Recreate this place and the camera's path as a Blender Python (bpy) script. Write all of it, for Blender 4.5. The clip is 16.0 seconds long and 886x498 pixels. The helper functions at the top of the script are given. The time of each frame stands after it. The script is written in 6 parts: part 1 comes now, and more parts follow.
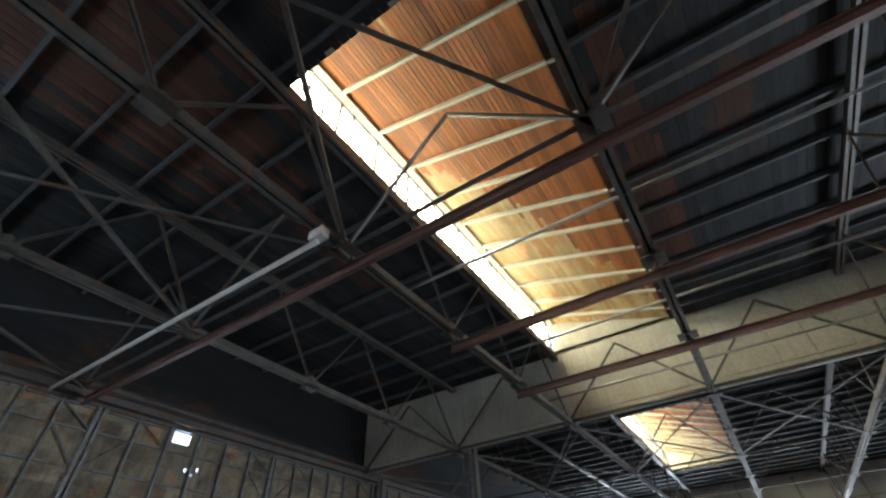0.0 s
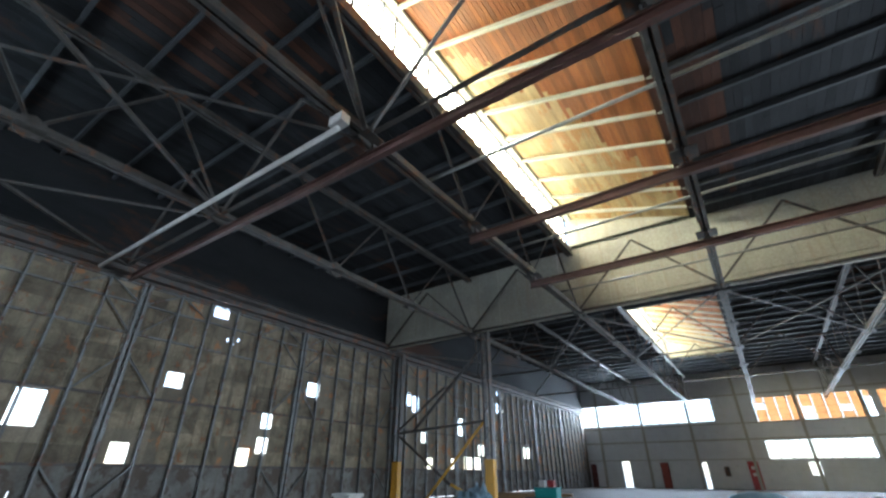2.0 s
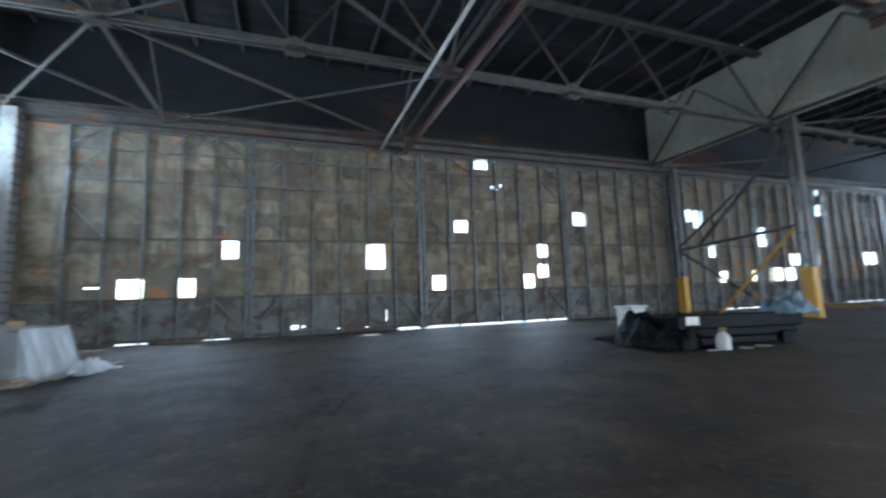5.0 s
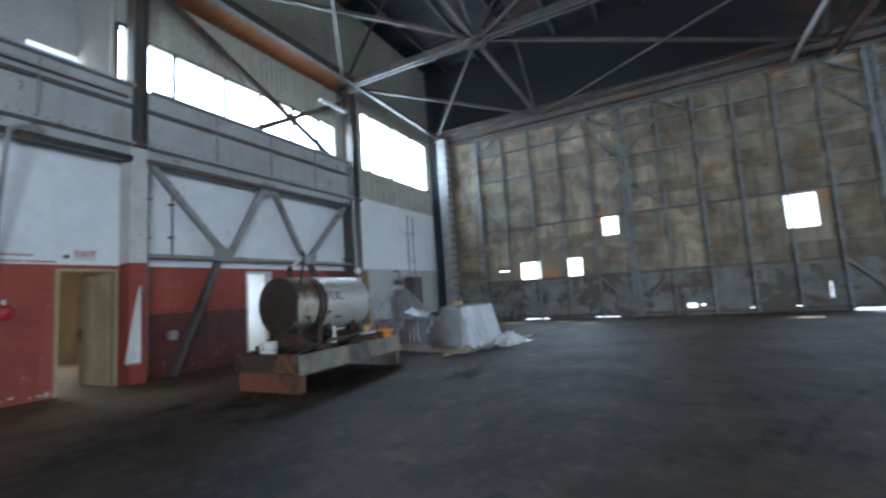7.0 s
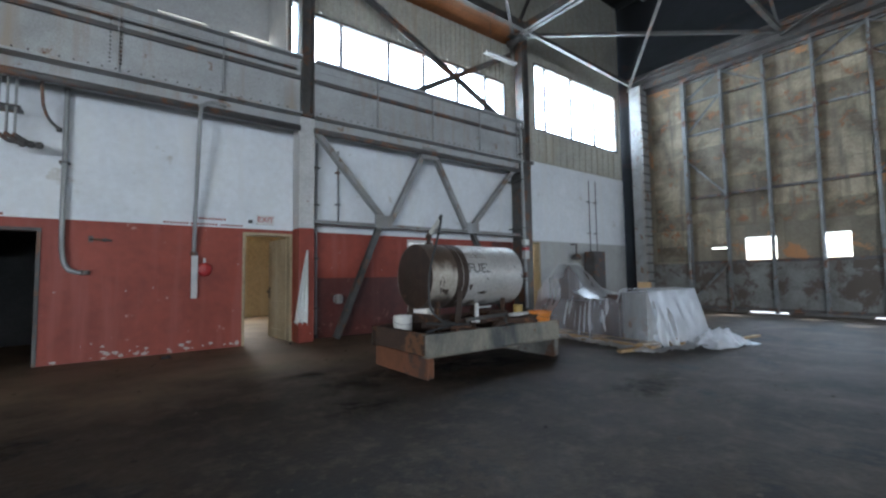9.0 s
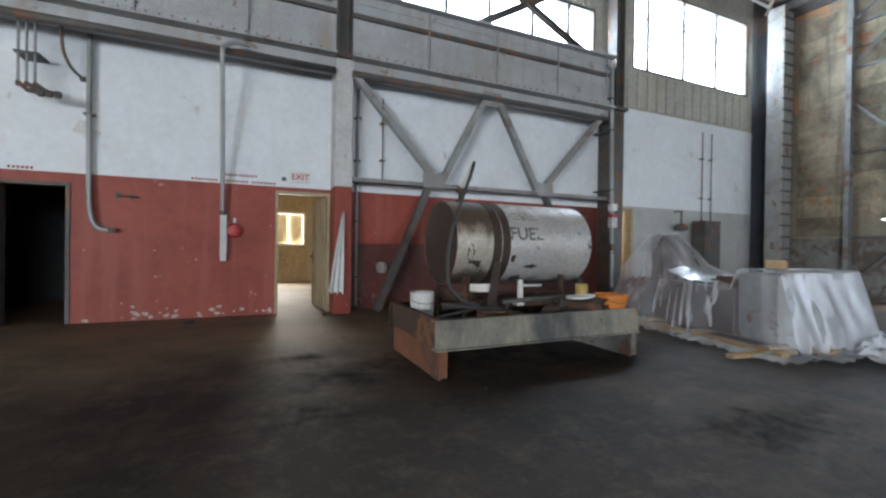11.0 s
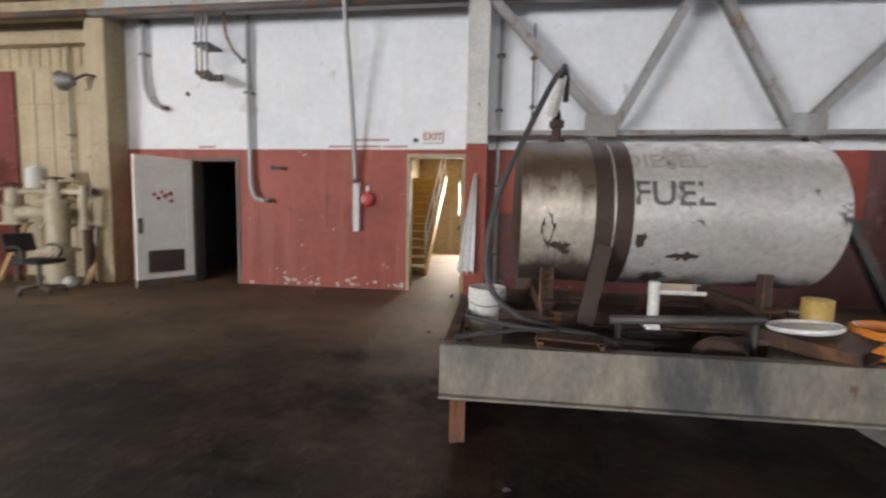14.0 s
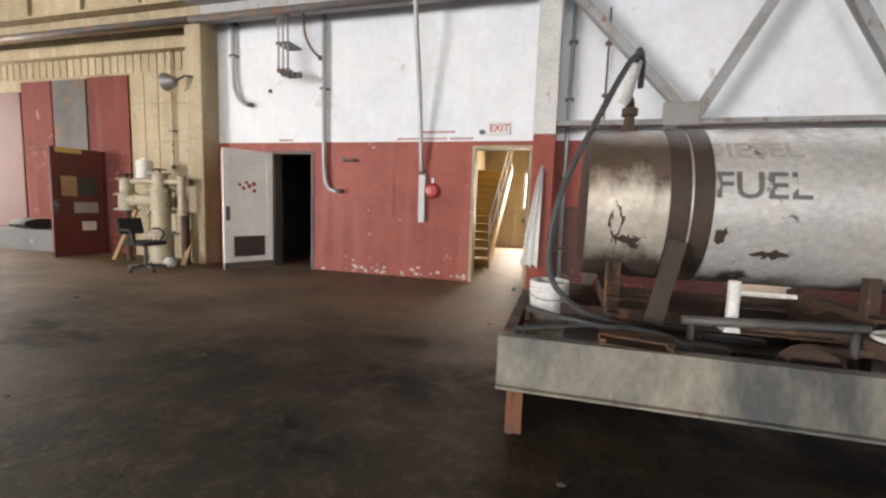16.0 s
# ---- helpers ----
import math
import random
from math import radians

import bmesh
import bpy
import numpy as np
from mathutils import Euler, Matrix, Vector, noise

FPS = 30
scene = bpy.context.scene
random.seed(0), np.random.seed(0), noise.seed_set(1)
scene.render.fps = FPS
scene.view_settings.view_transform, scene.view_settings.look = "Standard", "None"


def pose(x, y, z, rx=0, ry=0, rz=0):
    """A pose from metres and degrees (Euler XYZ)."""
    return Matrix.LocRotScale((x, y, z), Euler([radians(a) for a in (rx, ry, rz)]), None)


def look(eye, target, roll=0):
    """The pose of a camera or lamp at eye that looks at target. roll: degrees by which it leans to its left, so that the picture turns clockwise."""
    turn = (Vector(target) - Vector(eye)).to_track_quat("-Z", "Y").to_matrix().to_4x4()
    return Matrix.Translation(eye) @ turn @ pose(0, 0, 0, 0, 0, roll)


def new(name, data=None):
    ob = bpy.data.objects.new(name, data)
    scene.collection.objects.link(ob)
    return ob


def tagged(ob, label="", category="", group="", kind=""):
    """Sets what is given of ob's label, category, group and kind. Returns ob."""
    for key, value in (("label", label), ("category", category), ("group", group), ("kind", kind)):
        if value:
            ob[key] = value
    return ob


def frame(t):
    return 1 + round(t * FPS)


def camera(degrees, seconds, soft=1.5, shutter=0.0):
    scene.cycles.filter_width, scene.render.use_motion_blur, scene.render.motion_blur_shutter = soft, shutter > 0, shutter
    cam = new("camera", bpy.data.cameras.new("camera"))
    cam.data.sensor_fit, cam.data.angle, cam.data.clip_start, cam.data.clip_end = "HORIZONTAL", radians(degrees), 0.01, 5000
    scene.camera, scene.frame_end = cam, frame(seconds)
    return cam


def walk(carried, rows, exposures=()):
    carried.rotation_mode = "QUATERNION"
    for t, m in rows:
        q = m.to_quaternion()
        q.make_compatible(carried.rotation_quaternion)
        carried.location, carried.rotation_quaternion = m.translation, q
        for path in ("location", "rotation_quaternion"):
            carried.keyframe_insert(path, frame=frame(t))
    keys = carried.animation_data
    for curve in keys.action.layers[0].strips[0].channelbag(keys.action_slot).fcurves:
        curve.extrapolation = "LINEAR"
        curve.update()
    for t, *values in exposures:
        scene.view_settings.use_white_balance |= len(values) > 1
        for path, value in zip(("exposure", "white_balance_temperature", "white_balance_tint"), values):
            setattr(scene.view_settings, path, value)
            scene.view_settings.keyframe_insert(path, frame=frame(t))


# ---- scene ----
cam = camera(92.2, 16.0, soft=2.4, shutter=0.4)
PATH = [
    (0, (-1.122, -0.936, 1.522), (-1.898, 0.341, 2.852), -3.1),
    (0.5, (-1.142, -0.955, 1.481), (-1.951, 0.348, 2.765), -2.5),
    (1, (-1.135, -0.958, 1.463), (-1.985, 0.386, 2.675), -1.8),
    (1.5, (-1.17, -0.973, 1.429), (-2.098, 0.434, 2.505), -0.6),
    (2, (-1.191, -0.978, 1.379), (-2.195, 0.479, 2.312), 0.1),
    (2.5, (-1.205, -0.986, 1.34), (-2.262, 0.517, 2.131), -0.9),
    (3, (-1.177, -0.965, 1.273), (-2.313, 0.551, 1.913), -1.9),
    (3.2, (-1.19, -0.955, 1.261), (-2.366, 0.557, 1.835), -1.8),
    (5.3, (-1.392, -0.445, 1.257), (-3.34, -0.029, 1.432), -2.8),
    (5.5, (-1.448, -0.417, 1.269), (-3.432, -0.232, 1.433), -2.4),
    (6, (-1.709, -0.422, 1.306), (-3.681, -0.753, 1.363), -1.5),
    (6.3, (-1.928, -0.51, 1.262), (-3.849, -1.046, 1.403), -2.2),
    (6.5, (-2.06, -0.539, 1.306), (-3.959, -1.127, 1.521), -3.7),
    (7, (-2.467, -0.703, 1.324), (-4.227, -1.631, 1.53), -3.8),
    (7.5, (-2.854, -0.793, 1.331), (-4.413, -2.031, 1.529), -0.5),
    (8, (-3.255, -0.932, 1.328), (-4.767, -2.216, 1.58), 0.5),
    (8.5, (-3.634, -1.056, 1.294), (-5.001, -2.495, 1.537), -1.4),
    (9, (-3.991, -1.187, 1.295), (-5.191, -2.781, 1.42), -0.8),
    (9.5, (-4.363, -1.374, 1.273), (-5.527, -2.997, 1.376), -2.1),
    (10, (-4.765, -1.572, 1.264), (-5.769, -3.302, 1.311), -1.5),
    (10.2, (-4.908, -1.634, 1.238), (-5.872, -3.386, 1.242), -0.5),
    (12.3, (-6.335, -2.743, 1.273), (-6.744, -4.7, 1.28), -1.4),
    (12.5, (-6.483, -2.839, 1.255), (-6.808, -4.813, 1.264), -1.3),
    (13, (-6.792, -2.992, 1.263), (-7.061, -4.972, 1.19), 2.6),
    (13.5, (-7.054, -3.25, 1.257), (-7.175, -5.246, 1.24), -1.9),
    (14, (-7.257, -3.351, 1.26), (-7.022, -5.33, 1.095), 1.1),
    (14.5, (-7.304, -3.344, 1.252), (-6.826, -5.273, 1.031), 2.5),
    (15, (-7.271, -3.335, 1.239), (-6.702, -5.236, 0.992), 1.2),
    (15.5, (-7.263, -3.337, 1.237), (-6.706, -5.243, 0.998), 1.5),
    (16, (-7.276, -3.338, 1.246), (-6.749, -5.257, 1.04), 1.9),
]
EXPOSURES = [(0.0, 1.4, 5900, 8), (2.0, 1.8, 5500, 6), (3.0, 2.1, 5400, 5), (5.5, 2.05, 5300, 5), (8.5, 2.0, 5600, 8), (10.0, 2.2, 5900, 9), (12.5, 2.6, 6300, 12), (14.0, 2.8, 6700, 15), (16.0, 3.2, 6900, 16)]
walk(cam, [(t, look(eye, target, roll)) for t, eye, target, roll in PATH], EXPOSURES)

# ---- world and light ----
world = bpy.data.worlds.new("sky")
scene.world = world
world.use_nodes = True
wn = world.node_tree
sky = wn.nodes.new("ShaderNodeTexSky")
sky.sky_type, sky.sun_disc = "NISHITA", False
sky.sun_elevation, sky.sun_rotation = radians(48), radians(-70)
wn.links.new(sky.outputs[0], wn.nodes["Background"].inputs[0])
wn.nodes["Background"].inputs[1].default_value = 0.15

sun = new("sun", bpy.data.lights.new("sun", "SUN"))
sun.data.energy, sun.data.angle, sun.data.color = 3.0, radians(0.5), (1.0, 0.95, 0.86)
sun.matrix_world = look((-30, 10, 45), (0, 0, 0))


def window_or_fill_light(eye, target, width, height, watts, color=(0.86, 0.93, 1.0)):
    """Daylight in a window's opening, or a fill lamp added where there is none."""
    lamp = new("window_or_fill_light", bpy.data.lights.new("window_or_fill_light", "AREA"))
    lamp.data.shape, lamp.data.size, lamp.data.size_y = "RECTANGLE", width, height
    lamp.data.energy, lamp.data.color = watts, color
    lamp.matrix_world = look(eye, target)
    return lamp


window_or_fill_light((-7.25, 10.6, 12.9), (0, 10.6, 12.9), 17.8, 2.0, 820, (1.0, 0.84, 0.52))
window_or_fill_light((-7.25, 40.0, 12.9), (0, 40.0, 12.9), 17.8, 2.0, 820, (1.0, 0.84, 0.52))
window_or_fill_light((-10.2, -10.5, 6.55), (-10.2, 0, 6.55), 6.3, 1.5, 170)
window_or_fill_light((-17.0, -10.5, 7.1), (-17.0, 0, 7.1), 5.2, 2.5, 170)
window_or_fill_light((-6.86, -10.5, 6.6), (-6.86, 0, 6.6), 0.22, 1.5, 12)
window_or_fill_light((-12.8, 58.5, 7.7), (-12.8, 0, 7.7), 16.0, 2.4, 1500)
window_or_fill_light((5.0, 58.5, 3.6), (5.0, 0, 3.6), 14.0, 1.9, 900)
window_or_fill_light((5.0, 58.5, 7.5), (5.0, 0, 7.5), 14.0, 2.6, 900)
# main fill lamp, added in an unseen east opening to light the south wall
window_or_fill_light((17.6, 20.0, 2.7), (-6.0, -6.0, 1.0), 14.0, 5.0, 1500, (0.93, 0.97, 1.0))
window_or_fill_light((-6.05, -16.5, 1.15), (-6.05, 0, 1.15), 0.75, 1.8, 12, (1.0, 0.95, 0.85))
# added lamps with no window: hall ceiling, behind the wall slots, side room
window_or_fill_light((-7.6, -13.2, 3.1), (-7.6, -13.2, 0), 1.5, 1.5, 9, (1.0, 0.93, 0.8))
window_or_fill_light((-5.6, -12.15, 7.0), (-5.6, 0, 7.0), 2.4, 0.6, 12, (1.0, 0.92, 0.75))
window_or_fill_light((-10.2, -12.9, 1.5), (-10.2, 0, 1.5), 1.4, 1.6, 9)

# the open door at the east end of the south side
window_or_fill_light((9.0, -10.3, 2.1), (-4.0, -4.0, 0.0), 3.5, 3.9, 130, (1.0, 0.95, 0.86))
# daylight in the gaps of the great west doors
window_or_fill_light((-19.93, 8.6, 0.06), (0, 8.6, 0.0), 8.8, 0.09, 26, (0.8, 0.9, 1.0))
for y, z, w, h in ((3.2, 3.2, 0.79, 1.07), (6.1, 2.0, 0.6, 0.65), (8.5, 7.8, 0.7, 0.55), (7.3, 4.65, 0.65, 0.55), (14.2, 5.2, 0.8, 0.68), (11.7, 3.5, 0.55, 0.64), (11.7, 2.5, 0.55, 0.64), (10.85, 2.0, 0.6, 0.65), (-5.8, 1.98, 0.8, 0.75), (-4.0, 1.98, 0.55, 0.75), (-2.55, 3.5, 0.55, 0.75)):
    window_or_fill_light((-19.93, y, z), (0, y, z - 2.0), w, h, 13, (0.8, 0.9, 1.0))

# ---- materials ----


def material(name, base, other=None, rough=0.7, metal=0.0, fine=40.0, broad=1.2, mix=0.5, bump=0.15, worn=None, worn_at=0.62, worn_scale=2.5,
             stretch=(1, 1, 1), grain=0.62, random=0.0, island=0.0, streak=None, dust=None):
    """A surface with fine grain, broad staining and, if asked, worn patches of another colour."""
    m = bpy.data.materials.new(name)
    m.use_nodes = True
    t = m.node_tree
    n, l = t.nodes, t.links
    bsdf = n["Principled BSDF"]
    co = n.new("ShaderNodeTexCoord")
    mapping = n.new("ShaderNodeMapping")
    geo = n.new("ShaderNodeNewGeometry")
    l.new(geo.outputs["Position"], mapping.inputs["Vector"])
    mapping.inputs["Scale"].default_value = stretch
    other = other or tuple(c * 0.6 for c in base)

    def noise_at(scale, detail=6.0, roughness=0.6, distortion=0.0):
        t1 = n.new("ShaderNodeTexNoise")
        t1.inputs["Scale"].default_value, t1.inputs["Detail"].default_value = scale, detail
        t1.inputs["Roughness"].default_value, t1.inputs["Distortion"].default_value = roughness, distortion
        l.new(mapping.outputs[0], t1.inputs["Vector"])
        return t1.outputs["Fac"]

    def ramp(fac, lo, hi):
        r = n.new("ShaderNodeMapRange")
        r.inputs["From Min"].default_value, r.inputs["From Max"].default_value = lo, hi
        l.new(fac, r.inputs["Value"])
        return r.outputs["Result"]

    def blend(fac, c1, c2, kind="MIX"):
        x = n.new("ShaderNodeMix")
        x.data_type, x.blend_type = "RGBA", kind
        for socket, value in ((x.inputs["Factor"], fac), (x.inputs["A"], c1), (x.inputs["B"], c2)):
            if isinstance(value, tuple):
                socket.default_value = (*value, 1)
            elif isinstance(value, float):
                socket.default_value = value
            else:
                l.new(value, socket)
        return x.outputs["Result"]

    broad_noise, fine_noise = noise_at(broad, 8.0, 0.65, 0.4), noise_at(fine, 5.0)
    color = blend(ramp(broad_noise, 0.5 - mix * 0.4, 0.5 + mix * 0.4), base, other)
    color = blend(ramp(fine_noise, 0.25, 0.8), color, blend(1.0, color, (grain, grain - 0.02, grain - 0.04), "MULTIPLY"))
    if random or island:
        source = n.new("ShaderNodeObjectInfo").outputs["Random"] if random else geo.outputs["Random Per Island"]
        r = n.new("ShaderNodeMapRange")
        r.inputs["To Min"].default_value, r.inputs["To Max"].default_value = 1 - (random or island), 1 + 0.4 * (random or island)
        l.new(source, r.inputs["Value"])
        scaled = n.new("ShaderNodeVectorMath")
        scaled.operation = "SCALE"
        l.new(color, scaled.inputs[0])
        l.new(r.outputs["Result"], scaled.inputs["Scale"])
        color = scaled.outputs["Vector"]
    rough_value = ramp(fine_noise, -0.6, 1.6)
    if worn:
        mask = ramp(noise_at(worn_scale, 10.0, 0.7, 0.3), worn_at - 0.07, worn_at - 0.025)
        color = blend(mask, color, worn)
    if dust:
        for scale, at, amount in ((3.0, 0.5, 0.45), (11.0, 0.55, 0.6)):
            grit = n.new("ShaderNodeMath")
            grit.operation = "MULTIPLY"
            grit.inputs[1].default_value = amount
            l.new(ramp(noise_at(scale, 9.0, 0.75), at, at + 0.2), grit.inputs[0])
            color = blend(grit.outputs[0], color, dust)
    if streak:
        up = n.new("ShaderNodeMapping")
        up.inputs["Scale"].default_value = (5, 5, 0.35)
        l.new(geo.outputs["Position"], up.inputs["Vector"])
        t2 = n.new("ShaderNodeTexNoise")
        t2.inputs["Scale"].default_value, t2.inputs["Detail"].default_value = 1.0, 7.0
        l.new(up.outputs[0], t2.inputs["Vector"])
        color = blend(ramp(t2.outputs["Fac"], 0.52, 0.75), color, streak)
    l.new(color, bsdf.inputs["Base Color"])
    rr = n.new("ShaderNodeMapRange")
    rr.inputs["To Min"].default_value, rr.inputs["To Max"].default_value = max(rough - 0.12, 0.05), min(rough + 0.12, 1.0)
    l.new(broad_noise, rr.inputs["Value"])
    l.new(rr.outputs["Result"], bsdf.inputs["Roughness"])
    bsdf.inputs["Metallic"].default_value = metal
    b = n.new("ShaderNodeBump")
    b.inputs["Strength"].default_value, b.inputs["Distance"].default_value = bump, 0.02
    l.new(fine_noise, b.inputs["Height"])
    l.new(b.outputs["Normal"], bsdf.inputs["Normal"])
    return m


STEEL = material("painted_steel", (0.115, 0.11, 0.102), (0.05, 0.045, 0.039), 0.5, 0.1, broad=2.0, worn=(0.13, 0.065, 0.035), worn_at=0.62)
RIB = material("pale_grey_rib_paint", (0.25, 0.262, 0.265), (0.12, 0.122, 0.118), 0.5, 0.1, broad=1.6, worn=(0.12, 0.07, 0.045), worn_at=0.61)
BRACE = material("grey_brace_paint", (0.36, 0.365, 0.365), (0.2, 0.195, 0.185), 0.5, 0.0, broad=1.8, worn=(0.15, 0.085, 0.05), worn_at=0.64, streak=(0.22, 0.19, 0.16))
STEEL_DARK = material("dark_steel", (0.12, 0.115, 0.11), (0.07, 0.06, 0.055), 0.6, 0.2, worn=(0.14, 0.07, 0.04), worn_at=0.6)
STEEL_WHITE = material("white_painted_steel", (0.68, 0.68, 0.66), (0.46, 0.45, 0.43), 0.5, 0.0, worn=(0.2, 0.12, 0.08), worn_at=0.69, streak=(0.4, 0.36, 0.31))
GIRDER = material("grey_girder_paint", (0.47, 0.48, 0.48), (0.33, 0.33, 0.32), 0.5, 0.0, worn=(0.2, 0.14, 0.1), worn_at=0.68, streak=(0.3, 0.25, 0.2))
RAIL = material("red_oxide_steel", (0.17, 0.085, 0.07), (0.1, 0.055, 0.045), 0.5, 0.2, worn=(0.1, 0.06, 0.045), worn_at=0.6)
PIPE = material("galvanized_conduit", (0.36, 0.37, 0.37), (0.25, 0.25, 0.24), 0.45, 0.5)
# weathered boards, base colour taken near black to hold the roof's shade
DECK = material("shaded_weathered_deck", (0.026, 0.029, 0.033), (0.009, 0.0105, 0.013), 0.85, 0.0, fine=22, broad=0.5, stretch=(1, 0.25, 1), island=0.65, worn=(0.05, 0.019, 0.008), worn_at=0.635, worn_scale=0.3)
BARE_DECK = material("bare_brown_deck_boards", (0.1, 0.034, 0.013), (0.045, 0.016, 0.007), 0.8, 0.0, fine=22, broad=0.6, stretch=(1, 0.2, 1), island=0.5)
SLOPE_CREAM = material("flaking_cream_boards", (0.5, 0.4, 0.21), (0.36, 0.23, 0.09), 0.7, 0.0, fine=30, broad=1.6, stretch=(1, 0.3, 1), island=0.25, worn=(0.32, 0.16, 0.05), worn_at=0.6, worn_scale=1.5)
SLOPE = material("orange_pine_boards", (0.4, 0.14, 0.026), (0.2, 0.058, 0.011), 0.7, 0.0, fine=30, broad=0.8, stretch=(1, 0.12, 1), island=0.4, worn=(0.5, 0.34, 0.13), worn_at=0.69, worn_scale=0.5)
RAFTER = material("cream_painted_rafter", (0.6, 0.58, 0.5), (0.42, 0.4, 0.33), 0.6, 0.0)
# joist grey darkened to stand for shade away from the roof light
RAFTER_SHADED = material("shaded_grey_rafter", (0.075, 0.082, 0.09), (0.04, 0.043, 0.047), 0.7, 0.0)
WHITE = material("white_wall_paint", (0.75, 0.77, 0.79), (0.58, 0.6, 0.62), 0.6, 0.0, fine=9, broad=1.1, mix=0.7, bump=0.06, grain=0.86, worn=(0.47, 0.45, 0.42), worn_at=0.7, worn_scale=2.2, streak=(0.62, 0.62, 0.61))
RED = material("red_wall_paint", (0.31, 0.052, 0.026), (0.19, 0.033, 0.019), 0.62, 0.0, fine=9, broad=0.9, bump=0.08, grain=0.8, worn=(0.42, 0.25, 0.2), worn_at=0.71, worn_scale=4.0, streak=(0.27, 0.07, 0.05))
# darker red that carries the shade of the wall recess
RED_SHADED = material("shaded_red_wall_paint", (0.13, 0.03, 0.022), (0.075, 0.02, 0.016), 0.45, 0.0, fine=9, broad=0.8, bump=0.08, worn=(0.2, 0.09, 0.07), worn_at=0.68, worn_scale=3.0, streak=(0.09, 0.03, 0.025))
CREAM = material("cream_wall_paint", (0.45, 0.36, 0.215), (0.31, 0.24, 0.14), 0.6, 0.0, fine=14, broad=1.0, worn=(0.25, 0.2, 0.14), worn_at=0.7, streak=(0.4, 0.33, 0.22))
GREY_WALL = material("grey_wall_paint", (0.5, 0.5, 0.48), (0.36, 0.36, 0.35), 0.7, 0.0, streak=(0.36, 0.34, 0.31))
CURTAIN = material("cream_sheet_curtain", (0.52, 0.5, 0.42), (0.38, 0.37, 0.32), 0.65, 0.0, fine=10, broad=0.6, streak=(0.34, 0.3, 0.23))
BOARD = material("stained_door_boards", (0.35, 0.3, 0.22), (0.17, 0.145, 0.105), 0.8, 0.0, fine=18, broad=0.5, island=0.35, worn=(0.36, 0.17, 0.07), worn_at=0.63, worn_scale=0.9, streak=(0.15, 0.12, 0.09))
BOARD_LOW = material("flaking_grey_boards", (0.26, 0.26, 0.248), (0.11, 0.098, 0.085), 0.8, 0.0, fine=18, broad=1.3, mix=0.6, worn=(0.085, 0.066, 0.052), worn_at=0.56, worn_scale=1.5, streak=(0.12, 0.095, 0.075))
FLOOR = material("oily_concrete", (0.066, 0.044, 0.0255), (0.027, 0.0185, 0.0115), 0.68, 0.0, fine=22, broad=0.55, mix=0.3, bump=0.3, grain=0.5, worn=(0.014, 0.0115, 0.009), worn_at=0.64, worn_scale=0.7, dust=(0.14, 0.104, 0.07))
FLOOR.node_tree.nodes["Principled BSDF"].inputs["Specular IOR Level"].default_value = 0.25
CONCRETE = material("pale_concrete", (0.4, 0.39, 0.36), (0.28, 0.27, 0.25), 0.8, 0.0)
# dark wall colour carries the shade of the unlit store room
DARK = material("unlit_room_shade", (0.09, 0.085, 0.08), (0.05, 0.05, 0.048), 0.8, 0.0)
# daylight painted into the floor colour: ragged and paler towards the south wall
def brighten_south(m, tint):
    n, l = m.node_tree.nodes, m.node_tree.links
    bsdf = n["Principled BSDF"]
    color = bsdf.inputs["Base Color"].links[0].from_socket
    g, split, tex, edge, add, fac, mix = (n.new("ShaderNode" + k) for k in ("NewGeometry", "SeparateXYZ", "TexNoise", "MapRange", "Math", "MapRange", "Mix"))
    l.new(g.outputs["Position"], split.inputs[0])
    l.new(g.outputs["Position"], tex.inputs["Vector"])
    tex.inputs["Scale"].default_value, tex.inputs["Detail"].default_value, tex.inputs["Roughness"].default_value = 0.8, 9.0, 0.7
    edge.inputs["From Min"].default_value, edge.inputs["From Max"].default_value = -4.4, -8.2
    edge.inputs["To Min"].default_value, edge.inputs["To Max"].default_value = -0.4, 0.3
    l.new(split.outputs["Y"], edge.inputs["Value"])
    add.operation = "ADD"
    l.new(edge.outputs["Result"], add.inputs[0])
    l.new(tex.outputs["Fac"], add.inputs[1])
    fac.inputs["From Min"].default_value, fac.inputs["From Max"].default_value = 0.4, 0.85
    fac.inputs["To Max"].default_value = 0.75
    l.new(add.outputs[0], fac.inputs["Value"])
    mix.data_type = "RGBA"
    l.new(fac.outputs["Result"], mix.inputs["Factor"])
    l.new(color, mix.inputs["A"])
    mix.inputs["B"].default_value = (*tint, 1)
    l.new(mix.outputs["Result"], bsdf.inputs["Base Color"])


# pale tint stands in for light on the floor's south side
brighten_south(FLOOR, (0.25, 0.18, 0.115))
OUTSIDE = material("sunlit_apron", (0.55, 0.54, 0.5), (0.46, 0.45, 0.42), 0.9, 0.0)
PANEL = material("stained_fibre_panel", (0.38, 0.32, 0.22), (0.13, 0.105, 0.07), 0.8, 0.0, fine=18, broad=1.3, mix=0.35, random=0.42, worn=(0.22, 0.1, 0.045), worn_at=0.65, worn_scale=2.6, streak=(0.09, 0.072, 0.055))
YELLOW = material("yellow_safety_paint", (0.75, 0.4, 0.03), (0.6, 0.3, 0.02), 0.5, 0.0, worn=(0.3, 0.2, 0.1), worn_at=0.68)


def glass(name, color=(0.9, 0.95, 0.95), rough=0.08):
    m = bpy.data.materials.new(name)
    m.use_nodes = True
    b = m.node_tree.nodes["Principled BSDF"]
    b.inputs["Base Color"].default_value = (*color, 1)
    b.inputs["Transmission Weight"].default_value, b.inputs["Roughness"].default_value, b.inputs["IOR"].default_value = 1.0, rough, 1.1
    return m


GLASS = glass("dusty_window_glass")
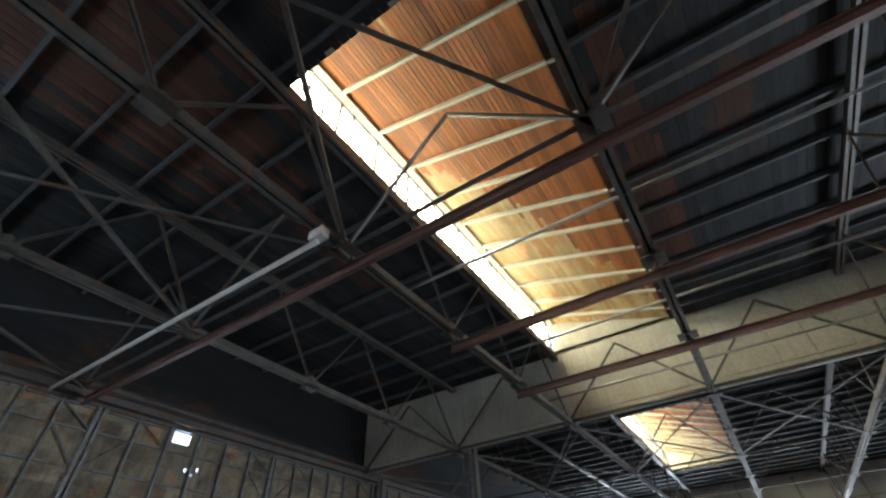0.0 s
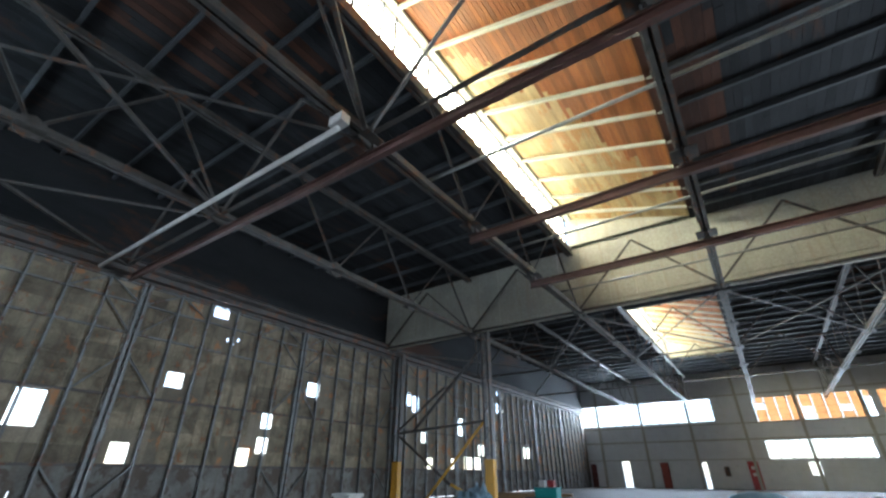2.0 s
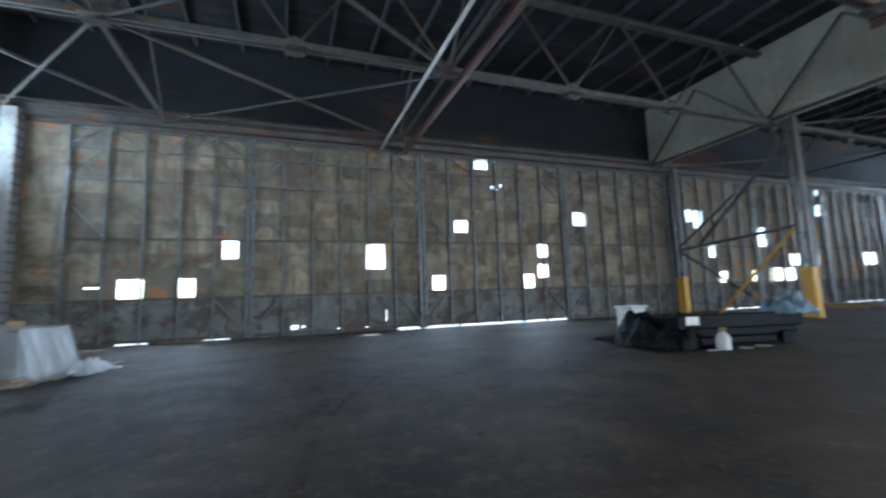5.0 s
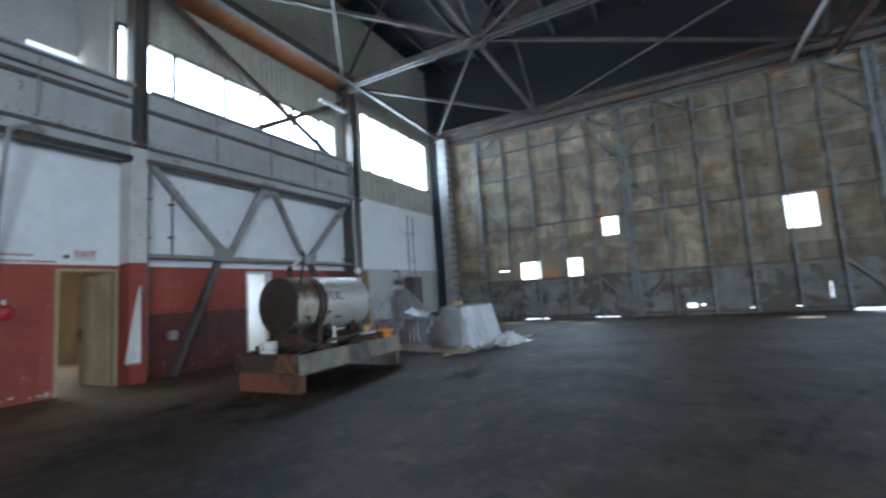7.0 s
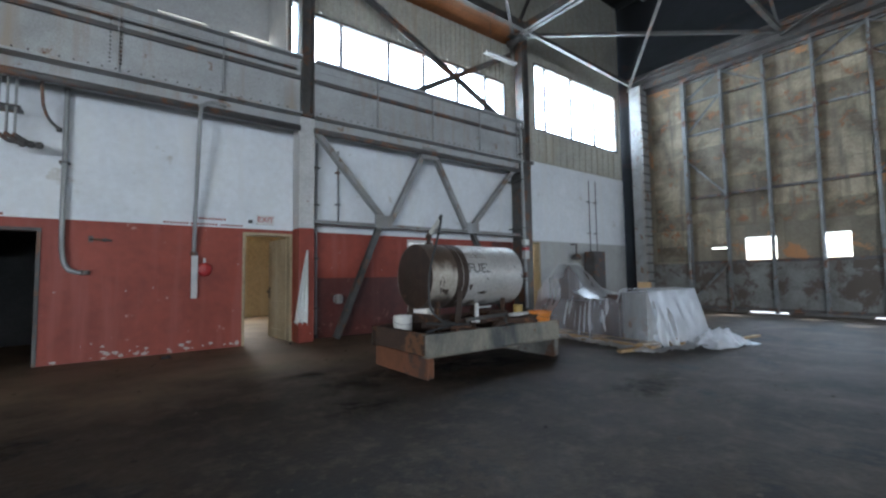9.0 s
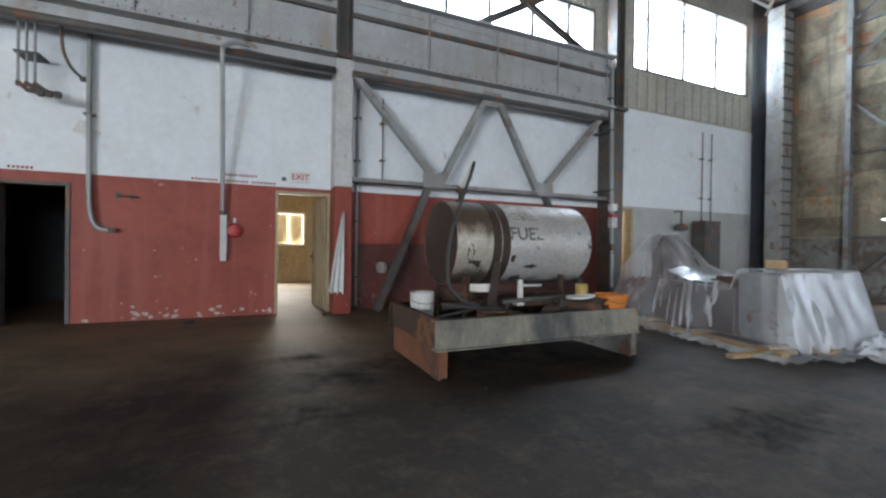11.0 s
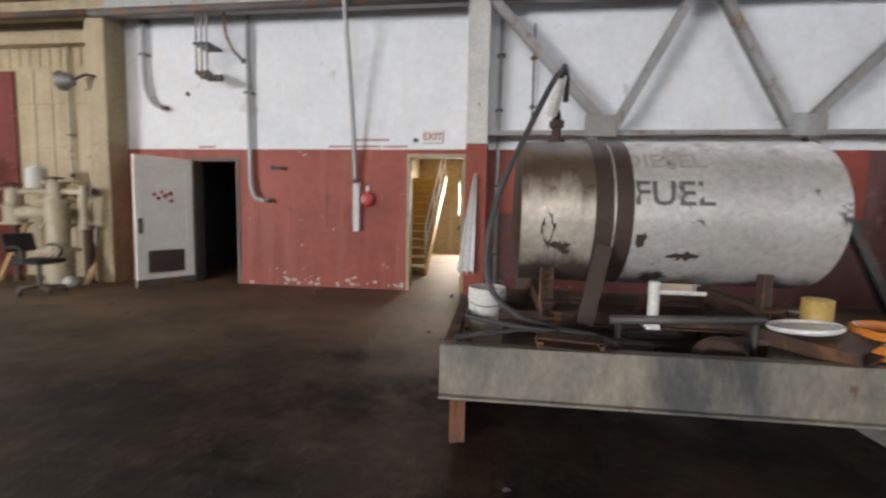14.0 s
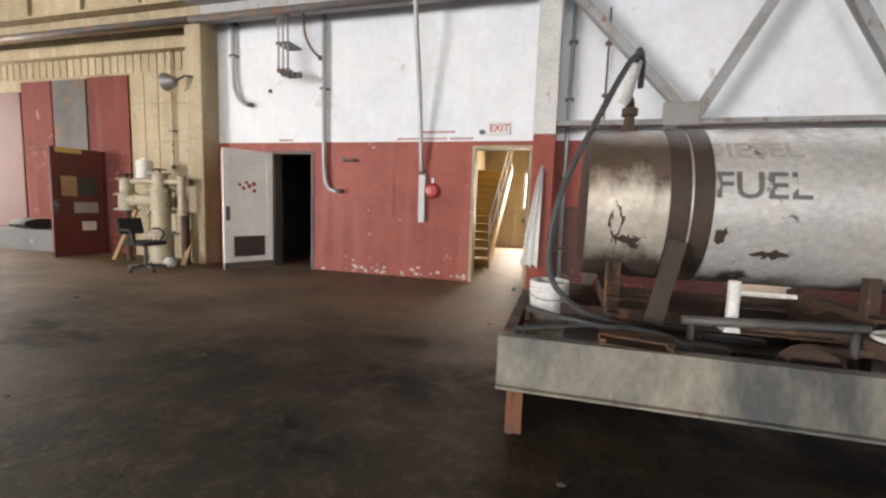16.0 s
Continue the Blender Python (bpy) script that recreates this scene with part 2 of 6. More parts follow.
PALE_BOARD = material("streaked_pale_boards", (0.56, 0.53, 0.46), (0.2, 0.175, 0.14), 0.75, 0.0, fine=20, broad=1.8, mix=0.25, worn=(0.17, 0.11, 0.07), worn_at=0.6, worn_scale=2.0)

# ---- builders ----


def box(bm, x0, x1, y0, y1, z0, z1):
    if x0 > x1: x0, x1 = x1, x0
    if y0 > y1: y0, y1 = y1, y0
    if z0 > z1: z0, z1 = z1, z0
    v = [bm.verts.new((x, y, z)) for z in (z0, z1) for x, y in ((x0, y0), (x1, y0), (x1, y1), (x0, y1))]
    for f in ((3, 2, 1, 0), (4, 5, 6, 7), (0, 1, 5, 4), (1, 2, 6, 5), (2, 3, 7, 6), (3, 0, 4, 7)):
        bm.faces.new([v[i] for i in f])
    return v


def frame_of(a, b, up=(0, 0, 1)):
    a, b = Vector(a), Vector(b)
    w = (b - a).normalized()
    u = Vector(up) if abs(w.dot(Vector(up))) < 0.98 else Vector((0, 1, 0))
    side = w.cross(u).normalized()
    return a, b, w, side, side.cross(w).normalized()


PROFILES = {
    "box": [(-0.5, -0.5), (0.5, -0.5), (0.5, 0.5), (-0.5, 0.5)],
    "I": [(-0.5, -0.5), (0.5, -0.5), (0.5, -0.38), (0.08, -0.34), (0.08, 0.34), (0.5, 0.38), (0.5, 0.5), (-0.5, 0.5), (-0.5, 0.38), (-0.08, 0.34), (-0.08, -0.34), (-0.5, -0.38)],
    "L": [(-0.5, -0.5), (0.5, -0.5), (0.5, -0.36), (-0.36, -0.36), (-0.36, 0.5), (-0.5, 0.5)],
    "C": [(-0.5, -0.5), (0.5, -0.5), (0.5, -0.4), (-0.36, -0.4), (-0.36, 0.4), (0.5, 0.4), (0.5, 0.5), (-0.5, 0.5)],
}


def beam(bm, a, b, width, height, profile="box", up=(0, 0, 1)):
    """A straight member of the given section from a to b."""
    a, b, w, side, rise = frame_of(a, b, up)
    shape = PROFILES[profile]
    rings = [[bm.verts.new(p + side * (s * width) + rise * (r * height)) for s, r in shape] for p in (a, b)]
    k = len(shape)
    for i in range(k):
        bm.faces.new((rings[0][i], rings[0][(i + 1) % k], rings[1][(i + 1) % k], rings[1][i]))
    bm.faces.new(rings[0][::-1])
    bm.faces.new(rings[1])


def tube(bm, points, radius, sides=10):
    """A round pipe or hose through the points."""
    pts = [Vector(p) for p in points]
    rings, side = [], None
    for i, p in enumerate(pts):
        w = (pts[min(i + 1, len(pts) - 1)] - pts[max(i - 1, 0)]).normalized()
        if side is None:
            side = w.cross(Vector((0, 0, 1)) if abs(w.z) < 0.9 else Vector((0, 1, 0))).normalized()
        side = (side - w * side.dot(w)).normalized()
        rise = w.cross(side)
        rings.append([bm.verts.new(p + (side * math.cos(q) + rise * math.sin(q)) * radius) for q in (2 * math.pi * j / sides for j in range(sides))])
    for r0, r1 in zip(rings, rings[1:]):
        for j in range(sides):
            f = bm.faces.new((r0[j], r0[(j + 1) % sides], r1[(j + 1) % sides], r1[j]))
            f.smooth = True
    bm.faces.new(rings[0][::-1])
    bm.faces.new(rings[-1])


def lathe(bm, outline, center=(0, 0, 0), axis="z", sides=32):
    """Turns an outline of (radius, height) round an axis."""
    c = Vector(center)
    rings = []
    for r, h in outline:
        ring = []
        for j in range(sides):
            q = 2 * math.pi * j / sides
            u, v = r * math.cos(q), r * math.sin(q)
            ring.append(bm.verts.new(c + Vector({"z": (u, v, h), "x": (h, u, v), "y": (v, h, u)}[axis])))
        rings.append(ring)
    for r0, r1 in zip(rings, rings[1:]):
        for j in range(sides):
            f = bm.faces.new((r0[j], r0[(j + 1) % sides], r1[(j + 1) % sides], r1[j]))
            f.smooth = True
    if outline[0][0] > 1e-4: bm.faces.new(rings[0][::-1])
    if outline[-1][0] > 1e-4: bm.faces.new(rings[-1])


def smooth_path(points, steps=8):
    """Catmull-Rom points through the given ones."""
    p = [Vector(q) for q in points]
    p = [p[0] * 2 - p[1], *p, p[-1] * 2 - p[-2]]
    out = []
    for i in range(1, len(p) - 2):
        for s in range(steps):
            t = s / steps
            out.append(0.5 * ((2 * p[i]) + (p[i + 1] - p[i - 1]) * t + (2 * p[i - 1] - 5 * p[i] + 4 * p[i + 1] - p[i + 2]) * t * t + (3 * p[i] - p[i - 1] - 3 * p[i + 1] + p[i + 2]) * t ** 3))
    return [*out, p[-2]]


def mesh_of(name, bm, mat, bevel=0.0):
    if bevel:
        bmesh.ops.bevel(bm, geom=bm.edges[:], offset=bevel, segments=1, affect="EDGES", profile=0.5)
    bmesh.ops.recalc_face_normals(bm, faces=bm.faces[:])
    for e in bm.edges:
        if len(e.link_faces) == 2 and e.link_faces[0].normal.angle(e.link_faces[1].normal, 0.0) > 0.6:
            e.smooth = False
    me = bpy.data.meshes.new(name)
    bm.to_mesh(me)
    bm.free()
    me.materials.append(mat)
    return me


def part(name, bm, mat, parent, label="", bevel=0.0):
    ob = new(name, mesh_of(name, bm, mat, bevel))
    ob.parent = parent
    return tagged(ob, label) if label else ob


def shared_part(name, me, parent, m):
    ob = new(name, me)
    ob.parent = parent
    ob.matrix_basis = m
    return ob


def structure(name, bm, mat, label, category, bevel=0.0):
    return tagged(new(name, mesh_of(name, bm, mat, bevel)), label, category, kind="structure")


def thing(name, label, category, at=(0, 0, 0), group="", kind=""):
    ob = new(name)
    ob.empty_display_size = 0.2
    ob.location = at
    return tagged(ob, label, category, group, kind)


def solo(name, bm, mat, label, category, group="", bevel=0.0):
    return tagged(new(name, mesh_of(name, bm, mat, bevel)), label, category, group)


def pierced(bm, along, across0, across1, u0, u1, z0, z1, holes):
    """A wall along x or y from u0 to u1 with rectangular holes (u0, u1, z0, z1) right through it."""
    us = sorted({u0, u1, *[min(max(h[i], u0), u1) for h in holes for i in (0, 1)]})
    for a, b in zip(us, us[1:]):
        mid = (a + b) / 2
        cuts = sorted((max(h[2], z0), min(h[3], z1)) for h in holes if h[0] < mid < h[1] and h[3] > z0 and h[2] < z1)
        base = z0
        for c, d in [*cuts, (z1, z1)]:
            if c - base > 1e-4:
                if along == "x": box(bm, a, b, across0, across1, base, c)
                else: box(bm, across0, across1, a, b, base, c)
            base = max(base, d)

# ---- large structure ----
WEST, SOUTH, NORTH, EAST = -19.8, -10.14, 58.0, 17.0
CHORD, ROOF = 8.3, 11.9

bm = bmesh.new()
box(bm, WEST - 0.3, EAST + 0.3, SOUTH - 8.0, NORTH + 0.3, -0.3, 0)
structure("floor", bm, FLOOR, "worn oil-stained dark concrete hangar floor", "floor")
bm = bmesh.new()
box(bm, -400, 400, -400, 400, -0.6, -0.32)
structure("ground", bm, OUTSIDE, "pale sunlit apron outside the hangar", "ground")

# roof deck of boards, with the two saw-tooth lights left open
MONITORS = ((1.6, 19.4), (31.0, 49.0))
random.seed(3)
bm, bare = bmesh.new(), bmesh.new()
x = WEST - 0.2
while x < EAST:
    w = 0.24
    runs = [(SOUTH - 2.2, NORTH)]
    if -7.0 < x + w / 2 < -1.2:
        runs = [(SOUTH - 2.2, 1.6), (19.4, 31.0), (49.0, NORTH)]
    for a, b in runs:
        y = a
        while y < b:
            e = min(b, y + random.uniform(4.2, 6.4))
            z = ROOF + random.uniform(-0.006, 0.006)
            brown = (-12.5 < x < -7.1 and y + e < 5.6) or (-1.3 < x < 0.55 and 1.0 < y < 14.0)
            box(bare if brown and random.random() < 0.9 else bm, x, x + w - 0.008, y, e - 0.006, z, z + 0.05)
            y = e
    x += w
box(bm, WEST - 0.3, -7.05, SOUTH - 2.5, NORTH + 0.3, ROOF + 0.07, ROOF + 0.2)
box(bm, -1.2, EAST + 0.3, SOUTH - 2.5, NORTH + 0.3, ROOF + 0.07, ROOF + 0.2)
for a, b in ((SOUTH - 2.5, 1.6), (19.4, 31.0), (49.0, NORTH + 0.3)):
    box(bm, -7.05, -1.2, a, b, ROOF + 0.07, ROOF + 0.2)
structure("ceiling", bm, DECK, "weathered timber roof deck with peeling boards, near black for shade", "ceiling")
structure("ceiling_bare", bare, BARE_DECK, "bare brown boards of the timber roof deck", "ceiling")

# saw-tooth lights: sloping orange boards, rafters, end walls and the upright strip of glass
TOP, FOOT = 13.75, 12.0
for a, b in MONITORS:
    bm, cream = bmesh.new(), bmesh.new()
    n = 40
    for i in range(n):
        for c, d in ((a, a + 5.2 + 13.0 * max(0.0, i / n - 0.1) ** 1.3 + random.uniform(-0.7, 0.7)),):
            for e, f in ((c, d), (d, b)):
                x0, x1 = -6.85 + 5.65 * i / n, -6.85 + 5.65 * (i + 0.95) / n
                z0, z1 = (TOP + (FOOT - TOP) * (x + 6.85) / 5.65 + random.uniform(0, 0.012) for x in (x0, x1))
                side = cream if e > a + 0.1 and d < b - 0.3 else bm
                f = max(f, e + 0.05)
                v = [side.verts.new(p) for p in ((x0, e, z0), (x1, e, z1), (x1, f - 0.01, z1), (x0, f - 0.01, z0), (x0, e, z0 + 0.03), (x1, e, z1 + 0.03), (x1, f - 0.01, z1 + 0.03), (x0, f - 0.01, z0 + 0.03))]
                for q in ((3, 2, 1, 0), (4, 5, 6, 7), (0, 1, 5, 4), (1, 2, 6, 5), (2, 3, 7, 6), (3, 0, 4, 7)):
                    side.faces.new([v[j] for j in q])
    beam(bm, (-6.9, (a + b) / 2, TOP + 0.12), (-1.15, (a + b) / 2, FOOT + 0.12), b - a, 0.08)
    structure("ceiling_slope_cream", cream, SLOPE_CREAM, "flaking cream paint on the roof light boards", "ceiling")
    structure("ceiling_slope", bm, SLOPE, "sunlit orange pine boards of the saw-tooth roof light", "ceiling")
    bm = bmesh.new()
    for y in (a - 0.12, b):
        v = [bm.verts.new(p) for p in ((-7.05, y, ROOF), (-1.15, y, ROOF), (-1.15, y, FOOT + 0.1), (-7.05, y, TOP + 0.2), (-7.05, y + 0.12, ROOF), (-1.15, y + 0.12, ROOF), (-1.15, y + 0.12, FOOT + 0.1), (-7.05, y + 0.12, TOP + 0.2))]
        for q in ((3, 2, 1, 0), (4, 5, 6, 7), (0, 1, 5, 4), (1, 2, 6, 5), (2, 3, 7, 6), (3, 0, 4, 7)):
            bm.faces.new([v[j] for j in q])
    structure("wall_monitor_end", bm, CURTAIN, "cream painted end walls of the saw-tooth light", "wall")
    rafters = thing("rafter_set", "cream painted timber rafters under the orange boards", "rafters", kind="structure")
    y = a + 1.45
    while y < b:
        bm = bmesh.new()
        beam(bm, (-6.85, y, TOP - 0.09), (-1.0, y, FOOT - 0.09), 0.1, 0.16)
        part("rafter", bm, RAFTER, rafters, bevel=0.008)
        y += 1.7
    bm = bmesh.new()
    box(bm, -6.95, -6.72, a, b, TOP - 0.16, TOP - 0.02)
    part("head_beam", bm, RAFTER, rafters)
    window = thing("window_rooflight", "long rusty steel-framed strip of dusty roof glazing", "window", kind="structure")
    bm = bmesh.new()
    box(bm, -7.12, -6.98, a, b, FOOT - 0.1, FOOT + 0.06)
    box(bm, -7.3, -6.96, a, b, FOOT - 0.34, FOOT - 0.1)
    part("window_sill", bm, RAIL, window, "rust-red steel sill beam")
    bm = bmesh.new()
    box(bm, -7.1, -7.0, a, b, TOP - 0.06, TOP + 0.05)
    for z in (0.45, 0.9, 1.35):
        box(bm, -7.07, -7.03, a, b, FOOT + z, FOOT + z + 0.035)
    y, i = a, 0
    while y < b:
        w = 0.07 if i % 3 == 0 else 0.04
        box(bm, -7.08, -7.02, y, y + w, FOOT, TOP)
        y, i = y + 0.56, i + 1
    part("window_frame", bm, STEEL_DARK, window)
    bm = bmesh.new()
    box(bm, -7.056, -7.05, a, b, FOOT, TOP)
    pane = part("pane", bm, GLASS, window)
    pane.visible_shadow = False

# flat-roof joists, their shade put into the grey
joists = thing("roof_joist_set", "grey painted timber joists under the flat roof deck, darkened for shade", "rafters", kind="structure")
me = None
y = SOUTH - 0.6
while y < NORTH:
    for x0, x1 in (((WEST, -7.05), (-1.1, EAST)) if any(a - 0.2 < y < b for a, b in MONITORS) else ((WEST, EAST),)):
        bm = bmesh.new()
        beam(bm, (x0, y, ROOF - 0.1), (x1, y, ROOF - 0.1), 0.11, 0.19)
        part("rafter", bm, RAFTER_SHADED, joists)
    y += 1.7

# trusses running south to north
NODES_S = [-9.7, -4.9, -0.3, 4.3, 9.05, 13.75, 19.2]
NODES_N = [19.6, 25.2, 30.8, 36.4, 42.0, 47.6, 53.0, 57.8]


def truss(x, nodes):
    t = thing("roof_truss", "grey painted riveted steel roof truss", "truss", group="roof trusses")
    low, high = CHORD + 0.1, ROOF - 0.35
    for name, z, w, h in (("bottom_chord", low, 0.26, 0.2), ("top_chord", high, 0.24, 0.2)):
        bm = bmesh.new()
        beam(bm, (x - 0.085, nodes[0], z), (x - 0.085, nodes[-1], z), 0.1, h, "C", (0, 0, 1))
        beam(bm, (x + 0.085, nodes[-1], z), (x + 0.085, nodes[0], z), 0.1, h, "C", (0, 0, 1))
        box(bm, x - 0.03, x + 0.03, nodes[0], nodes[-1], z + h / 2 - 0.02, z + h / 2 - 0.006)
        part(name, bm, STEEL, t)
    for i, (a, b) in enumerate(zip(nodes, nodes[1:])):
        m = (a + b) / 2
        for p, q in (((x, a, low), (x, m, high)), ((x, m, high), (x, b, low))):
            bm = bmesh.new()
            beam(bm, p, q, 0.075, 0.075, "L", (1, 0, 0))
            part("web_diagonal", bm, STEEL, t)
    for y in nodes:
        bm = bmesh.new()
        lathe(bm, [(0.001, -0.012), (0.33, -0.012), (0.33, 0.012), (0.001, 0.012)], (x, y, low), "x", 8)
        box(bm, x - 0.3, x + 0.3, max(y - 0.28, nodes[0]), min(y + 0.28, nodes[-1]), low - 0.125, low - 0.105)
        part("gusset_plate", bm, STEEL, t)
    return t


for x in (-13.15, -7.0, -0.95, 5.1, 11.2):
    truss(x, NODES_S)
    truss(x, NODES_N)

# members across: cross struts between trusses, the bottom-plane bracing, the red crane rails
XS = [WEST + 0.35, -13.15, -7.0, -0.95, 5.1, 11.2, EAST - 0.1]
for y in (-4.9, 4.3, 19.2, 30.8, 42.0):
    for a, b in zip(XS, XS[1:]):
        t = thing("cross_frame", "grey steel cross frame between the trusses", "truss", group="cross frames")
        bm = bmesh.new()
        beam(bm, (a, y, CHORD + 0.16), (b, y, CHORD + 0.16), 0.13, 0.13, "L")
        part("strut", bm, STEEL, t)
        m = (a + b) / 2
        for p, q in (((a, y, CHORD + 0.16), (m, y, ROOF - 0.4)), ((m, y, ROOF - 0.4), (b, y, CHORD + 0.16))):
            bm = bmesh.new()
            beam(bm, p, q, 0.08, 0.08, "L", (0, 1, 0))
            part("diagonal", bm, STEEL, t)
for y0, y1 in ((-9.7, -4.9), (-4.9, 4.3), (19.6, 30.8)):
    for a, b in zip(XS, XS[1:]):
        t = thing("wind_bracing", "thin grey crossed bracing angles below the roof", "bracing", group="wind bracing")
        for p, q, dz in (((a, y0), (b, y1), 0.0), ((a, y1), (b, y0), 0.09)):
            bm = bmesh.new()
            beam(bm, (*p, CHORD + 0.02 + dz), (*q, CHORD + 0.02 + dz), 0.09, 0.09, "L")
            part("brace", bm, STEEL, t)
for y, x0 in ((4.52, WEST + 0.4), (9.25, -7.2), (13.75, -7.15)):
    t = thing("crane_rail", "red oxide painted steel crane rail hung below the trusses", "crane rail", group="crane rails")
    bm = bmesh.new()
    beam(bm, (x0, y, 7.95), (EAST - 0.2, y, 7.95), 0.14, 0.26, "I")
    part("rail", bm, RAIL, t)
    for x in XS[1:-1]:
        if x > x0:
            bm = bmesh.new()
            beam(bm, (x, y, 8.06), (x, y, CHORD), 0.12, 0.12)
            box(bm, x - 0.12, x + 0.12, y - 0.1, y + 0.1, 8.07, 8.11)
            part("hanger", bm, STEEL_DARK, t)
bm = bmesh.new()
tube(bm, [(-19.3, 3.45, 8.0), (-7.0, 3.45, 8.0)], 0.06)
box(bm, -7.2, -6.8, 3.33, 3.57, 8.06, 8.31)
solo("roof_pipe", bm, STEEL_WHITE, "pale painted pipe slung under the roof trusses", "pipe")
for y, z in ((6.6, 8.5), (11.6, 8.55), (16.4, 8.5)):
    bm = bmesh.new()
    tube(bm, [(-7.0, y, z), (EAST - 0.2, y, z)], 0.045, 8)
    solo("sprinkler_pipe", bm, PIPE, "thin galvanized sprinkler pipe under the roof", "pipe", "sprinkler pipes")

# sheet curtain across the hangar between its two bays
bm = bmesh.new()
x = WEST
while x < EAST:
    box(bm, x, x + 1.2 - 0.015, 19.42, 19.5, CHORD + 0.1, ROOF)
    x += 1.2
box(bm, WEST, EAST, 19.5, 19.56, CHORD + 0.1, ROOF)
structure("wall_curtain", bm, CURTAIN, "cream sheet-metal draught curtain hanging between the hangar bays", "wall")
bm = bmesh.new()
beam(bm, (WEST, 19.42, CHORD + 0.12), (EAST, 19.42, CHORD + 0.12), 0.16, 0.1, "C")
beam(bm, (WEST, 19.4, CHORD + 0.5), (EAST, 19.4, CHORD + 0.5), 0.05, 0.06)
structure("trim_curtain", bm, CURTAIN, "cream steel edge rail of the draught curtain", "trim")

# columns by the hangar doors at the bay line
for x, base in ((-19.35, 20.6), (-12.35, 19.3)):
    t = thing("steel_column", "grey built-up steel column with a yellow painted foot", "column", group="bay columns")
    for dx in (-0.17, 0.17):
        bm = bmesh.new()
        beam(bm, (x + dx, base, 2.0), (x + dx, base, CHORD), 0.1, 0.32, "C", (0, 1, 0))
        part("shaft", bm, STEEL, t)
    bm = bmesh.new()
    box(bm, x - 0.23, x + 0.23, base - 0.18, base + 0.18, 0, 2.0)
    part("foot", bm, YELLOW, t, "chipped yellow safety paint", bevel=0.015)
    for k in range(10):
        bm = bmesh.new()
        z = 2.2 + k * 0.6
        beam(bm, (x - 0.17, base - 0.16, z), (x + 0.17, base - 0.16, z + (0.3 if k % 2 else -0.3) + 0.3), 0.04, 0.01, up=(0, 1, 0))
        part("lacing", bm, STEEL, t)
t = thing("portal_brace", "grey and yellow steel bracing between the bay columns", "bracing")
for p, q, m in (((-19.2, 20.4, 3.5), (-12.5, 19.3, 3.75), STEEL), ((-17.7, 20.1, 3.6), (-12.5, 19.35, 7.6), STEEL), ((-12.6, 19.3, 3.7), (-16.8, 19.95, 0.02), YELLOW), ((-19.1, 20.4, 3.4), (-14.9, 19.7, 0.85), STEEL), ((-14.9, 19.7, 0.9), (-12.6, 19.3, 0.05), YELLOW), ((-15.3, 19.7, 5.7), (-19.2, 20.4, 3.6), STEEL)):
    bm = bmesh.new()
    beam(bm, p, q, 0.13, 0.13, "L", (0, 1, 0))
    part("brace", bm, m, t)

# ---- west side: the great sliding doors, full of missing panes ----
PANES = [(2.8, 3.59, 2.67, 3.74), (5.81, 6.42, 1.68, 2.33), (8.15, 8.85, 7.54, 8.1), (6.97, 7.63, 4.37, 4.93), (13.77, 14.59, 4.88, 5.56), (11.48, 12.04, 3.19, 3.83), (11.44, 12.0, 2.17, 2.81), (10.54, 11.16, 1.65, 2.33), (21.67, 22.4, 5.33, 6.13), (22.49, 23.26, 4.98, 6.0), (23.54, 24.08, 3.2, 3.95), (27.78, 28.8, 3.9, 5.11), (23.97, 24.94, 1.66, 2.31), (27.1, 27.66, 1.68, 2.33), (28.8, 30.07, 1.64, 2.48), (30.16, 31.51, 1.64, 2.48), (34.43, 35.41, 7.53, 8.01), (34.28, 35.33, 6.07, 6.86), (30.94, 31.96, 2.64, 3.4), (33.16, 34.05, 2.67, 3.47), (39.2, 40.68, 2.65, 3.54), (-6.2, -5.39, 1.59, 2.36), (-4.28, -3.73, 1.59, 2.36), (-2.83, -2.27, 3.13, 3.88)]
SLOTS = [(4.05, 7.0, 0.0, 0.1), (7.15, 10.4, 0.0, 0.1), (10.5, 13.0, 0.0, 0.09), (-3.4, -2.5, 0.0, 0.05), (-6.2, -5.2, 0.0, 0.06), (24.0, 27.5, 0.0, 0.14), (29.0, 33.0, 0.0, 0.14), (36.0, 44.0, 0.0, 0.14), (-0.3, 0.0, 0.25, 0.42), (0.1, 0.25, 0.3, 0.38), (9.0, 9.12, 6.6, 6.75), (9.25, 9.4, 6.5, 6.6), (9.5, 9.62, 6.7, 6.85), (-7.7, -7.62, 7.4, 7.5), (13.2, 13.28, 4.6, 4.9), (-1.75, -1.7, 0.4, 0.6), (1.5, 1.65, 0.1, 0.2), (2.7, 2.85, 0.12, 0.2), (-7.2, -6.7, 2.05, 2.1), (13.0, 13.06, 0.4, 1.6), (3.6, 3.66, 0.4, 0.9)]
bm = bmesh.new()
pierced(bm, "y", WEST - 0.09, WEST, SOUTH + 0.9, NORTH, 1.6, 8.25, PANES + SLOTS)
west = structure("wall_west", bm, BOARD, "stained brown boarding of the great hangar doors with missing panes", "wall")
bm = bmesh.new()
pierced(bm, "y", WEST - 0.1, WEST + 0.012, SOUTH + 0.9, NORTH, 0.0, 1.6, PANES + SLOTS)
structure("wall_west_foot", bm, BOARD_LOW, "flaking grey lower boarding of the hangar doors", "wall")
bm = bmesh.new()
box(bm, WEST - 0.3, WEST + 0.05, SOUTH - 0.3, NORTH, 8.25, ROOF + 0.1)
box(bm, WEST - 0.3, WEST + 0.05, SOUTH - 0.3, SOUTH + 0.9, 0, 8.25)
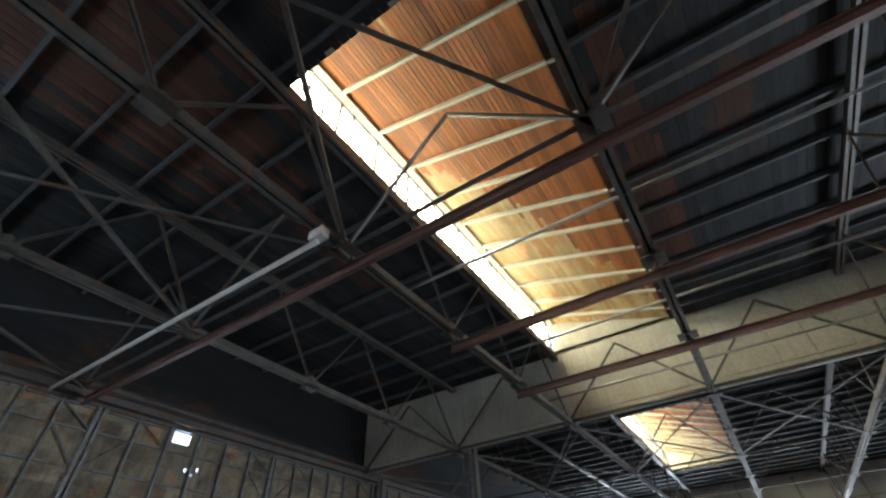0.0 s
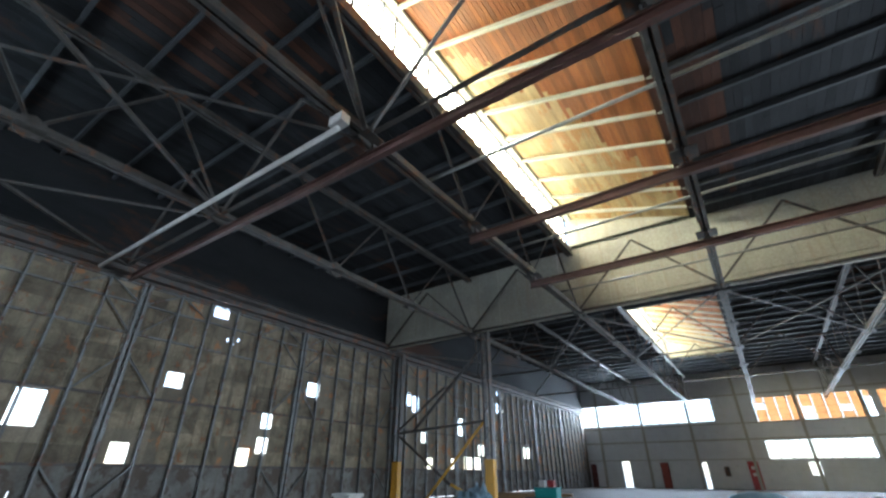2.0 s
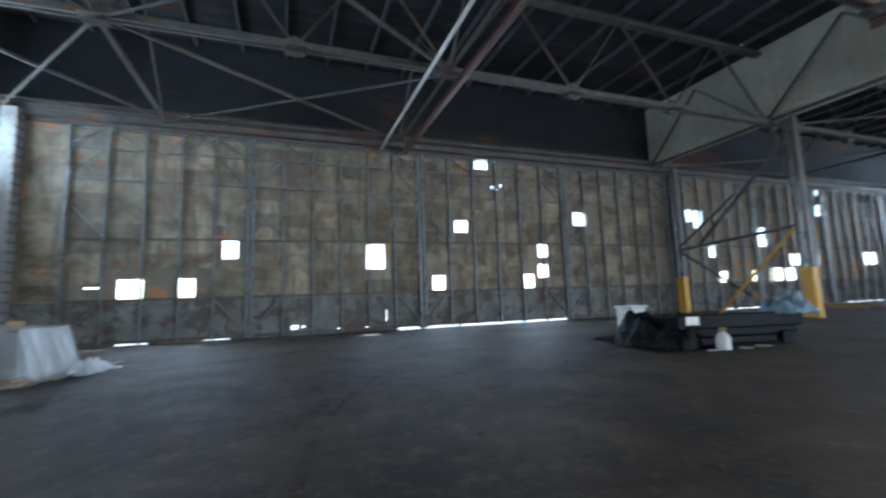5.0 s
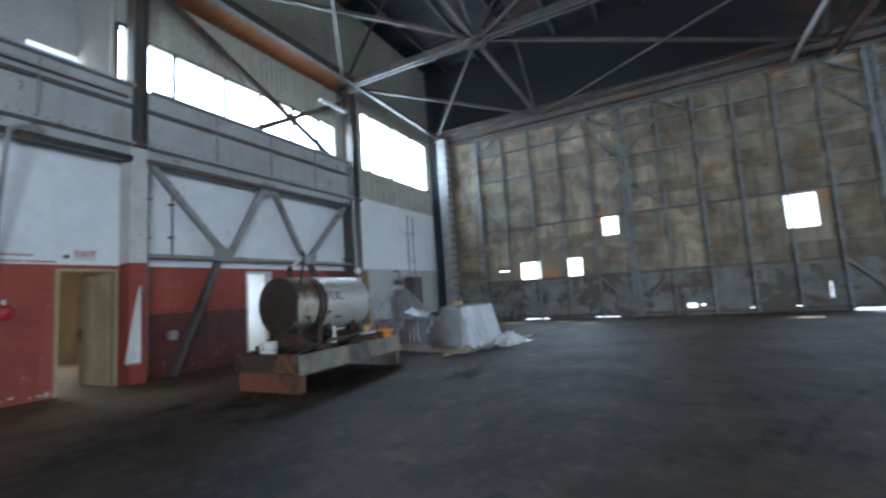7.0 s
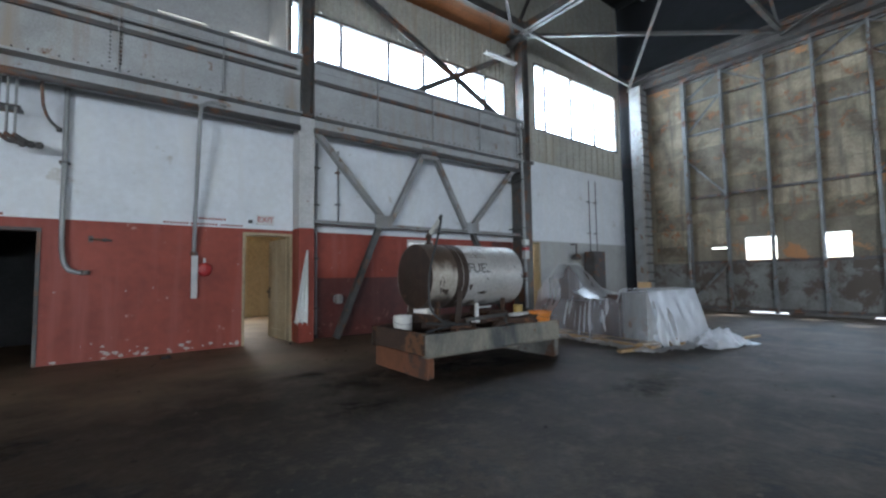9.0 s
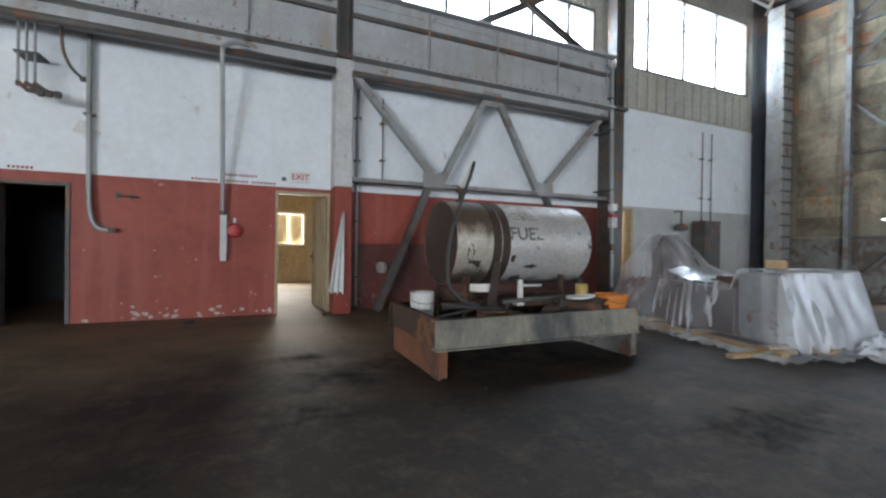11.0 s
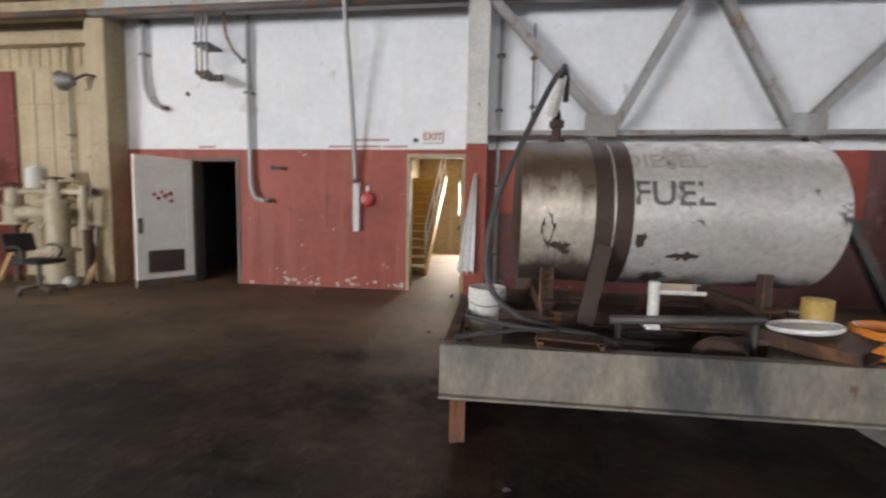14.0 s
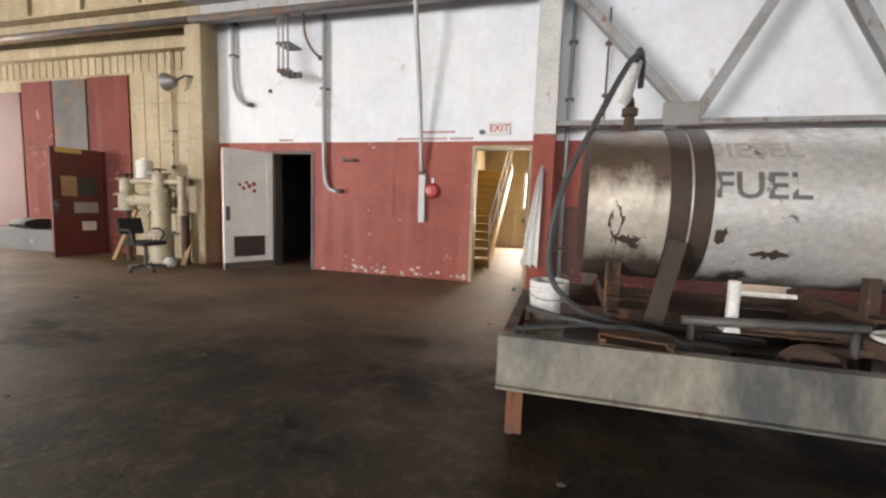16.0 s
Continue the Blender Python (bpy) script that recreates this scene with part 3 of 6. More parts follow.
structure("wall_west_head", bm, DECK, "boarded wall above the hangar doors, coloured near black for shade", "wall")
bm = bmesh.new()
beam(bm, (WEST + 0.25, SOUTH + 0.5, 8.3), (WEST + 0.25, NORTH, 8.3), 0.3, 0.34, "I")
beam(bm, (WEST + 0.5, SOUTH + 0.5, 8.55), (WEST + 0.5, NORTH, 8.55), 0.14, 0.2, "C")
box(bm, WEST + 0.05, WEST + 0.12, SOUTH + 0.5, NORTH, 8.0, 8.2)
structure("trim_door_header", bm, STEEL_DARK, "rusty steel guide rail above the hangar doors", "trim")


def door_leaf(y0, n, step):
    """One leaf's steel frame: posts, girts and corner braces on the inner side of the boarding."""
    t = thing("hangar_door_leaf", "tall hangar door leaf framed in grey steel ribs", "hangar door", group="hangar door leaves")
    y1, x = y0 + n * step, WEST + 0.1
    for i in range(n + 1):
        y = y0 + i * step
        edge = i in (0, n)
        bm = bmesh.new()
        beam(bm, (x, y, 0.02), (x, y, 8.0), 0.12 if edge else 0.07, 0.18 if edge else 0.15, "I", (1, 0, 0))
        part("post", bm, RIB, t)
    for z in (0.12, 1.62, 3.85, 6.05, 7.2, 7.95):
        bm = bmesh.new()
        beam(bm, (x - 0.04, y0, z), (x - 0.04, y1, z), 0.08, 0.09, "L")
        part("girt", bm, STEEL_DARK if z < 4 else RIB, t)
    for p, q in (((y0, 7.2), (y0 + step, 7.95)), ((y0 + 2 * step, 7.2), (y0 + step, 7.95)), ((y1, 7.2), (y1 - step, 7.95)), ((y1 - 2 * step, 7.2), (y1 - step, 7.95)), ((y0, 6.0), (y0 + step, 7.2)), ((y1, 6.0), (y1 - step, 7.2)), ((y0, 5.2), (y0 + step, 3.85)), ((y1, 5.2), (y1 - step, 3.85)), ((y0, 0.3), (y0 + step, 1.6)), ((y1, 0.3), (y1 - step, 1.6))):
        bm = bmesh.new()
        beam(bm, (x + 0.06, *p), (x + 0.06, *q), 0.06, 0.06, "L", (1, 0, 0))
        part("corner_brace", bm, RIB, t)


LEAVES = [(-7.8, 5, 1.175), (-1.75, 6, 1.158), (5.4, 6, 1.267), (13.2, 6, 1.17)]
LEAVES += [(20.5 + 7.2 * k, 6, 1.16) for k in range(5)]
for y, n, step in LEAVES:
    door_leaf(y, n, step)
random.seed(17)
t = thing("meeting_board", "pale streaked boards where two hangar door leaves meet", "board", (WEST, 5.2, 0))
z = 1.72
while z < 7.7:
    h = min(random.uniform(0.7, 1.3), 7.95 - z)
    bm = bmesh.new()
    box(bm, 0.012, 0.034 + random.uniform(0, 0.01), -0.12 + random.uniform(-0.05, 0.04), 0.16 + random.uniform(-0.03, 0.06), z, z + h - 0.02)
    part("board", bm, PALE_BOARD, t, bevel=0.004)
    z += h
bm = bmesh.new()
box(bm, 0.012, 0.03, -0.1, 0.16, 0, 1.7)
part("kick_board", bm, BOARD_LOW, t, "flaking grey board down to the floor")

# ---- south wall ----
S = SOUTH
DOORS = [(-2.98, -2.12, 0, 2.12), (-6.8, -5.85, 0, 2.2), (-10.4, -9.62, 0, 2.2), (-14.58, -13.97, 0, 2.32)]
bm = bmesh.new()
pierced(bm, "x", S - 0.22, S, -13.4, -0.9, 0, 2.27, DOORS)
structure("wall_south_red", bm, RED, "brick-red painted lower wall with scuffed flaking paint", "wall")
# thin dark overlay between the columns: the recess's shade as colour
bm = bmesh.new()
pierced(bm, "x", S, S + 0.004, -13.33, -7.15, 0, 1.28, DOORS)
pierced(bm, "x", S, S + 0.004, -13.33, -12.5, 1.28, 2.26, DOORS)
structure("trim_wainscot", bm, RED_SHADED, "darker red low on the recessed wall, standing for its shade", "wall")
bm = bmesh.new()
box(bm, -13.4, -0.9, S - 0.22, S - 0.004, 2.27, 4.9)
box(bm, -19.6, -13.4, S - 0.22, S - 0.004, 2.36, 4.9)
structure("wall_south_white", bm, WHITE, "white painted plaster upper wall with grey stains", "wall")
bm = bmesh.new()
pierced(bm, "x", S - 0.22, S, -19.6, -13.4, 0, 2.36, DOORS)
structure("wall_south_pale", bm, GREY_WALL, "pale grey painted lower wall by the corner", "wall")

# plate girder along the wall top with its stiffeners and rivets
girder = thing("plate_girder", "riveted grey steel plate girder along the wall", "girder", kind="structure")
for x0, x1, paint in ((-13.3, -7.1, GIRDER), (-6.8, -0.78, GIRDER), (-0.76, 5.5, CREAM)):
    bm = bmesh.new()
    box(bm, x0, x1, S + 0.42, S + 0.46, 4.62, 5.75)
    part("web_plate", bm, paint, girder)
    bm = bmesh.new()
    box(bm, x0, x1, S + 0.2, S + 0.62, 4.58, 4.62)
    box(bm, x0, x1, S + 0.2, S + 0.62, 5.75, 5.79)
    box(bm, x0, x1, S + 0.46, S + 0.475, 4.62, 4.78)
    box(bm, x0, x1, S + 0.46, S + 0.475, 5.6, 5.75)
    part("flange", bm, paint, girder)
    bm = bmesh.new()
    box(bm, x0, x1, S + 0.3, S + 0.52, 5.32, 5.4)
    part("guard_rail", bm, STEEL_DARK, girder, "dark steel rail along the girder")
    bm = bmesh.new()
    beam(bm, (x0, S + 0.3, 4.46), (x1, S + 0.3, 4.46), 0.26, 0.18, "C", (0, 1, 0))
    part("channel", bm, paint, girder, "painted channel under the girder")
    bm = bmesh.new()
    tube(bm, [(x0, S + 0.46, 4.33), (x1, S + 0.46, 4.33)], 0.06)
    part("header_pipe", bm, STEEL_DARK, girder, "black header pipe")
rivet = bmesh.new()
lathe(rivet, [(0.016, 0), (0.014, 0.008), (0.001, 0.013)], (0, 0, 0), "y", 8)
rivet = mesh_of("rivet", rivet, STEEL_DARK)
for x in (4.4, 3.1, 1.7, 0.3, -0.95, -2.36, -3.81, -5.34, -8.51, -10.05, -11.62, -13.06):
    bm = bmesh.new()
    beam(bm, (x, S + 0.5, 4.62), (x, S + 0.5, 5.75), 0.08, 0.08, "L", (1, 0, 0))
    part("stiffener", bm, CREAM if x > -0.8 else GIRDER, girder)
x = -13.0
while x < 0.5:
    if not -7.2 < x < -6.7:
        shared_part("rivet", rivet, girder, pose(x, S + 0.476, 4.7))
    x += 0.17
for x in (-3.81,):
    for k in range(12):
        for dx in (-0.07, 0.07):
            shared_part("rivet", rivet, girder, pose(x + dx, S + 0.461, 4.8 + k * 0.07))

# wall columns
def wall_column(x0, x1, front, low, kind):
    t = thing("wall_column", "built-up steel wall column painted in several coats", "column", group="wall columns")
    bm = bmesh.new()
    box(bm, x0, x1, S, front, 0, 2.3)
    part("foot", bm, low, t, bevel=0.012)
    bm = bmesh.new()
    box(bm, x0, x1, S, front, 2.3, 4.6)
    part("shaft", bm, kind, t, bevel=0.012)
    bm = bmesh.new()
    box(bm, x0 - 0.06, x1 + 0.06, S + 0.1, front + 0.06, 4.6, 4.68)
    part("cap_plate", bm, STEEL_DARK, t)
    bm = bmesh.new()
    beam(bm, ((x0 + x1) / 2, front - 0.1, 4.68), ((x0 + x1) / 2, front - 0.1, CHORD + 0.3), 0.3, 0.26, "I", (1, 0, 0))
    part("upper_shaft", bm, STEEL, t)


wall_column(-7.13, -6.81, S + 0.4, RED, STEEL_WHITE)
wall_column(-13.75, -13.35, S + 0.45, STEEL, STEEL)
wall_column(-0.95, -0.6, S + 0.4, CREAM, CREAM)
t = thing("corner_column", "thick pale steel corner column beside the hangar doors", "column")
bm = bmesh.new()
box(bm, WEST + 0.1, WEST + 0.55, -9.55, -9.1, 0, 8.3)
part("shaft", bm, BRACE, t, bevel=0.02)
for k in range(24):
    bm = bmesh.new()
    box(bm, WEST + 0.07, WEST + 0.58, -9.12, -9.08, 0.3 + k * 0.33, 0.36 + k * 0.33)
    part("batten", bm, STEEL, t)

# clerestory windows over the girder
def clerestory(name, x0, x1, z0, z1, xs, rows, label):
    t = thing(name, label, "window", kind="structure")
    bm = bmesh.new()
    for z in (z0, z1):
        box(bm, x0, x1, S - 0.1, S - 0.02, z - 0.03, z + 0.03)
    for x in (x0, *xs, x1):
        box(bm, x - 0.035, x + 0.035, S - 0.1, S - 0.02, z0, z1)
    for r in rows:
        box(bm, x0, x1, S - 0.075, S - 0.05, r - 0.012, r + 0.012)
    part("window_frame", bm, STEEL_DARK, t)
    edges = sorted([x0, *xs, x1])
    for a, b in zip(edges, edges[1:]):
        bm = bmesh.new()
        box(bm, a + 0.03, b - 0.03, S - 0.066, S - 0.06, z0 + 0.03, z1 - 0.03)
        p = part("pane", bm, GLASS, t)
        p.visible_shadow = False


clerestory("window_1", -13.2, -7.25, 5.93, 7.15, [-7.9, -9.15, -10.2, -11.35, -12.4], [], "row of tall dusty clerestory panes above the girder")
clerestory("window_2", -19.35, -14.55, 6.0, 8.2, [-15.1, -16.5, -17.9], [6.7, 7.4], "large dusty corner window above the wall")
clerestory("window_3", -6.97, -6.75, 5.9, 7.3, [], [], "narrow strip of dusty glass")
bm = bmesh.new()
pierced(bm, "x", S - 0.2, S - 0.02, -19.6, -6.75, 4.9, ROOF, [(-13.2, -7.25, 5.93, 7.15), (-19.35, -14.55, 6.0, 8.2), (-6.97, -6.75, 5.9, 7.3)])
x = -13.2
while x < -7.2:
    box(bm, x, x + 0.07, S - 0.02, S + 0.03, 7.2, 8.4)
    x += 0.17
x = -19.3
while x < -14.4:
    box(bm, x, x + 0.3, S - 0.02, S + 0.02, 4.95, 5.9)
    x += 0.36
structure("wall_south_upper", bm, CURTAIN, "dirty corrugated sheeting above the clerestory panes", "wall")
bm = bmesh.new()
pierced(bm, "x", S - 1.8, S - 1.6, -6.75, EAST, 4.5, ROOF, [(-5.36, -4.45, 6.8, 7.02), (-6.73, -5.84, 6.82, 7.04)])
box(bm, -6.78, -6.7, S - 1.6, S - 0.2, 4.9, ROOF)
structure("wall_south_back", bm, GREY_WALL, "grey plastered wall set back above the girder", "wall")
bm = bmesh.new()
for i in range(6):
    box(bm, -13.2, -7.1, S + 0.01 + i * 0.14, S + 0.145 + i * 0.14, 8.36, 8.4)
structure("ceiling_soffit", bm, SLOPE, "orange timber soffit above the clerestory", "ceiling")
bm = bmesh.new()
beam(bm, (-13.3, S + 0.92, 8.42), (-6.9, S + 0.92, 8.42), 0.16, 0.22, "C", (0, 0, 1))
beam(bm, (-19.4, S + 0.7, 8.36), (-13.3, S + 0.92, 8.36), 0.1, 0.12)
structure("trim_soffit", bm, STEEL, "pale steel beam edging the timber soffit", "trim")
# crossed braces in front of the clerestory
t = thing("clerestory_brace", "grey crossed steel braces in front of the clerestory panes", "bracing")
for p, q in (((-7.3, S + 0.3, 8.3), (-12.6, S + 0.36, 5.8)), ((-9.6, S + 0.36, 5.8), (-13.2, S + 0.3, 7.9))):
    bm = bmesh.new()
    beam(bm, p, q, 0.14, 0.1, "L", (0, 1, 0))
    part("brace", bm, STEEL, t)
# W-shaped wall brace between the columns
t = thing("wall_brace", "white painted steel W-brace between the wall columns", "bracing")
Y = S + 0.4
for p, q in (((-7.12, 4.36), (-8.8, 2.52)), ((-8.9, 2.52), (-9.87, 4.34)), ((-10.18, 4.34), (-11.2, 2.52)), ((-11.34, 2.52), (-13.1, 4.42)), ((-8.62, 2.4), (-7.6, 0.02)), ((-11.42, 2.4), (-12.65, 0.02))):
    bm = bmesh.new()
    beam(bm, (p[0], Y, p[1]), (q[0], Y, q[1]), 0.12, 0.13, "C", (0, 1, 0))
    part("brace", bm, STEEL if q[1] < 1 else BRACE, t)
bm = bmesh.new()
beam(bm, (-7.13, Y, 2.45), (-13.35, Y, 2.45), 0.2, 0.1, "L")
part("rail", bm, BRACE, t)
for x in (-8.7, -10.0, -11.38):
    bm = bmesh.new()
    z = 4.3 if x == -10.0 else 2.52
    box(bm, x - 0.22, x + 0.22, Y + 0.06, Y + 0.08, z - 0.14, z + 0.16)
    part("gusset_plate", bm, BRACE, t, bevel=0.01)

# ---- north wall, far off ----
N = NORTH
GLAZED = [(-21.0, -5.1, 6.6, 8.9), (-1.2, 8.4, 6.3, 8.7), (-1.2, 7.2, 2.7, 4.45), (8.6, 12.5, 2.6, 4.4), (9.0, 14.0, 6.3, 8.7)]
GATES = [(-15.85, -14.95, 0, 2.7), (-7.45, -6.95, 0, 2.5), (1.85, 2.75, 1.3, 2.46)]
bm = bmesh.new()
pierced(bm, "x", N, N + 0.25, WEST, EAST, 0, ROOF, GLAZED + GATES)
structure("wall_north", bm, WHITE, "far cream painted end wall with broken window bands", "wall")
for k, (a, b, c, d) in enumerate(GLAZED):
    t = thing("window_" + str(k + 4), "far bright steel window band with patched panes", "window", kind="structure")
    bm = bmesh.new()
    x, a = max(a, WEST), max(a, WEST)
    while x < b:
        box(bm, x, x + 0.06, N + 0.05, N + 0.12, c, d)
        x += 1.0
    z = c
    while z < d:
        box(bm, a, b, N + 0.06, N + 0.1, z, z + 0.04)
        z += 0.6
    part("window_frame", bm, STEEL_DARK, t)
# unseen east wall, its opening added for the fill lamp
bm = bmesh.new()
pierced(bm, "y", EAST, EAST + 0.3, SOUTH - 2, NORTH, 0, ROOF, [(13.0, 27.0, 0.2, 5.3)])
structure("wall_east", bm, BOARD, "unseen boarded east side of the hangar with an opening added for light", "wall")

# fibre panels on the hangar doors, skipping the missing ones
bm = bmesh.new()
box(bm, 0, 0.012, -0.5, 0.5, -0.5, 0.5)
sheet_mesh = mesh_of("panel", bm, PANEL)
random.seed(8)
row = 0
z = 1.66
while z < 7.7:
    y = -9.0
    while y < 19.0:
        y0, y1, z0, z1 = y + 0.01, y + 1.15, z + 0.008, z + 0.54
        if not any(h[0] < y1 and h[1] > y0 and h[2] < z1 and h[3] > z0 for h in PANES + SLOTS):
            shared_part("panel", sheet_mesh, west, pose(WEST + 0.002 + random.uniform(0, 0.006), (y0 + y1) / 2, (z0 + z1) / 2, random.uniform(-0.4, 0.4)) @ Matrix.Diagonal((1, y1 - y0, z1 - z0, 1)))
        y += 1.17
    z += 0.55

# ---- things by the south wall ----
RUST = material("rusted_steel", (0.095, 0.053, 0.034), (0.045, 0.03, 0.023), 0.8, 0.2, fine=50, worn=(0.16, 0.075, 0.035), worn_at=0.62)
def stained_tank(name, base, other, high_stain, low_stain, drip, rough=0.36, metal=0.55):
    """Silver tank paint: brown fuel stains running down from the top, ragged oily dirt from below, flaked spots."""
    m = material(name, base, other, rough, metal, fine=25, broad=1.6, bump=0.08, worn=(0.05, 0.032, 0.024), worn_at=0.675, worn_scale=2.6)
    n, l = m.node_tree.nodes, m.node_tree.links
    bsdf = n["Principled BSDF"]
    color = bsdf.inputs["Base Color"].links[0].from_socket
    g = n.new("ShaderNodeNewGeometry")
    split = n.new("ShaderNodeSeparateXYZ")
    l.new(g.outputs["Position"], split.inputs[0])
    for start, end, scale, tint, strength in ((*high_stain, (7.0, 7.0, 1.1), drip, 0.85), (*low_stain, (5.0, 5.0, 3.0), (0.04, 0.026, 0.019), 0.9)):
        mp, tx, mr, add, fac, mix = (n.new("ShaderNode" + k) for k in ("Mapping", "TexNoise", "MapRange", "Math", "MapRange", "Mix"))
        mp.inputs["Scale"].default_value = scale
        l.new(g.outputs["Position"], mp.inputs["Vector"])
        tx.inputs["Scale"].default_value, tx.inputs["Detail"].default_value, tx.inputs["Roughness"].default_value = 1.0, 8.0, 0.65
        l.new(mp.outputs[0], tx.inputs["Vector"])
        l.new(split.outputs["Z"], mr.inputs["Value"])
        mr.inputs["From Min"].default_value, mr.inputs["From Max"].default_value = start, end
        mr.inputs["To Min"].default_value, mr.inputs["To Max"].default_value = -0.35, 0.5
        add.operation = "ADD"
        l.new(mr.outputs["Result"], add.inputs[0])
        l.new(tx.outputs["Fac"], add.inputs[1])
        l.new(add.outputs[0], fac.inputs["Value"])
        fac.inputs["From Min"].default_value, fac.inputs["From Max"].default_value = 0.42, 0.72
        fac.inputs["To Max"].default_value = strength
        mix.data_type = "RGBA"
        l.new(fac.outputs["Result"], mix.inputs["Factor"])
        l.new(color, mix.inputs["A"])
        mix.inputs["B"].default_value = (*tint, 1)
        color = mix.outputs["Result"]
    l.new(color, bsdf.inputs["Base Color"])
    return m


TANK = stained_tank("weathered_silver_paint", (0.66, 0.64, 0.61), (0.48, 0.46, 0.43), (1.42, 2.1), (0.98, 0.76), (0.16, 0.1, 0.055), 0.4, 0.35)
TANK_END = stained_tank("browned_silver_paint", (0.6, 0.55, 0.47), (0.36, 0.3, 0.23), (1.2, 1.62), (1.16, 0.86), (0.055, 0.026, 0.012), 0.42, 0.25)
TANK_DISC = material("rusty_brown_tank_head", (0.05, 0.028, 0.017), (0.02, 0.0125, 0.009), 0.6, 0.1, fine=30, broad=2.5, worn=(0.13, 0.085, 0.05), worn_at=0.67, worn_scale=2.5, streak=(0.07, 0.036, 0.02))
SKID_PAINT = material("patchy_cream_and_grey_paint", (0.3, 0.27, 0.21), (0.08, 0.082, 0.078), 0.5, 0.1, fine=25, broad=0.95, mix=0.25, stretch=(1.3, 1.0, 0.7), worn=(0.13, 0.07, 0.04), worn_at=0.66, worn_scale=3.0)
TRAY = material("chipped_grey_steel_paint", (0.4, 0.385, 0.34), (0.13, 0.128, 0.118), 0.5, 0.1, fine=25, broad=1.1, mix=0.4, worn=(0.1, 0.055, 0.035), worn_at=0.6, worn_scale=2.2)
PLASTIC_WHITE = material("white_plastic", (0.78, 0.78, 0.75), (0.58, 0.57, 0.53), 0.4, 0.0, worn=(0.4, 0.38, 0.34), worn_at=0.73)
ORANGE = material("orange_plastic", (0.75, 0.26, 0.03), (0.6, 0.2, 0.03), 0.4, 0.0)
RUBBER = material("black_rubber", (0.03, 0.03, 0.03), (0.05, 0.048, 0.045), 0.6, 0.0)
RED_PAINT = material("bright_red_paint", (0.45, 0.02, 0.02), (0.33, 0.015, 0.015), 0.35, 0.0)
DOOR_WHITE = material("white_door_paint", (0.8, 0.79, 0.75), (0.68, 0.66, 0.61), 0.5, 0.0, fine=20, broad=1.5, grain=0.85, worn=(0.45, 0.41, 0.35), worn_at=0.74)
STAIN = material("faded_stencil_black", (0.09, 0.085, 0.08), (0.14, 0.13, 0.12), 0.6, 0.0)
STENCIL_OLD = material("ghosted_stencil", (0.36, 0.33, 0.3), (0.46, 0.43, 0.4), 0.5, 0.2)
STRAP = material("oily_brown_steel", (0.07, 0.042, 0.026), (0.03, 0.02, 0.014), 0.7, 0.1, broad=3.0)
ORANGE_RUST = material("orange_rust_plate", (0.27, 0.1, 0.04), (0.13, 0.055, 0.03), 0.8, 0.1, fine=40, worn=(0.07, 0.04, 0.03), worn_at=0.6)
WOOD = material("bare_pine", (0.45, 0.3, 0.15), (0.33, 0.21, 0.1), 0.75, 0.0, stretch=(1, 1, 1))
STAIR = material("ochre_stair_paint", (0.5, 0.34, 0.09), (0.36, 0.24, 0.07), 0.55, 0.0)
DUSTY = material("brown_machine_paint", (0.085, 0.05, 0.038), (0.05, 0.032, 0.026), 0.5, 0.0)


def lettering(name, words, size, mat, parent, m, bend=None, label=""):
    """Raised lettering from the built-in font; bend is an optional (radius) of a cylinder to lay it on."""
    c = bpy.data.curves.new(name, "FONT")
    c.body, c.size, c.align_x, c.align_y, c.extrude, c.resolution_u = words, size, "CENTER", "CENTER", 0.002, 3
    c.offset = size * 0.012
    tmp = bpy.data.objects.new(name, c)
    me = bpy.data.meshes.new_from_object(tmp)
    bpy.data.objects.remove(tmp)
    if bend:
        fine = bmesh.new()
        fine.from_mesh(me)
        bmesh.ops.triangulate(fine, faces=fine.faces[:])
        for v in fine.verts:
            q, r = v.co.y / bend, bend + v.co.z
            v.co = Vector((v.co.x, r * math.sin(q), r * math.cos(q) - bend))
        fine.to_mesh(me)
        fine.free()
    me.materials.clear()
    me.materials.append(mat)
    ob = new(name, me)
    ob.parent, ob.matrix_basis = parent, m
    if label: tagged(ob, label)
    return ob


# rooms seen through the doorways
def room(name, x0, x1, depth, high, mat, label):
    bm = bmesh.new()
    y0, y1 = S - 0.22 - depth, S - 0.22
    box(bm, x0 - 0.1, x0, y0, y1, 0, high)
    box(bm, x1, x1 + 0.1, y0, y1, 0, high)
    box(bm, x0 - 0.1, x1 + 0.1, y0 - 0.1, y0, 0, high)
    box(bm, x0 - 0.1, x1 + 0.1, y0 - 0.1, y1, high, high + 0.1)
    return structure(name, bm, mat, label, "wall")


room("wall_dark_room", -3.6, -1.2, 3.0, 2.5, DARK, "store room walls coloured dark for the unlit room's shade")
room("wall_stair_hall", -9.3, -4.9, 6.4, 3.2, CREAM, "cream painted stair hall walls lit by daylight")
room("wall_bright_room", -11.2, -9.5, 2.6, 2.5, DOOR_WHITE, "white painted side room walls")
room("wall_corner_room", -15.4, -13.2, 2.4, 2.6, CREAM, "cream painted corner room walls")
# fill lamp added under the corner room's ceiling
window_or_fill_light((-14.3, -12.2, 2.5), (-14.3, -12.0, 0), 1.0, 0.8, 14, (1.0, 0.92, 0.75))
HALL = S - 0.22 - 6.4
window_or_fill_light((-6.6, HALL + 0.012, 1.75), (-6.6, 0, 1.75), 0.86, 0.96, 26, (1.0, 0.93, 0.78))
w = thing("window_9", "bright daylit window at the end of the stair hall", "window", kind="structure")
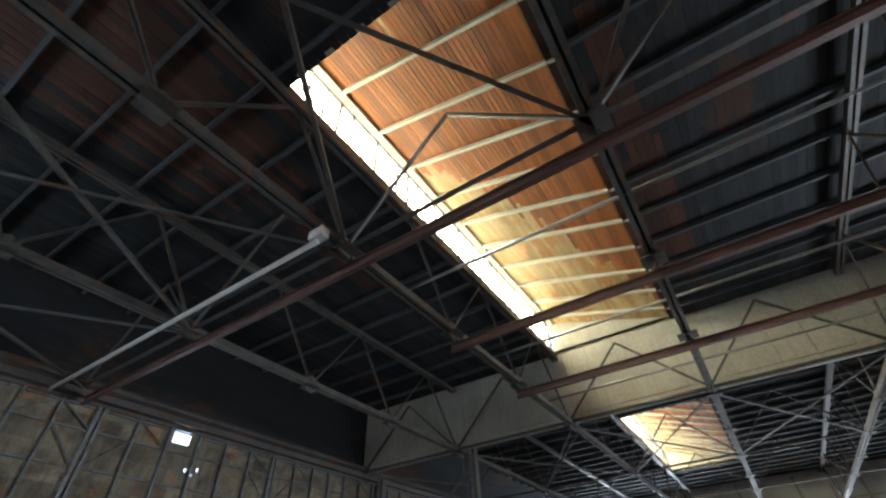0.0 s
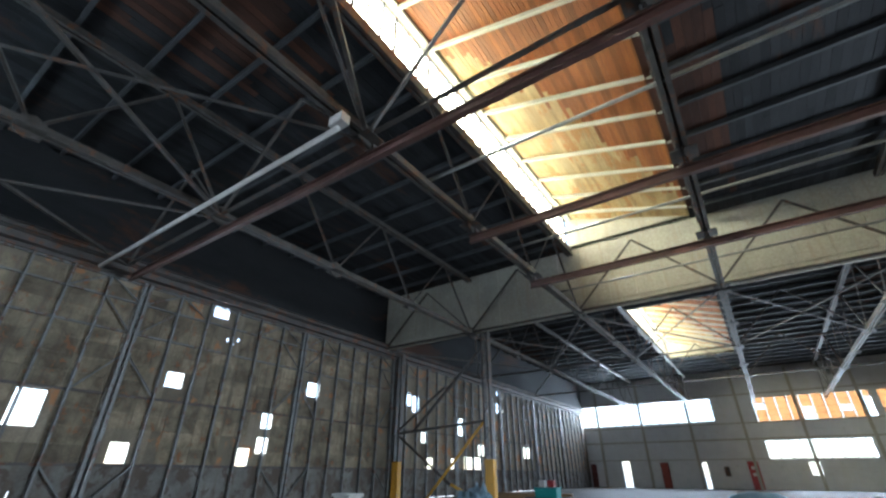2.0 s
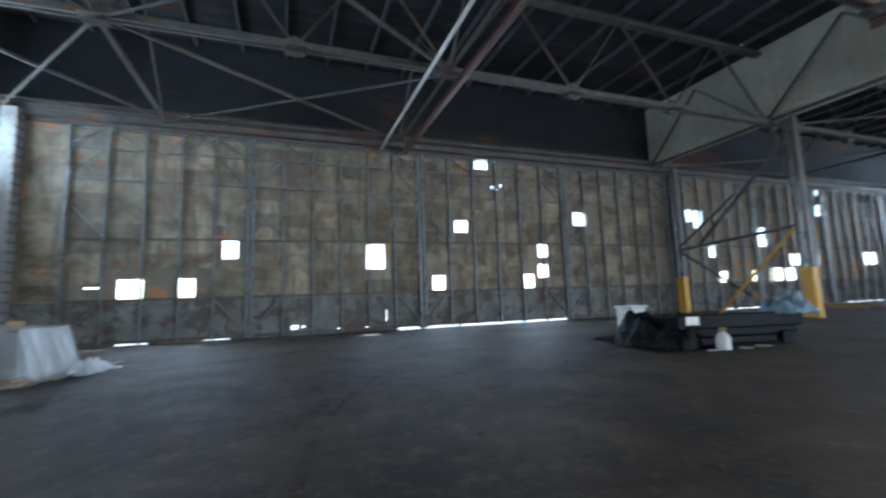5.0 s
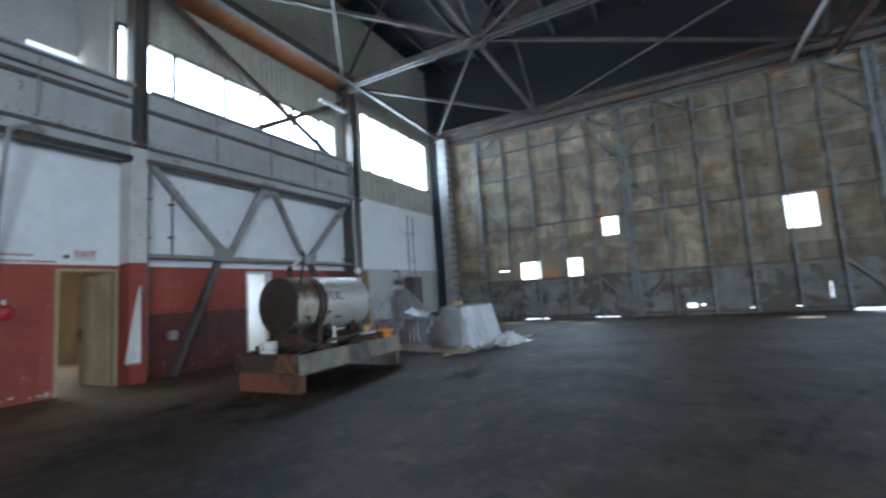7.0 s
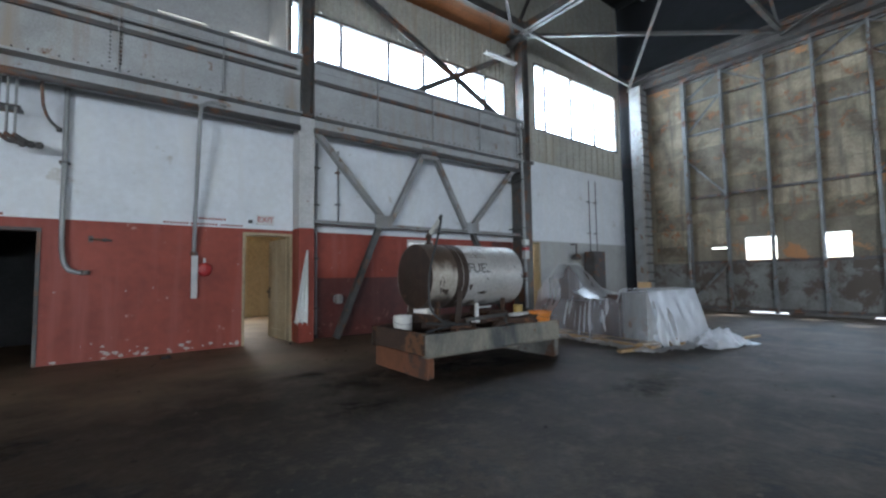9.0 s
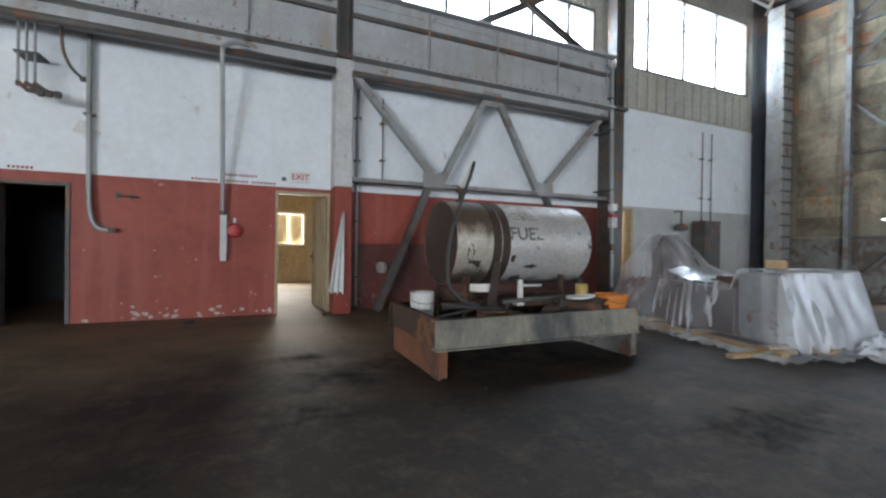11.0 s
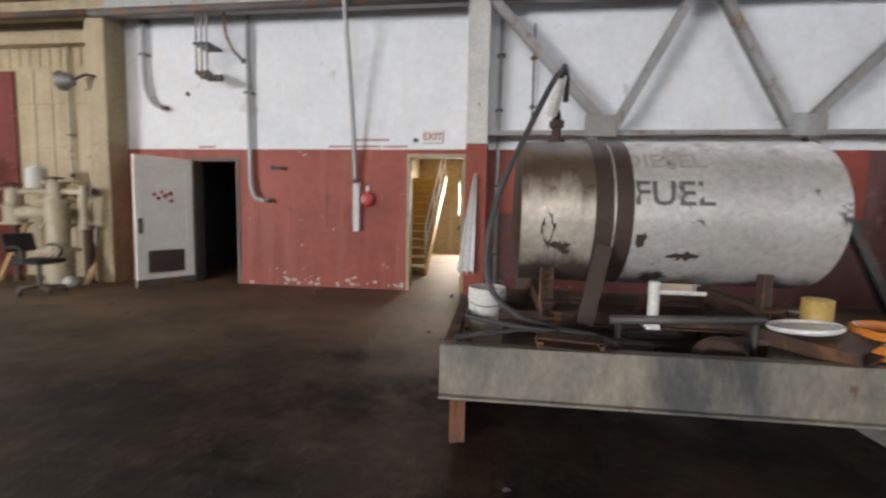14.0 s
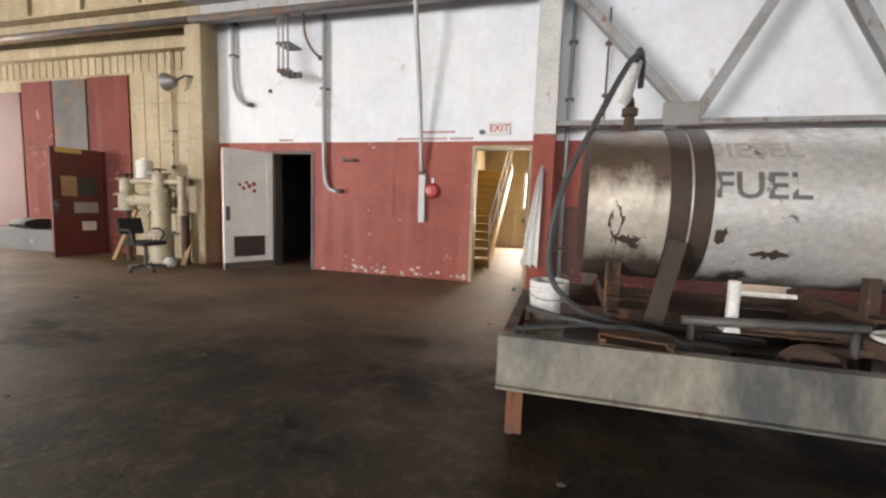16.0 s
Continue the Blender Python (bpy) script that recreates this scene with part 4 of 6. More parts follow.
for x0, x1, z0, z1 in ((-7.1, -7.03, 1.2, 2.3), (-6.17, -6.1, 1.2, 2.3), (-7.1, -6.1, 2.23, 2.3), (-7.12, -6.08, 1.2, 1.27), (-6.62, -6.58, 1.27, 2.23)):
    bm = bmesh.new()
    box(bm, x0, x1, HALL, HALL + 0.06, z0, z1)
    part("window_frame", bm, DOOR_WHITE, w, bevel=0.004)
t = thing("staircase", "ochre painted steel staircase with open handrails", "stairs")
for k in range(13):
    bm = bmesh.new()
    y = S - 1.7 - k * 0.25
    box(bm, -5.85, -4.95, y - 0.27, y, 0.17 * k + 0.12, 0.17 * (k + 1))
    box(bm, -5.85, -4.95, y - 0.27, y - 0.24, 0.17 * k, 0.17 * (k + 1))
    part("step", bm, STAIR, t, bevel=0.006)
for x in (-5.9, -4.95):
    bm = bmesh.new()
    beam(bm, (x, S - 1.6, 0.05), (x, S - 5.0, 2.3), 0.05, 0.26)
    part("stringer", bm, STAIR, t)
for dz in (0.5, 0.92):
    bm = bmesh.new()
    tube(bm, [(-5.9, S - 1.6, 0.1 + dz), (-5.9, S - 5.0, 2.3 + dz)], 0.022, 8)
    part("handrail", bm, STEEL_WHITE, t)
for k in range(4):
    bm = bmesh.new()
    y = S - 1.65 - k * 1.05
    tube(bm, [(-5.9, y, 0.1 + k * 0.68), (-5.9, y, 1.02 + k * 0.68)], 0.02, 8)
    part("baluster", bm, STEEL_WHITE, t)


def panel_door(name, w, h, mat, label, vent=False, marks=()):
    """A hinged leaf with two sunk panels, lock plate and, if asked, a louvred vent; hinge on the z axis, leaf towards +x."""
    t = thing(name, label, "door", kind="structure")
    bm = bmesh.new()
    box(bm, 0, w, -0.02, 0.02, 0.01, h)
    for x0, x1, z0, z1 in ((0, 0.11, 0, h), (w - 0.11, w, 0, h), (0.11, w - 0.11, 0.01, 0.2), (0.11, w - 0.11, 0.68, 0.8), (0.11, w - 0.11, h - 0.14, h)):
        for s in (-1, 1):
            box(bm, x0, x1, s * 0.02, s * 0.034, max(z0, 0.01), z1)
    part("leaf", bm, mat, t, bevel=0.003)
    if vent:
        bm = bmesh.new()
        for k in range(12):
            beam(bm, (0.16, 0.04, 0.24 + k * 0.03), (w - 0.16, 0.04, 0.24 + k * 0.03), 0.03, 0.006, up=(0, 0.7, 0.7))
        for k in range(12):
            beam(bm, (0.16, -0.04, 0.24 + k * 0.03), (w - 0.16, -0.04, 0.24 + k * 0.03), 0.03, 0.006, up=(0, -0.7, 0.7))
        part("vent", bm, DUSTY, t, "brown louvred vent")
        bm = bmesh.new()
        box(bm, 0, w, -0.037, 0.037, 0.01, 0.13)
        part("kick_plate", bm, STEEL_DARK, t, "dark kick plate")
    bm = bmesh.new()
    box(bm, w - 0.1, w - 0.03, -0.042, 0.042, 0.86, 1.1)
    lathe(bm, [(0.02, -0.09), (0.028, -0.08), (0.028, -0.06), (0.012, -0.05), (0.012, 0.05), (0.028, 0.06), (0.028, 0.08), (0.02, 0.09)], (w - 0.065, 0, 1.0), "y", 12)
    part("lock_plate", bm, STEEL_DARK, t)
    for x, z, r in marks:
        bm = bmesh.new()
        for s in (-1, 1):
            lathe(bm, [(0.001, s * 0.0205), (r, s * 0.021), (r * 0.9, s * 0.0225), (0.001, s * 0.023)], (x, 0, z), "y", 7)
        part("sticker", bm, RED_PAINT, t, "dark red sticker")
    return t


d = panel_door("door_1", 0.86, 2.08, DOOR_WHITE, "open white panelled door with a brown vent", True, ((0.34, 1.5, 0.04), (0.42, 1.46, 0.04), (0.47, 1.52, 0.03), (0.52, 1.42, 0.035), (0.33, 1.38, 0.035), (0.58, 1.48, 0.03)))
d.matrix_basis = pose(-2.12, S + 0.03, 0, 0, 0, 63)
for x0, x1, h, m in ((-2.98, -2.12, 2.12, STEEL_DARK), (-6.8, -5.85, 2.2, CREAM), (-10.4, -9.62, 2.2, STEEL_WHITE), (-14.58, -13.97, 2.32, CREAM)):
    bm = bmesh.new()
    for a, b in ((x0 - 0.0, x0 + 0.05), (x1 - 0.05, x1)):
        box(bm, a, b, S - 0.21, S + 0.02, 0, h)
    box(bm, x0 + 0.05, x1 - 0.05, S - 0.21, S + 0.02, h - 0.05, h)
    structure("trim_door", bm, m, "chipped painted door frame", "trim")
d = panel_door("door_2", 0.9, 2.12, CREAM, "open yellowed hall door standing inward")
d.matrix_basis = pose(-6.76, S - 0.2, 0, 0, 0, -84)
# exit sign
t = thing("exit_sign", "white exit sign with red letters above the doorway", "sign")
bm = bmesh.new()
box(bm, -6.42, -6.1, S, S + 0.05, 2.36, 2.55)
part("sign_box", bm, PLASTIC_WHITE, t, bevel=0.006)
lettering("letters", "EXIT", 0.15, RED_PAINT, t, pose(-6.26, S + 0.053, 2.455, 90, 0, 180), label="red letters EXIT")
bm = bmesh.new()
box(bm, -6.02, -5.95, S, S + 0.05, 2.38, 2.44)
solo("junction_box", bm, STEEL_DARK, "small dark junction box by the exit sign", "electrical box", bevel=0.004)
# stencilled wall notices that cannot be read
t = thing("wall_notice", "faded red stencilled notice on the white wall", "sign")
for x0, x1, z in ((-5.0, -5.2, 2.42), (-5.26, -5.55, 2.42), (-4.55, -4.9, 2.315), (-4.97, -5.4, 2.315), (-5.46, -5.82, 2.315)):
    x = x0
    while x > x1:
        bm = bmesh.new()
        box(bm, x - 0.035, x, S - 0.004, S - 0.001, z - 0.018, z + 0.018)
        part("letter_bar", bm, RED, t)
        x -= 0.05
t = thing("wall_notice", "small faded red notice above the store door", "sign")
for k in range(6):
    bm = bmesh.new()
    box(bm, -2.3 - k * 0.05, -2.265 - k * 0.05, S - 0.004, S - 0.001, 2.29, 2.33)
    part("letter_bar", bm, RED, t)
# access panel in the red wall
t = thing("access_panel", "red painted access panel set on the wall", "panel")
bm = bmesh.new()
box(bm, -4.98, -4.52, S, S + 0.012, 1.0, 1.7)
part("panel", bm, RED, t, bevel=0.003)
bm = bmesh.new()
for a, b, c, e in ((-5.0, -4.5, 1.7, 1.73), (-5.0, -4.5, 0.97, 1.0), (-5.01, -4.98, 0.97, 1.73), (-4.52, -4.49, 0.97, 1.73)):
    box(bm, a, b, S, S + 0.02, c, e)
part("frame", bm, RED, t)
# alarm bell and gauge tube
t = thing("alarm_bell", "round red alarm bell on the wall", "alarm")
bm = bmesh.new()
lathe(bm, [(0.05, 0.0), (0.055, 0.03), (0.12, 0.035), (0.125, 0.05), (0.1, 0.085), (0.04, 0.1), (0.001, 0.1)], (-5.2, S, 1.47), "y", 24)
part("gong", bm, RED_PAINT, t)
bm = bmesh.new()
box(bm, -5.22, -5.18, S, S + 0.03, 1.58, 1.68)
part("bracket", bm, STEEL_WHITE, t)


def conduit(points, r, mat, label, name="conduit", ends=True):
    t = thing(name, label, "pipe", group="wall conduits")
    bm = bmesh.new()
    tube(bm, smooth_path(points, 6), r, 10)
    part("pipe", bm, mat, t)
    if ends:
        bm = bmesh.new()
        e = Vector(points[-1])
        lathe(bm, [(r * 1.5, -0.03), (r * 1.7, -0.02), (r * 1.7, 0.03), (r * 1.2, 0.04)], e, "z", 12)
        part("fitting", bm, STEEL_DARK, t)
    for p, q in zip(points, points[1:]):
        if abs(p[2] - q[2]) > 1.2 and abs(p[1] - q[1]) < 0.05:
            for f in (0.3, 0.75):
                bm = bmesh.new()
                z, x = p[2] + (q[2] - p[2]) * f, p[0] + (q[0] - p[0]) * f
                box(bm, x - r - 0.03, x + r + 0.03, S, p[1] + (q[1] - p[1]) * f + r + 0.006, z - 0.015, z + 0.015)
                part("clamp", bm, STEEL, t)
    return t


W = S + 0.08
conduit([(-5.42, S + 0.64, 4.4), (-5.2, S + 0.64, 4.41), (-5.05, S + 0.62, 4.33), (-5.02, S + 0.56, 4.2), (-5.02, W + 0.2, 3.0), (-5.02, W, 1.75)], 0.035, PIPE, "grey conduit with a bent head on the wall")
bm = bmesh.new()
box(bm, -5.08, -4.99, S, S + 0.09, 0.95, 1.75)
for k in range(14):
    box(bm, -5.09, -4.98, S + 0.09, S + 0.1, 1.05 + k * 0.05, 1.075 + k * 0.05)
solo("flow_gauge", bm, STEEL_WHITE, "slotted pale gauge tube at a conduit's foot", "gauge")
conduit([(-3.22, W, 5.6), (-3.22, W, 2.35), (-3.24, W, 1.7), (-3.3, W, 1.5), (-3.38, W, 1.44), (-3.52, W, 1.42)], 0.036, PIPE, "grey conduit bending along the red wall")
conduit([(-1.36, W, 4.75), (-1.36, W, 3.5), (-1.42, W, 3.15), (-1.55, W, 2.99), (-1.72, W, 2.93)], 0.036, PIPE, "pale conduit with a curved lower end")
for k in range(3):
    conduit([(-2.5 - k * 0.09, W + 0.25, 5.2), (-2.5 - k * 0.09, W + 0.25, 3.42)], 0.017, PIPE, "thin dropper pipe above the wall valves")
t = thing("wall_valve", "cluster of dark sprinkler valves on thin droppers", "valve")
for k in range(3):
    bm = bmesh.new()
    tube(bm, [(-2.5 - k * 0.09, W + 0.25, 3.44), (-2.62 - k * 0.11, W + 0.3, 3.33), (-2.78 - k * 0.09, W + 0.34, 3.3)], 0.03, 8)
    lathe(bm, [(0.02, -0.05), (0.05, -0.03), (0.05, 0.03), (0.02, 0.05)], (-2.78 - k * 0.09, W + 0.34, 3.3), "x", 10)
    part("valve_body", bm, STEEL_DARK, t)
conduit([(-2.95, W + 0.2, 5.3), (-2.95, W + 0.2, 4.2), (-3.0, W + 0.1, 3.85), (-3.14, W, 3.67)], 0.022, STEEL_DARK, "black cable looping down the wall", "wall_cable")
conduit([(-2.5, W + 0.42, 5.45), (-2.56, W + 0.44, 5.52), (-2.8, W + 0.44, 5.52), (-6.7, W + 0.44, 5.52)], 0.022, STEEL_DARK, "dark pipe along the girder", "girder_pipe", False)
conduit([(-7.3, W, 4.2), (-7.28, W, 2.4), (-7.28, W, 0.06)], 0.03, PIPE, "grey conduit beside the wall column")
conduit([(-7.78, W, 4.1), (-7.78, W, 2.5)], 0.014, STEEL_DARK, "thin dark rod against the white wall", "wall_rod", False)
conduit([(-13.05, S + 0.55, 5.55), (-13.18, S + 0.55, 5.5), (-13.22, S + 0.55, 5.3), (-13.28, S + 0.52, 3.65), (-13.34, S + 0.52, 0.3)], 0.05, PIPE, "thick grey conduit down the second wall column")
conduit([(-17.6, W, 4.6), (-17.6, W, 2.1)], 0.016, STEEL_DARK, "thin dark conduit near the corner", "wall_rod")
conduit([(-17.2, W, 4.6), (-17.2, W, 2.1)], 0.016, STEEL_DARK, "thin dark conduit near the corner", "wall_rod")
for x, z in ((-2.09, 3.18), (-3.75, 1.96), (-7.68, 0.9)):
    bm = bmesh.new()
    lathe(bm, [(0.03, 0.0), (0.035, 0.03), (0.02, 0.05), (0.001, 0.055)], (x, S, z), "y", 10)
    solo("pipe_stub", bm, STEEL_DARK, "short dark pipe stub in the wall", "pipe", "pipe stubs")
t = thing("wall_bracket", "rusty iron bracket on the red wall", "bracket")
bm = bmesh.new()
tube(bm, [(-3.56, S + 0.02, 1.97), (-3.84, S + 0.06, 1.95)], 0.018, 8)
box(bm, -3.6, -3.54, S, S + 0.02, 1.92, 2.02)
part("arm", bm, STEEL_DARK, t)
t = thing("electrical_box", "pale electrical boxes on the column conduit", "electrical box")
for z, h, m in ((2.15, 0.16, PLASTIC_WHITE), (1.75, 0.26, STEEL_WHITE), (1.2, 0.16, STEEL_DARK), (1.98, 0.1, RED_PAINT)):
    bm = bmesh.new()
    box(bm, -13.42, -13.26, S + 0.45, S + 0.6, z, z + h)
    part("box", bm, m, t, bevel=0.008)
bm = bmesh.new()
cols, rows = 8, 26
grid = [[bm.verts.new((-6.95 + 0.09 * j / rows - 0.02 + 0.26 * (i / cols - 0.35) * (0.12 + 0.88 * (j / rows) ** 0.8), S + 0.46 + 0.02 * math.sin(i * 1.9 + j * 0.05), 1.85 - 1.5 * j / rows + (0.12 * abs(math.sin(i * 2.1)) if j == rows else 0))) for i in range(cols + 1)] for j in range(rows + 1)]
for j in range(rows):
    for i in range(cols):
        f = bm.faces.new((grid[j][i], grid[j][i + 1], grid[j + 1][i + 1], grid[j + 1][i]))
        f.smooth = True
solo("plastic_sheet", bm, PLASTIC_WHITE, "torn white plastic sheet hanging on the wall column", "plastic sheet")
bm = bmesh.new()
lathe(bm, [(0.06, 0), (0.09, 0.02), (0.1, 0.12), (0.07, 0.2), (0.001, 0.21)], (-7.78, S + 0.12, 0.72), "z", 12)
box(bm, -7.86, -7.7, S, S + 0.06, 0.75, 0.9)
solo("wall_funnel", bm, BRACE, "small grey funnel fixed to the red wall", "funnel")

# ---- fuel tank on its skid ----
t = thing("fuel_skid", "rusty steel skid tray with chipped grey paint", "skid", (-8.25, -6.4, 0))
X0, X1, YF, YB = -7.0, -9.55, -5.55, -6.95


def skid(name, bm, mat, label="", bevel=0.0):
    bmesh.ops.translate(bm, verts=bm.verts[:], vec=(8.25, 6.4, 0))
    return part(name, bm, mat, t, label, bevel)


PROFILES["skid"] = [(0.5, -0.5), (0.5, -0.45), (0.26, -0.44), (0.26, 0.5), (-0.4, 0.5), (-0.4, 0.45), (0.16, 0.45), (0.16, -0.44), (-0.5, -0.45), (-0.5, -0.5)]
for y, x0, x1, m in ((YF - 0.031, X0 + 0.012, X1 - 0.012, SKID_PAINT), (YB + 0.031, X1 - 0.012, X0 + 0.012, RUST)):
    bm = bmesh.new()
    beam(bm, (x0, y, 0.4245), (x1, y, 0.4245), 0.12, 0.285, "skid")
    skid("side_channel", bm, m, bevel=0.002)
for x in (X0 - 0.02, X1 + 0.02):
    bm = bmesh.new()
    box(bm, x - 0.012, x + 0.012, YB + 0.08, YF - 0.08, 0.3, 0.56)
    box(bm, x - 0.05, x + 0.018, YB + 0.08, YF - 0.08, 0.56, 0.572)
    skid("end_beam", bm, RUST if x > -8 else TRAY, bevel=0.003)
for x in (X0 - 0.06, X1 + 0.06):
    bm = bmesh.new()
    v = [bm.verts.new((x + dx, y, z)) for dx in (-0.015, 0.015) for y, z in ((YF - 0.005, 0.281), (YB + 0.02, 0.281), (YB + 0.02, 0.0), (YF - 0.05, 0.0))]
    for q in ((0, 1, 2, 3), (7, 6, 5, 4), (0, 4, 5, 1), (1, 5, 6, 2), (2, 6, 7, 3), (3, 7, 4, 0)):
        bm.faces.new([v[i] for i in q])
    box(bm, x - 0.07, x + 0.016, YF - 0.04, YF - 0.028, 0.02, 0.281)
    skid("leg_plate", bm, ORANGE_RUST if x > -8 else TRAY)
bm = bmesh.new()
box(bm, X1 + 0.1, X0 - 0.1, YB + 0.1, YF - 0.1, 0.31, 0.325)
skid("floor_plate", bm, STEEL_DARK, "oily black tray floor")
for x in (-7.6, -8.9):
    for y in (-6.1, -6.8):
        bm = bmesh.new()
        beam(bm, (x, y, 0.325), (x, y, 0.93), 0.09, 0.07, "L")
        skid("post", bm, RUST)
    bm = bmesh.new()
    beam(bm, (x, -6.0, 0.68), (x, -6.9, 0.68), 0.08, 0.1, "C")
    skid("cross_bearer", bm, RUST)
for y in (-6.05, -6.85):
    bm = bmesh.new()
    beam(bm, (-7.3, y, 0.62), (-9.3, y, 0.62), 0.06, 0.07, "L")
    skid("bearer", bm, RUST)
tank = thing("fuel_tank", "weathered silver cylindrical fuel tank with rusty straps", "fuel tank", (-8.28, -6.45, 1.29))
R = 0.478
bm = bmesh.new()
lathe(bm, [(R, -0.95), (R, 0.42)], (0, 0, 0), "x", 56)
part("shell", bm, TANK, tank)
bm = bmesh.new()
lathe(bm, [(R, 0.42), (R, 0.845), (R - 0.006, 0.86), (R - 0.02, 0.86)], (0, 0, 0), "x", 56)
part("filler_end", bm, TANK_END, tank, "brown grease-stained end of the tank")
bm = bmesh.new()
lathe(bm, [(R - 0.014, 0.8605), (R - 0.03, 0.864), (0.3, 0.885), (0.001, 0.9)], (0, 0, 0), "x", 56)
part("tank_head", bm, TANK_DISC, tank, "dark rusty round head")
bm = bmesh.new()
lathe(bm, [(0.001, -1.04), (0.3, -1.02), (R - 0.03, -0.975), (R, -0.95)], (0, 0, 0), "x", 56)
part("end_cap", bm, TANK, tank)
for x, w in ((0.375, 0.105), (0.26, 0.1)):
    bm = bmesh.new()
    lathe(bm, [(R + 0.002, x - w / 2), (R + 0.006, x - w / 2), (R + 0.006, x + w / 2), (R + 0.002, x + w / 2)], (0, 0, 0), "x", 56)
    part("strap", bm, STRAP, tank)
for x, dx, y0, z0 in ((0.37, 0.1, 0.42, -0.2),):
    bm = bmesh.new()
    beam(bm, (x, y0 + 0.05, z0), (x + dx, 0.5, -0.68), 0.012, 0.1, up=(1, 0, 0))
    part("strap_tail", bm, STRAP, tank, bevel=0.002)
random.seed(53)
for x, q, w, hh in ((-0.1, -33, 0.19, 0.045), (0.16, -20, 0.08, 0.06), (0.7, -16, 0.09, 0.15), (0.62, -27, 0.16, 0.07)):
    bm = bmesh.new()
    ring = []
    for i in range(36):
        a = 2 * math.pi * i / 36
        f = 0.62 + 0.75 * noise.noise(Vector((math.cos(a) * 2.3, math.sin(a) * 2.3, x * 9))) + 0.35 * noise.noise(Vector((math.cos(a) * 7, math.sin(a) * 7, x * 5)))
        f = max(f, 0.12)
        q2 = math.radians(q) + hh * f * math.sin(a) / R
        ring.append(bm.verts.new((x + w / 2 * f * math.cos(a), (R + 0.0018) * math.cos(q2), (R + 0.0018) * math.sin(q2))))
    bmesh.ops.triangulate(bm, faces=[bm.faces.new(ring)])
    part("flaked_spot", bm, STRAP, tank, "dark rusty spot where the silver paint has flaked")
lettering("letters", "FUEL", 0.208, STAIN, tank, pose(-0.01, 0, 0) @ pose(0, 0, 0, 77, 0, 180) @ pose(0, 0, R + 0.0015), R, "black stencilled letters FUEL")
lettering("letters", "DIESEL", 0.165, STENCIL_OLD, tank, pose(0.03, 0, 0) @ pose(0, 0, 0, 50, 0, 180) @ pose(0, 0, R + 0.0015), R, "ghosted old letters DIESEL")
t2 = thing("hand_pump", "rusty hand pump with a white nozzle holder on the tank", "pump", (-7.665, -6.42, 1.76))
bm = bmesh.new()
lathe(bm, [(0.06, -0.01), (0.06, 0.03), (0.035, 0.035), (0.03, 0.1), (0.05, 0.105), (0.05, 0.15), (0.028, 0.16), (0.025, 0.2)], (0, 0, 0), "z", 16)
part("stem", bm, RUST, t2)
bm = bmesh.new()
tube(bm, [(0.0, 0.03, 0.17), (0.02, 0.12, 0.185), (0.05, 0.16, 0.19)], 0.022, 8)
part("crank", bm, RUST, t2)
bm = bmesh.new()
tube(bm, [(0.05, 0.12, 0.17), (0.045, 0.16, 0.2), (0.025, 0.32, 0.345)], 0.034, 14)
part("nozzle_holder", bm, PLASTIC_WHITE, t2, "white plastic nozzle holder")
bm = bmesh.new()
tube(bm, smooth_path([(0.028, 0.3, 0.33), (0.02, 0.35, 0.385), (0.01, 0.33, 0.4), (-0.02, 0.24, 0.36), (-0.03, 0.16, 0.24)]), 0.018, 8)
part("nozzle", bm, RUBBER, t2, "black nozzle")
bm = bmesh.new()
tube(bm, smooth_path([(-7.64, -6.08, 2.14), (-7.58, -6.0, 2.05), (-7.45, -5.92, 1.78), (-7.28, -5.85, 1.38), (-7.22, -5.8, 1.05), (-7.25, -5.78, 0.84), (-7.4, -5.75, 0.7), (-7.62, -5.72, 0.64), (-7.85, -5.72, 0.6), (-8.0, -5.75, 0.5), (-8.1, -5.8, 0.36)], 8), 0.017, 8)
solo("fuel_hose", bm, RUBBER, "black rubber fuel hose hanging from the pump into the tray", "hose")
bm = bmesh.new()
tube(bm, smooth_path([(-7.12, -5.72, 0.69), (-7.3, -5.66, 0.67), (-7.5, -5.62, 0.655), (-7.6, -5.68, 0.645), (-7.5, -5.76, 0.625), (-7.25, -5.7, 0.6), (-7.06, -5.64, 0.585)], 8), 0.015, 8)
solo("fuel_hose", bm, RUBBER, "loop of stiff grey-black hose lying on the tray edge", "hose")


def bucket(at, r, h, mat, label, fill=None):
    t = thing("bucket", label, "bucket", at, "buckets")
    bm = bmesh.new()
    ribs = []
    for k in range(4):
        z = h * (0.72 + 0.065 * k)
        ribs += [(r * 0.985, z), (r * 1.03, z + 0.006), (r * 1.03, z + 0.012), (r * 0.985, z + 0.016)]
    lathe(bm, [(0.001, 0), (r * 0.86, 0), (r * 0.87, 0.01), *ribs, (r, h - 0.004), (r * 0.96, h), (r * 0.94, h - 0.01), (r * 0.84, 0.02), (0.001, 0.02)], (0, 0, 0), "z", 32)
    part("pail", bm, mat, t)
    bm = bmesh.new()
    tube(bm, [(r * 1.02 * math.cos(q), r * 1.02 * math.sin(q), h * 0.8 - 0.3 * r * abs(math.sin(q))) for q in (math.pi * i / 12 for i in range(13))], 0.004, 6)
    part("handle", bm, STEEL, t)
    return t


bucket((-7.22, -6.46, 0.325), 0.135, 0.41, PLASTIC_WHITE, "white ribbed plastic bucket standing in the tray")
bucket((-9.33, -5.75, 0.567), 0.185, 0.145, ORANGE, "low orange plastic tub on the tray corner")
bm = bmesh.new()
beam(bm, (-9.1, -5.6, 0.612), (-8.74, -6.3, 0.63), 0.24, 0.085, "C", (0.2, 0.1, 1))
